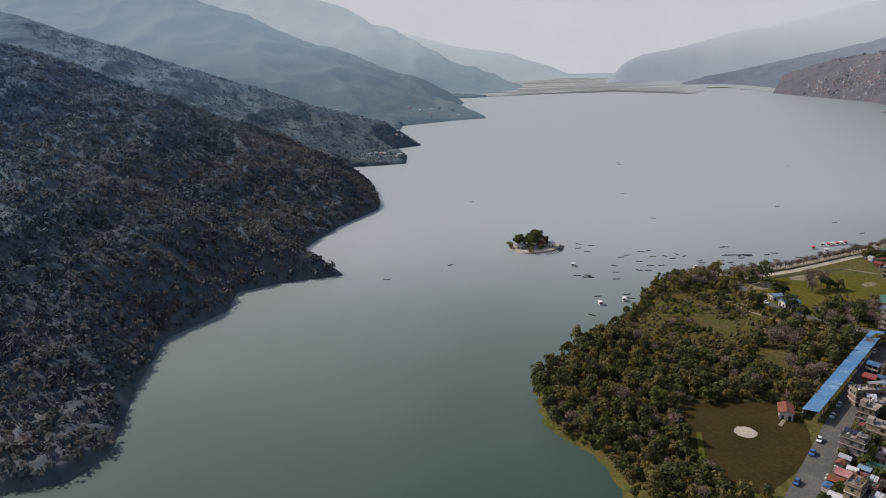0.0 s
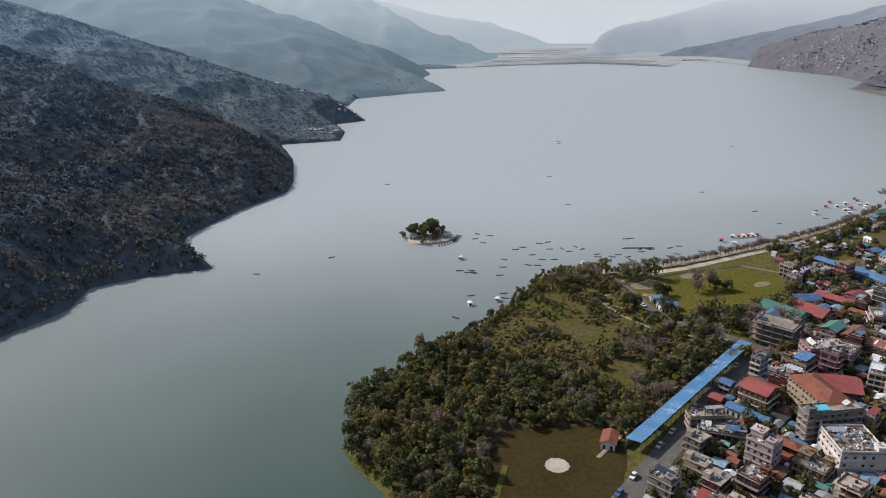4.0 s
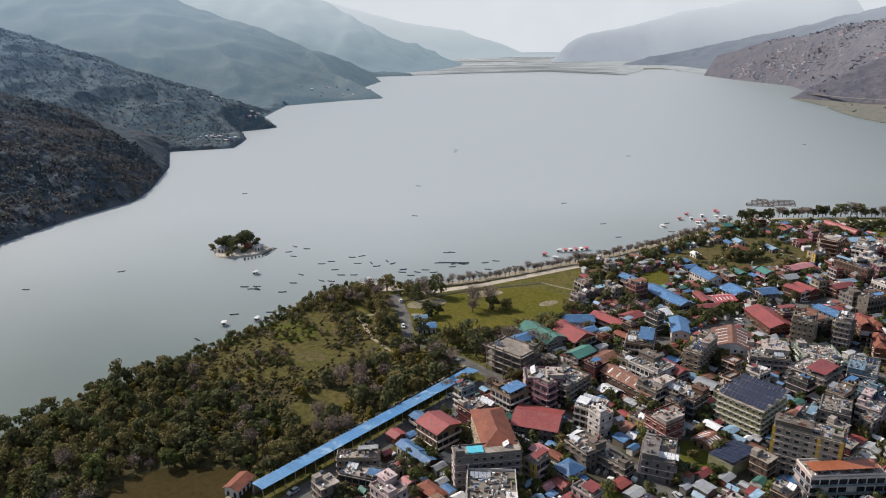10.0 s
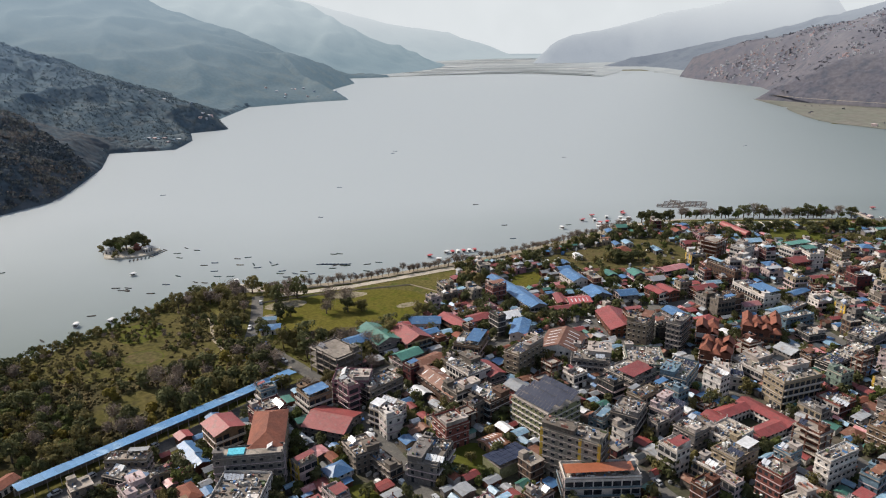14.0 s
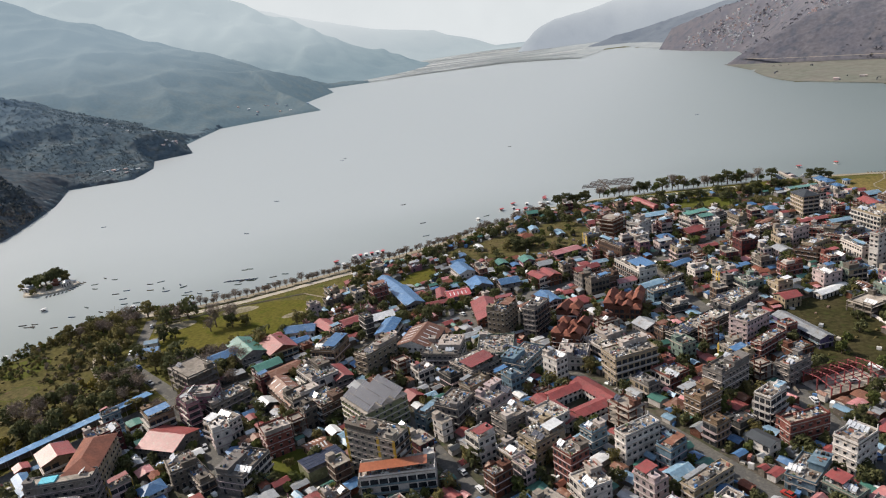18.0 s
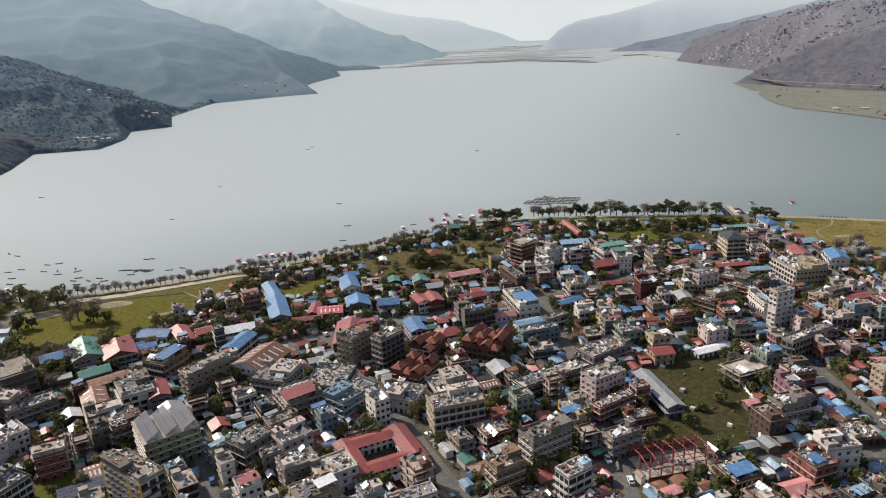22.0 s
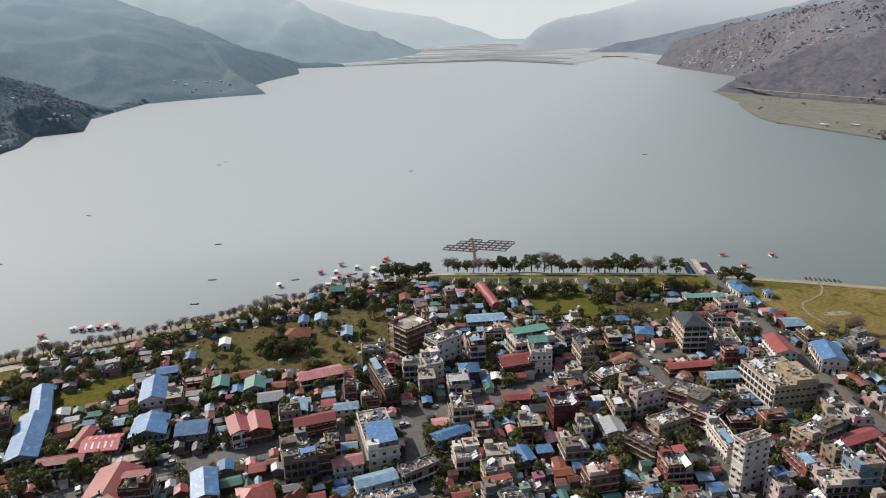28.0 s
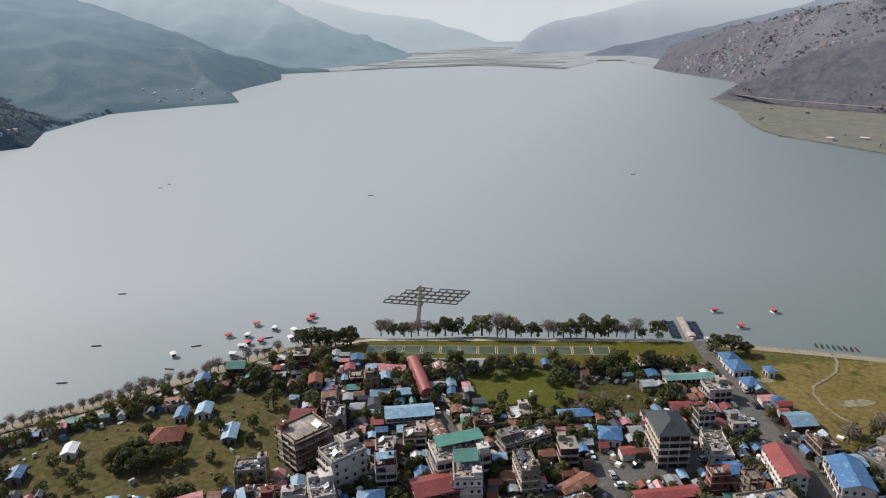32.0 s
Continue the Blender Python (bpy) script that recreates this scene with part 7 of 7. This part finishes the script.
for _x, _y in ((-262, 440), (-258, 452), (-268, 450), (-252, 436)):
    boat(_x, _y, _r.uniform(0, 90), None)

# swimming pool beside the courtyard house, and panels on the slope below the panelled building
pool = thing("swimming_pool", 108.5, 460, LAND, -20, "small turquoise swimming pool in a paved yard", "pool")
part("rim", Shape().box(-2.6, -4.4, 0, 2.6, 4.4, 0.35), pave_mat, pool)
part("water", Shape().box(-2.1, -3.9, 0.3, 2.1, 3.9, 0.42), pool_mat, pool)
array = thing("solar_array", 47, 386, LAND, -15, "dark blue solar panels tilted on a low roof", "solar array")
part("shed_wall", Shape().box(-4.5, -7, -0.2, 4.5, 7, 4.2), WALLS["lime"], array)
for _i in range(4):
    for _j in range(7):
        _px, _py = -4.6 + 2.3 * _i, -7 + 2 * _j
        _v = [(_px, _py, 4.4 + 0.3 * _i), (_px + 2.2, _py, 4.7 + 0.3 * _i), (_px + 2.2, _py + 1.9, 4.7 + 0.3 * _i), (_px, _py + 1.9, 4.4 + 0.3 * _i)]
        part("solar_panel", Shape().add(_v + [(a, b, c - 0.08) for a, b, c in _v], [(0, 1, 2, 3), (7, 6, 5, 4), (0, 4, 5, 1), (1, 5, 6, 2), (2, 6, 7, 3), (3, 7, 4, 0)]), solar_mat, array)
part("roof_slab", Shape().box(-4.7, -7.1, 4.2, 4.7, 7.1, 4.32), deck, array)

# parked cars behind the jetty road, and a domed blue tent on the dry ground
dome_tent = thing("tent", 118, 780, LAND, 0, "round blue tent on the dry festival ground", "tent")
part("canvas", Shape().cyl(0, 0, 0, 1.6, 4.2, 14, 3.8).cyl(0, 0, 1.6, 3.0, 3.8, 14, 0.5), ROOFS["blue"], dome_tent)
part("skirt", Shape().cyl(0, 0, -0.05, 0.5, 4.3, 14, 4.28), WALLS["white"], dome_tent)

# ---- round the walled field in the town ----
red_steel = mat("red_oxide_steel", (0.28, 0.06, 0.06), (0.20, 0.05, 0.05), 0.7, 0.3, 1.5, 0.2, 0.1)
steel = thing("steel_frame", 171.5, 520.5, LAND, -33, "unfinished hall of red-painted steel frames with bare rafters", "building")
part("slab", Shape().box(-7, -12, -0.2, 7, 12, 0.35), deck, steel)
for _k in range(7):
    _y = -11.4 + 3.8 * _k
    for _x in (-6.4, 0.0, 6.4):
        part("column", Shape().box(_x - 0.18, _y - 0.18, 0.35, _x + 0.18, _y + 0.18, 4.6 if _x else 5.6), red_steel, steel)
    part("rafter", Shape().beam((-6.8, _y, 4.5), (0, _y, 5.7), 0.22, 4).beam((0, _y, 5.7), (6.8, _y, 4.5), 0.22, 4), red_steel, steel)
for _k in range(9):
    _x = -6.8 + 1.7 * _k
    part("purlin", Shape().beam((_x, -11.8, 4.75 + 1.15 * (1 - abs(_x) / 6.8)), (_x, 11.8, 4.75 + 1.15 * (1 - abs(_x) / 6.8)), 0.12, 4), red_steel, steel)
part("brick_wall", Shape().box(-6.9, -11.9, 0.35, -6.7, 11.9, 2.6).box(6.7, -11.9, 0.35, 6.9, 4, 2.0), WALLS["brick"], steel)
PLACED.append((171.5, 520.5, 14, 24, -33))
for _line, _lab in (([(139, 600), (150, 612)], "white"), ([(150, 612), (165, 586), (178, 573), (188, 549)], "white"), ([(188, 549), (178, 531)], "grey"), ([(153, 541), (156, 513), (161, 506)], "grey"), ([(127, 572), (133, 590), (139, 600)], "grey")):
    _s = Shape()
    for (_ax, _ay), (_bx, _by) in zip(_line, _line[1:]):
        _s.beam((_ax, _ay, LAND + 0.5), (_bx, _by, LAND + 0.5), 0.75, 4)
    tagged(part("wall_field", _s, WALLS["white" if _lab == "white" else "concrete"]), f"{_lab} rendered wall round the overgrown field", "wall", kind="structure")

# ---- cars on the streets ----
CAR = [mat("car_" + k, c, None, 0.3, bump=0.0, spec=0.5) for k, c in (("white", (0.65, 0.65, 0.65)), ("silver", (0.4, 0.41, 0.42)), ("black", (0.03, 0.03, 0.03)), ("red", (0.35, 0.04, 0.03)), ("blue", (0.05, 0.12, 0.3)), ("yellow", (0.5, 0.35, 0.04)))]
_s = Shape()
_v = [(x, y, z) for y in (-0.82, 0.82) for x, z in ((-2.0, 0.35), (2.0, 0.35), (2.05, 0.75), (1.1, 0.95), (-1.9, 0.98), (-2.05, 0.7))]
_s.add(_v, [(5, 4, 3, 2, 1, 0), (6, 7, 8, 9, 10, 11)] + [(i, (i + 1) % 6, (i + 1) % 6 + 6, i + 6) for i in range(6)])
_s.box(-1.3, -0.66, 1.38, 0.3, 0.66, 1.45)
_bodies = [_s.mesh("body", m) for m in CAR]
_s = Shape()
_v = [(x, y, z) for y in (-0.74, 0.74) for x, z in ((-1.75, 0.95), (0.95, 0.95), (0.35, 1.4), (-1.35, 1.4))]
_cabin = _s.add(_v, [(3, 2, 1, 0), (4, 5, 6, 7)] + [(i, (i + 1) % 4, (i + 1) % 4 + 4, i + 4) for i in range(4)]).mesh("cabin", glass_mat)
_wheel = Shape().beam((0, -0.1, 0), (0, 0.1, 0), 0.32, 10).mesh("wheel", tank_black)
_tones = ("white", "silver", "black", "red", "blue", "yellow")
_r = random.Random(55)


def car(x, y, z, rot, k, where, group):
    ob = thing("car", x, y, z, rot, f"small {_tones[k]} car {where}", "car", group)
    part("body", _bodies[k], None, ob)
    part("cabin", _cabin, None, ob)
    for wx in (-1.25, 1.3):
        for wy in (-0.75, 0.75):
            part("wheel", _wheel, None, ob).location = (wx, wy, 0.32)


tagged(part("pavement", patch(ccw([(84.5, 762), (97, 776.5), (104, 768), (91.5, 753.5)]), LAND + 0.1), dust), "dusty car park beside the jetty road", "car park", kind="structure")
for _k in range(6):
    for _row in (0, 1):
        _q = 1.2 + 2.6 * _k
        _cx, _cy = 87.5 + 0.66 * _q + 5.0 * _row, 761.5 + 0.75 * _q - 5.2 * _row
        if clear(_cx, _cy, 4.2, 2.0, 131, 0.1):
            car(_cx, _cy, LAND + 0.1, 131 + 90 + _r.uniform(-4, 4), _r.choice((0, 0, 1, 2, 3, 0)), "in the dusty car park", "cars in the car park")
            PLACED.append((_cx, _cy, 4.2, 2.0, 41))
for _line, _wide in STREETS:
    for _x, _y, _a in along(_line, 11):
        if _r.random() < 0.45:
            _sd = _r.choice((-1, 1)) * (_wide / 2 - 1.3)
            _cx, _cy = _x - math.sin(radians(_a)) * _sd, _y + math.cos(radians(_a)) * _sd
            _k = _r.choice((0, 0, 0, 1, 1, 2, 2, 3, 4, 1))
            car(_cx, _cy, LAND + 0.22, _a + (180 if _sd > 0 else 0) + _r.uniform(-3, 3), _k, "standing on a town street", "cars on the streets")

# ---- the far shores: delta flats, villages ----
# flats and bars in pale grey-blue: the haze above them is in the colour
delta_mat = mat("delta_flats_hazed", (0.30, 0.325, 0.33), (0.275, 0.30, 0.305), 1.0, 0.006, 0.03, 0.08, 0.0, stain=(0.34, 0.36, 0.365))
tagged(part("delta", patch(rounded([(-900, 2310), (-838, 2045), (-1000, 2052), (-1115, 2045), (-1215, 1932), (-1275, 1835), (-1336, 1690), (-1410, 1580), (-1500, 1700), (-1700, 2300), (-2900, 4400), (-1300, 4600), (-1100, 2650)], _r, 3), WATER + 0.55), delta_mat), "silty river delta at the head of the lake, toned pale by haze", "flats", kind="structure")
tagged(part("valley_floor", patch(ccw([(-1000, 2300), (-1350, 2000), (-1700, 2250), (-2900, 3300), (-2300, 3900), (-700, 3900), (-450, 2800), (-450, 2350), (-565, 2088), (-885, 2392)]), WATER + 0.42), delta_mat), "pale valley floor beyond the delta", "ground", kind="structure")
bar_mat = mat("delta_grass_hazed", (0.215, 0.24, 0.243), (0.195, 0.218, 0.222), 1.0, 0.01, 0.05, 0.1, 0.0)
# bright sheen of the channel water painted as a pale base colour
chan_mat = mat("channel_sheen", (0.52, 0.52, 0.515), (0.46, 0.465, 0.465), 0.6, 0.01, 0.05, 0.06, 0.0)
for _k in range(46):
    _t, _u = _r.uniform(0, 1), _r.uniform(-1, 1)
    _cx, _cy = -1090 - 560 * _t + _u * (150 + 90 * _t), 2010 + 830 * _t + _u * (230 + 80 * _t)
    _bar = _k % 5 < 3
    tagged(part("sandbar" if _bar else "river", patch(rounded(ellipse(_cx, _cy, _r.uniform(60, 190), _r.uniform(5, 13), _r.uniform(28, 56), 14), _r, 1), WATER + 0.7 + 0.02 * _k), bar_mat if _bar else chan_mat),
           "dry sandbar in the delta" if _bar else "shallow pale river channel", "river", kind="structure")
for _k, (_line, _w) in enumerate((([(-835, 2052), (-920, 2062), (-1010, 2066), (-1100, 2066)], 16), ([(-1118, 2056), (-1200, 1966), (-1262, 1868), (-1318, 1760)], 14), ([(-900, 2110), (-1010, 2105), (-1120, 2110), (-1230, 1990)], 18),
                           ([(-1330, 1745), (-1352, 1690), (-1400, 1610)], 10), ([(-960, 2230), (-1100, 2190), (-1260, 2120), (-1420, 1980)], 20))):
    tagged(part("reed_bank", ribbon(_line, _w, WATER + 1.75 + 0.02 * _k), bar_mat), "dark reed bank at the edge of the delta", "bank", kind="structure")
flat_mat = mat("far_fields", (0.165, 0.155, 0.13), (0.14, 0.145, 0.115), 1.0, 0.02, 0.08, 0.2, 0.2)
tagged(part("far_field", patch(rounded([(-215, 1560), (-165, 1465), (-105, 1382), (-54, 1364), (30, 1330), (200, 1250), (330, 1300), (250, 1560), (0, 1640), (-150, 1640)], _r, 2), WATER + 0.55), flat_mat), "dry fields on the far shore", "field", kind="structure")

tagged(part("far_field", patch(ccw([(-300, 1664), (-212, 1552), (-90, 1560), (70, 1600), (70, 1640), (-190, 1668)]), WATER + 0.5), flat_mat), "dry fields at the foot of the cape", "field", kind="structure")


def village(name, boxes, count, size, walls, seed, keys, label):
    r = random.Random(seed)
    for tone, m in walls:
        s = Shape()
        for _ in range(count):
            x0, y0, x1, y1 = r.choice(boxes)
            x, y = r.uniform(x0, x1), r.uniform(y0, y1)
            xa, ya = np.array([x]), np.array([y])
            d = shore_distance(xa, ya)
            if d[0] < 6:
                continue
            h = max([0.5] + [float(hill_height(xa, ya, k, d)[0]) for k in keys])
            w, e, k = size * r.uniform(0.6, 1.3), size * r.uniform(0.6, 1.1), r.choice((1.6, 2, 2.6, 3.4))
            z = WATER + h
            s.box(x - w / 2, y - e / 2, z - 4, x + w / 2, y + e / 2, z + k)
            s.box(x - w / 2 - 0.5, y - e / 2 - 0.5, z + k, x + w / 2 + 0.5, y + e / 2 + 0.5, z + k + 0.5)
        tagged(part(name, s, m), label, "houses", kind="stuff")


cape_road = tagged(part("road", ribbon([(-270, 1668), (-200, 1640), (-120, 1628), (-40, 1622), (60, 1612)], 5, WATER + 9), path_mat), "pale road along the foot of the cape", "road", kind="structure")
_pale = mat("far_walls_pale", (0.62, 0.62, 0.64), (0.50, 0.50, 0.53), 0.9, 0.02, 0.2, 0.2, 0.0, island=0.25)
_warm = mat("far_walls_warm", (0.58, 0.42, 0.40), (0.50, 0.42, 0.41), 0.9, 0.02, 0.2, 0.2, 0.0, island=0.25)
_cool = mat("far_roofs_blue", (0.26, 0.34, 0.42), (0.30, 0.33, 0.37), 0.9, 0.02, 0.2, 0.2, 0.0, island=0.25)
village("far_houses", [(-540, 1990, -380, 2080), (-470, 1955, -330, 2060), (-420, 2000, -250, 2180), (-330, 1960, -60, 2150), (-200, 1750, 60, 1900), (-350, 2080, -100, 2280), (-100, 2050, 250, 2300), (-560, 2060, -420, 2120)], 190, 3.6, (("pale", _pale), ("pink", _warm), ("grey", _pale)), 5, ("right", "right_cape"), "scattered village houses on the far hillside")
village("far_houses", [(-40, 1370, 120, 1430), (-10, 1380, 180, 1480)], 16, 7, (("warm", _warm), ("pale", _pale)), 6, (), "houses on the far shore")
village("far_houses", [(-800, 740, -670, 830), (-720, 640, -655, 700), (-1060, 1060, -945, 1210), (-1000, 950, -860, 1010), (-900, 720, -780, 800), (-720, 650, -660, 690)], 14, 4.0, (("pale", _pale), ("blue", _cool), ("warm", _warm)), 7, ("second", "third"), "scattered houses at the foot of the wooded hills")

# ---- from plan units to metres ----
for _ob in scene.objects:
    if _ob.parent is None and _ob.type in ("MESH", "EMPTY"):
        _ob.location = _ob.location * UNIT
        _ob.scale = _ob.scale * UNIT
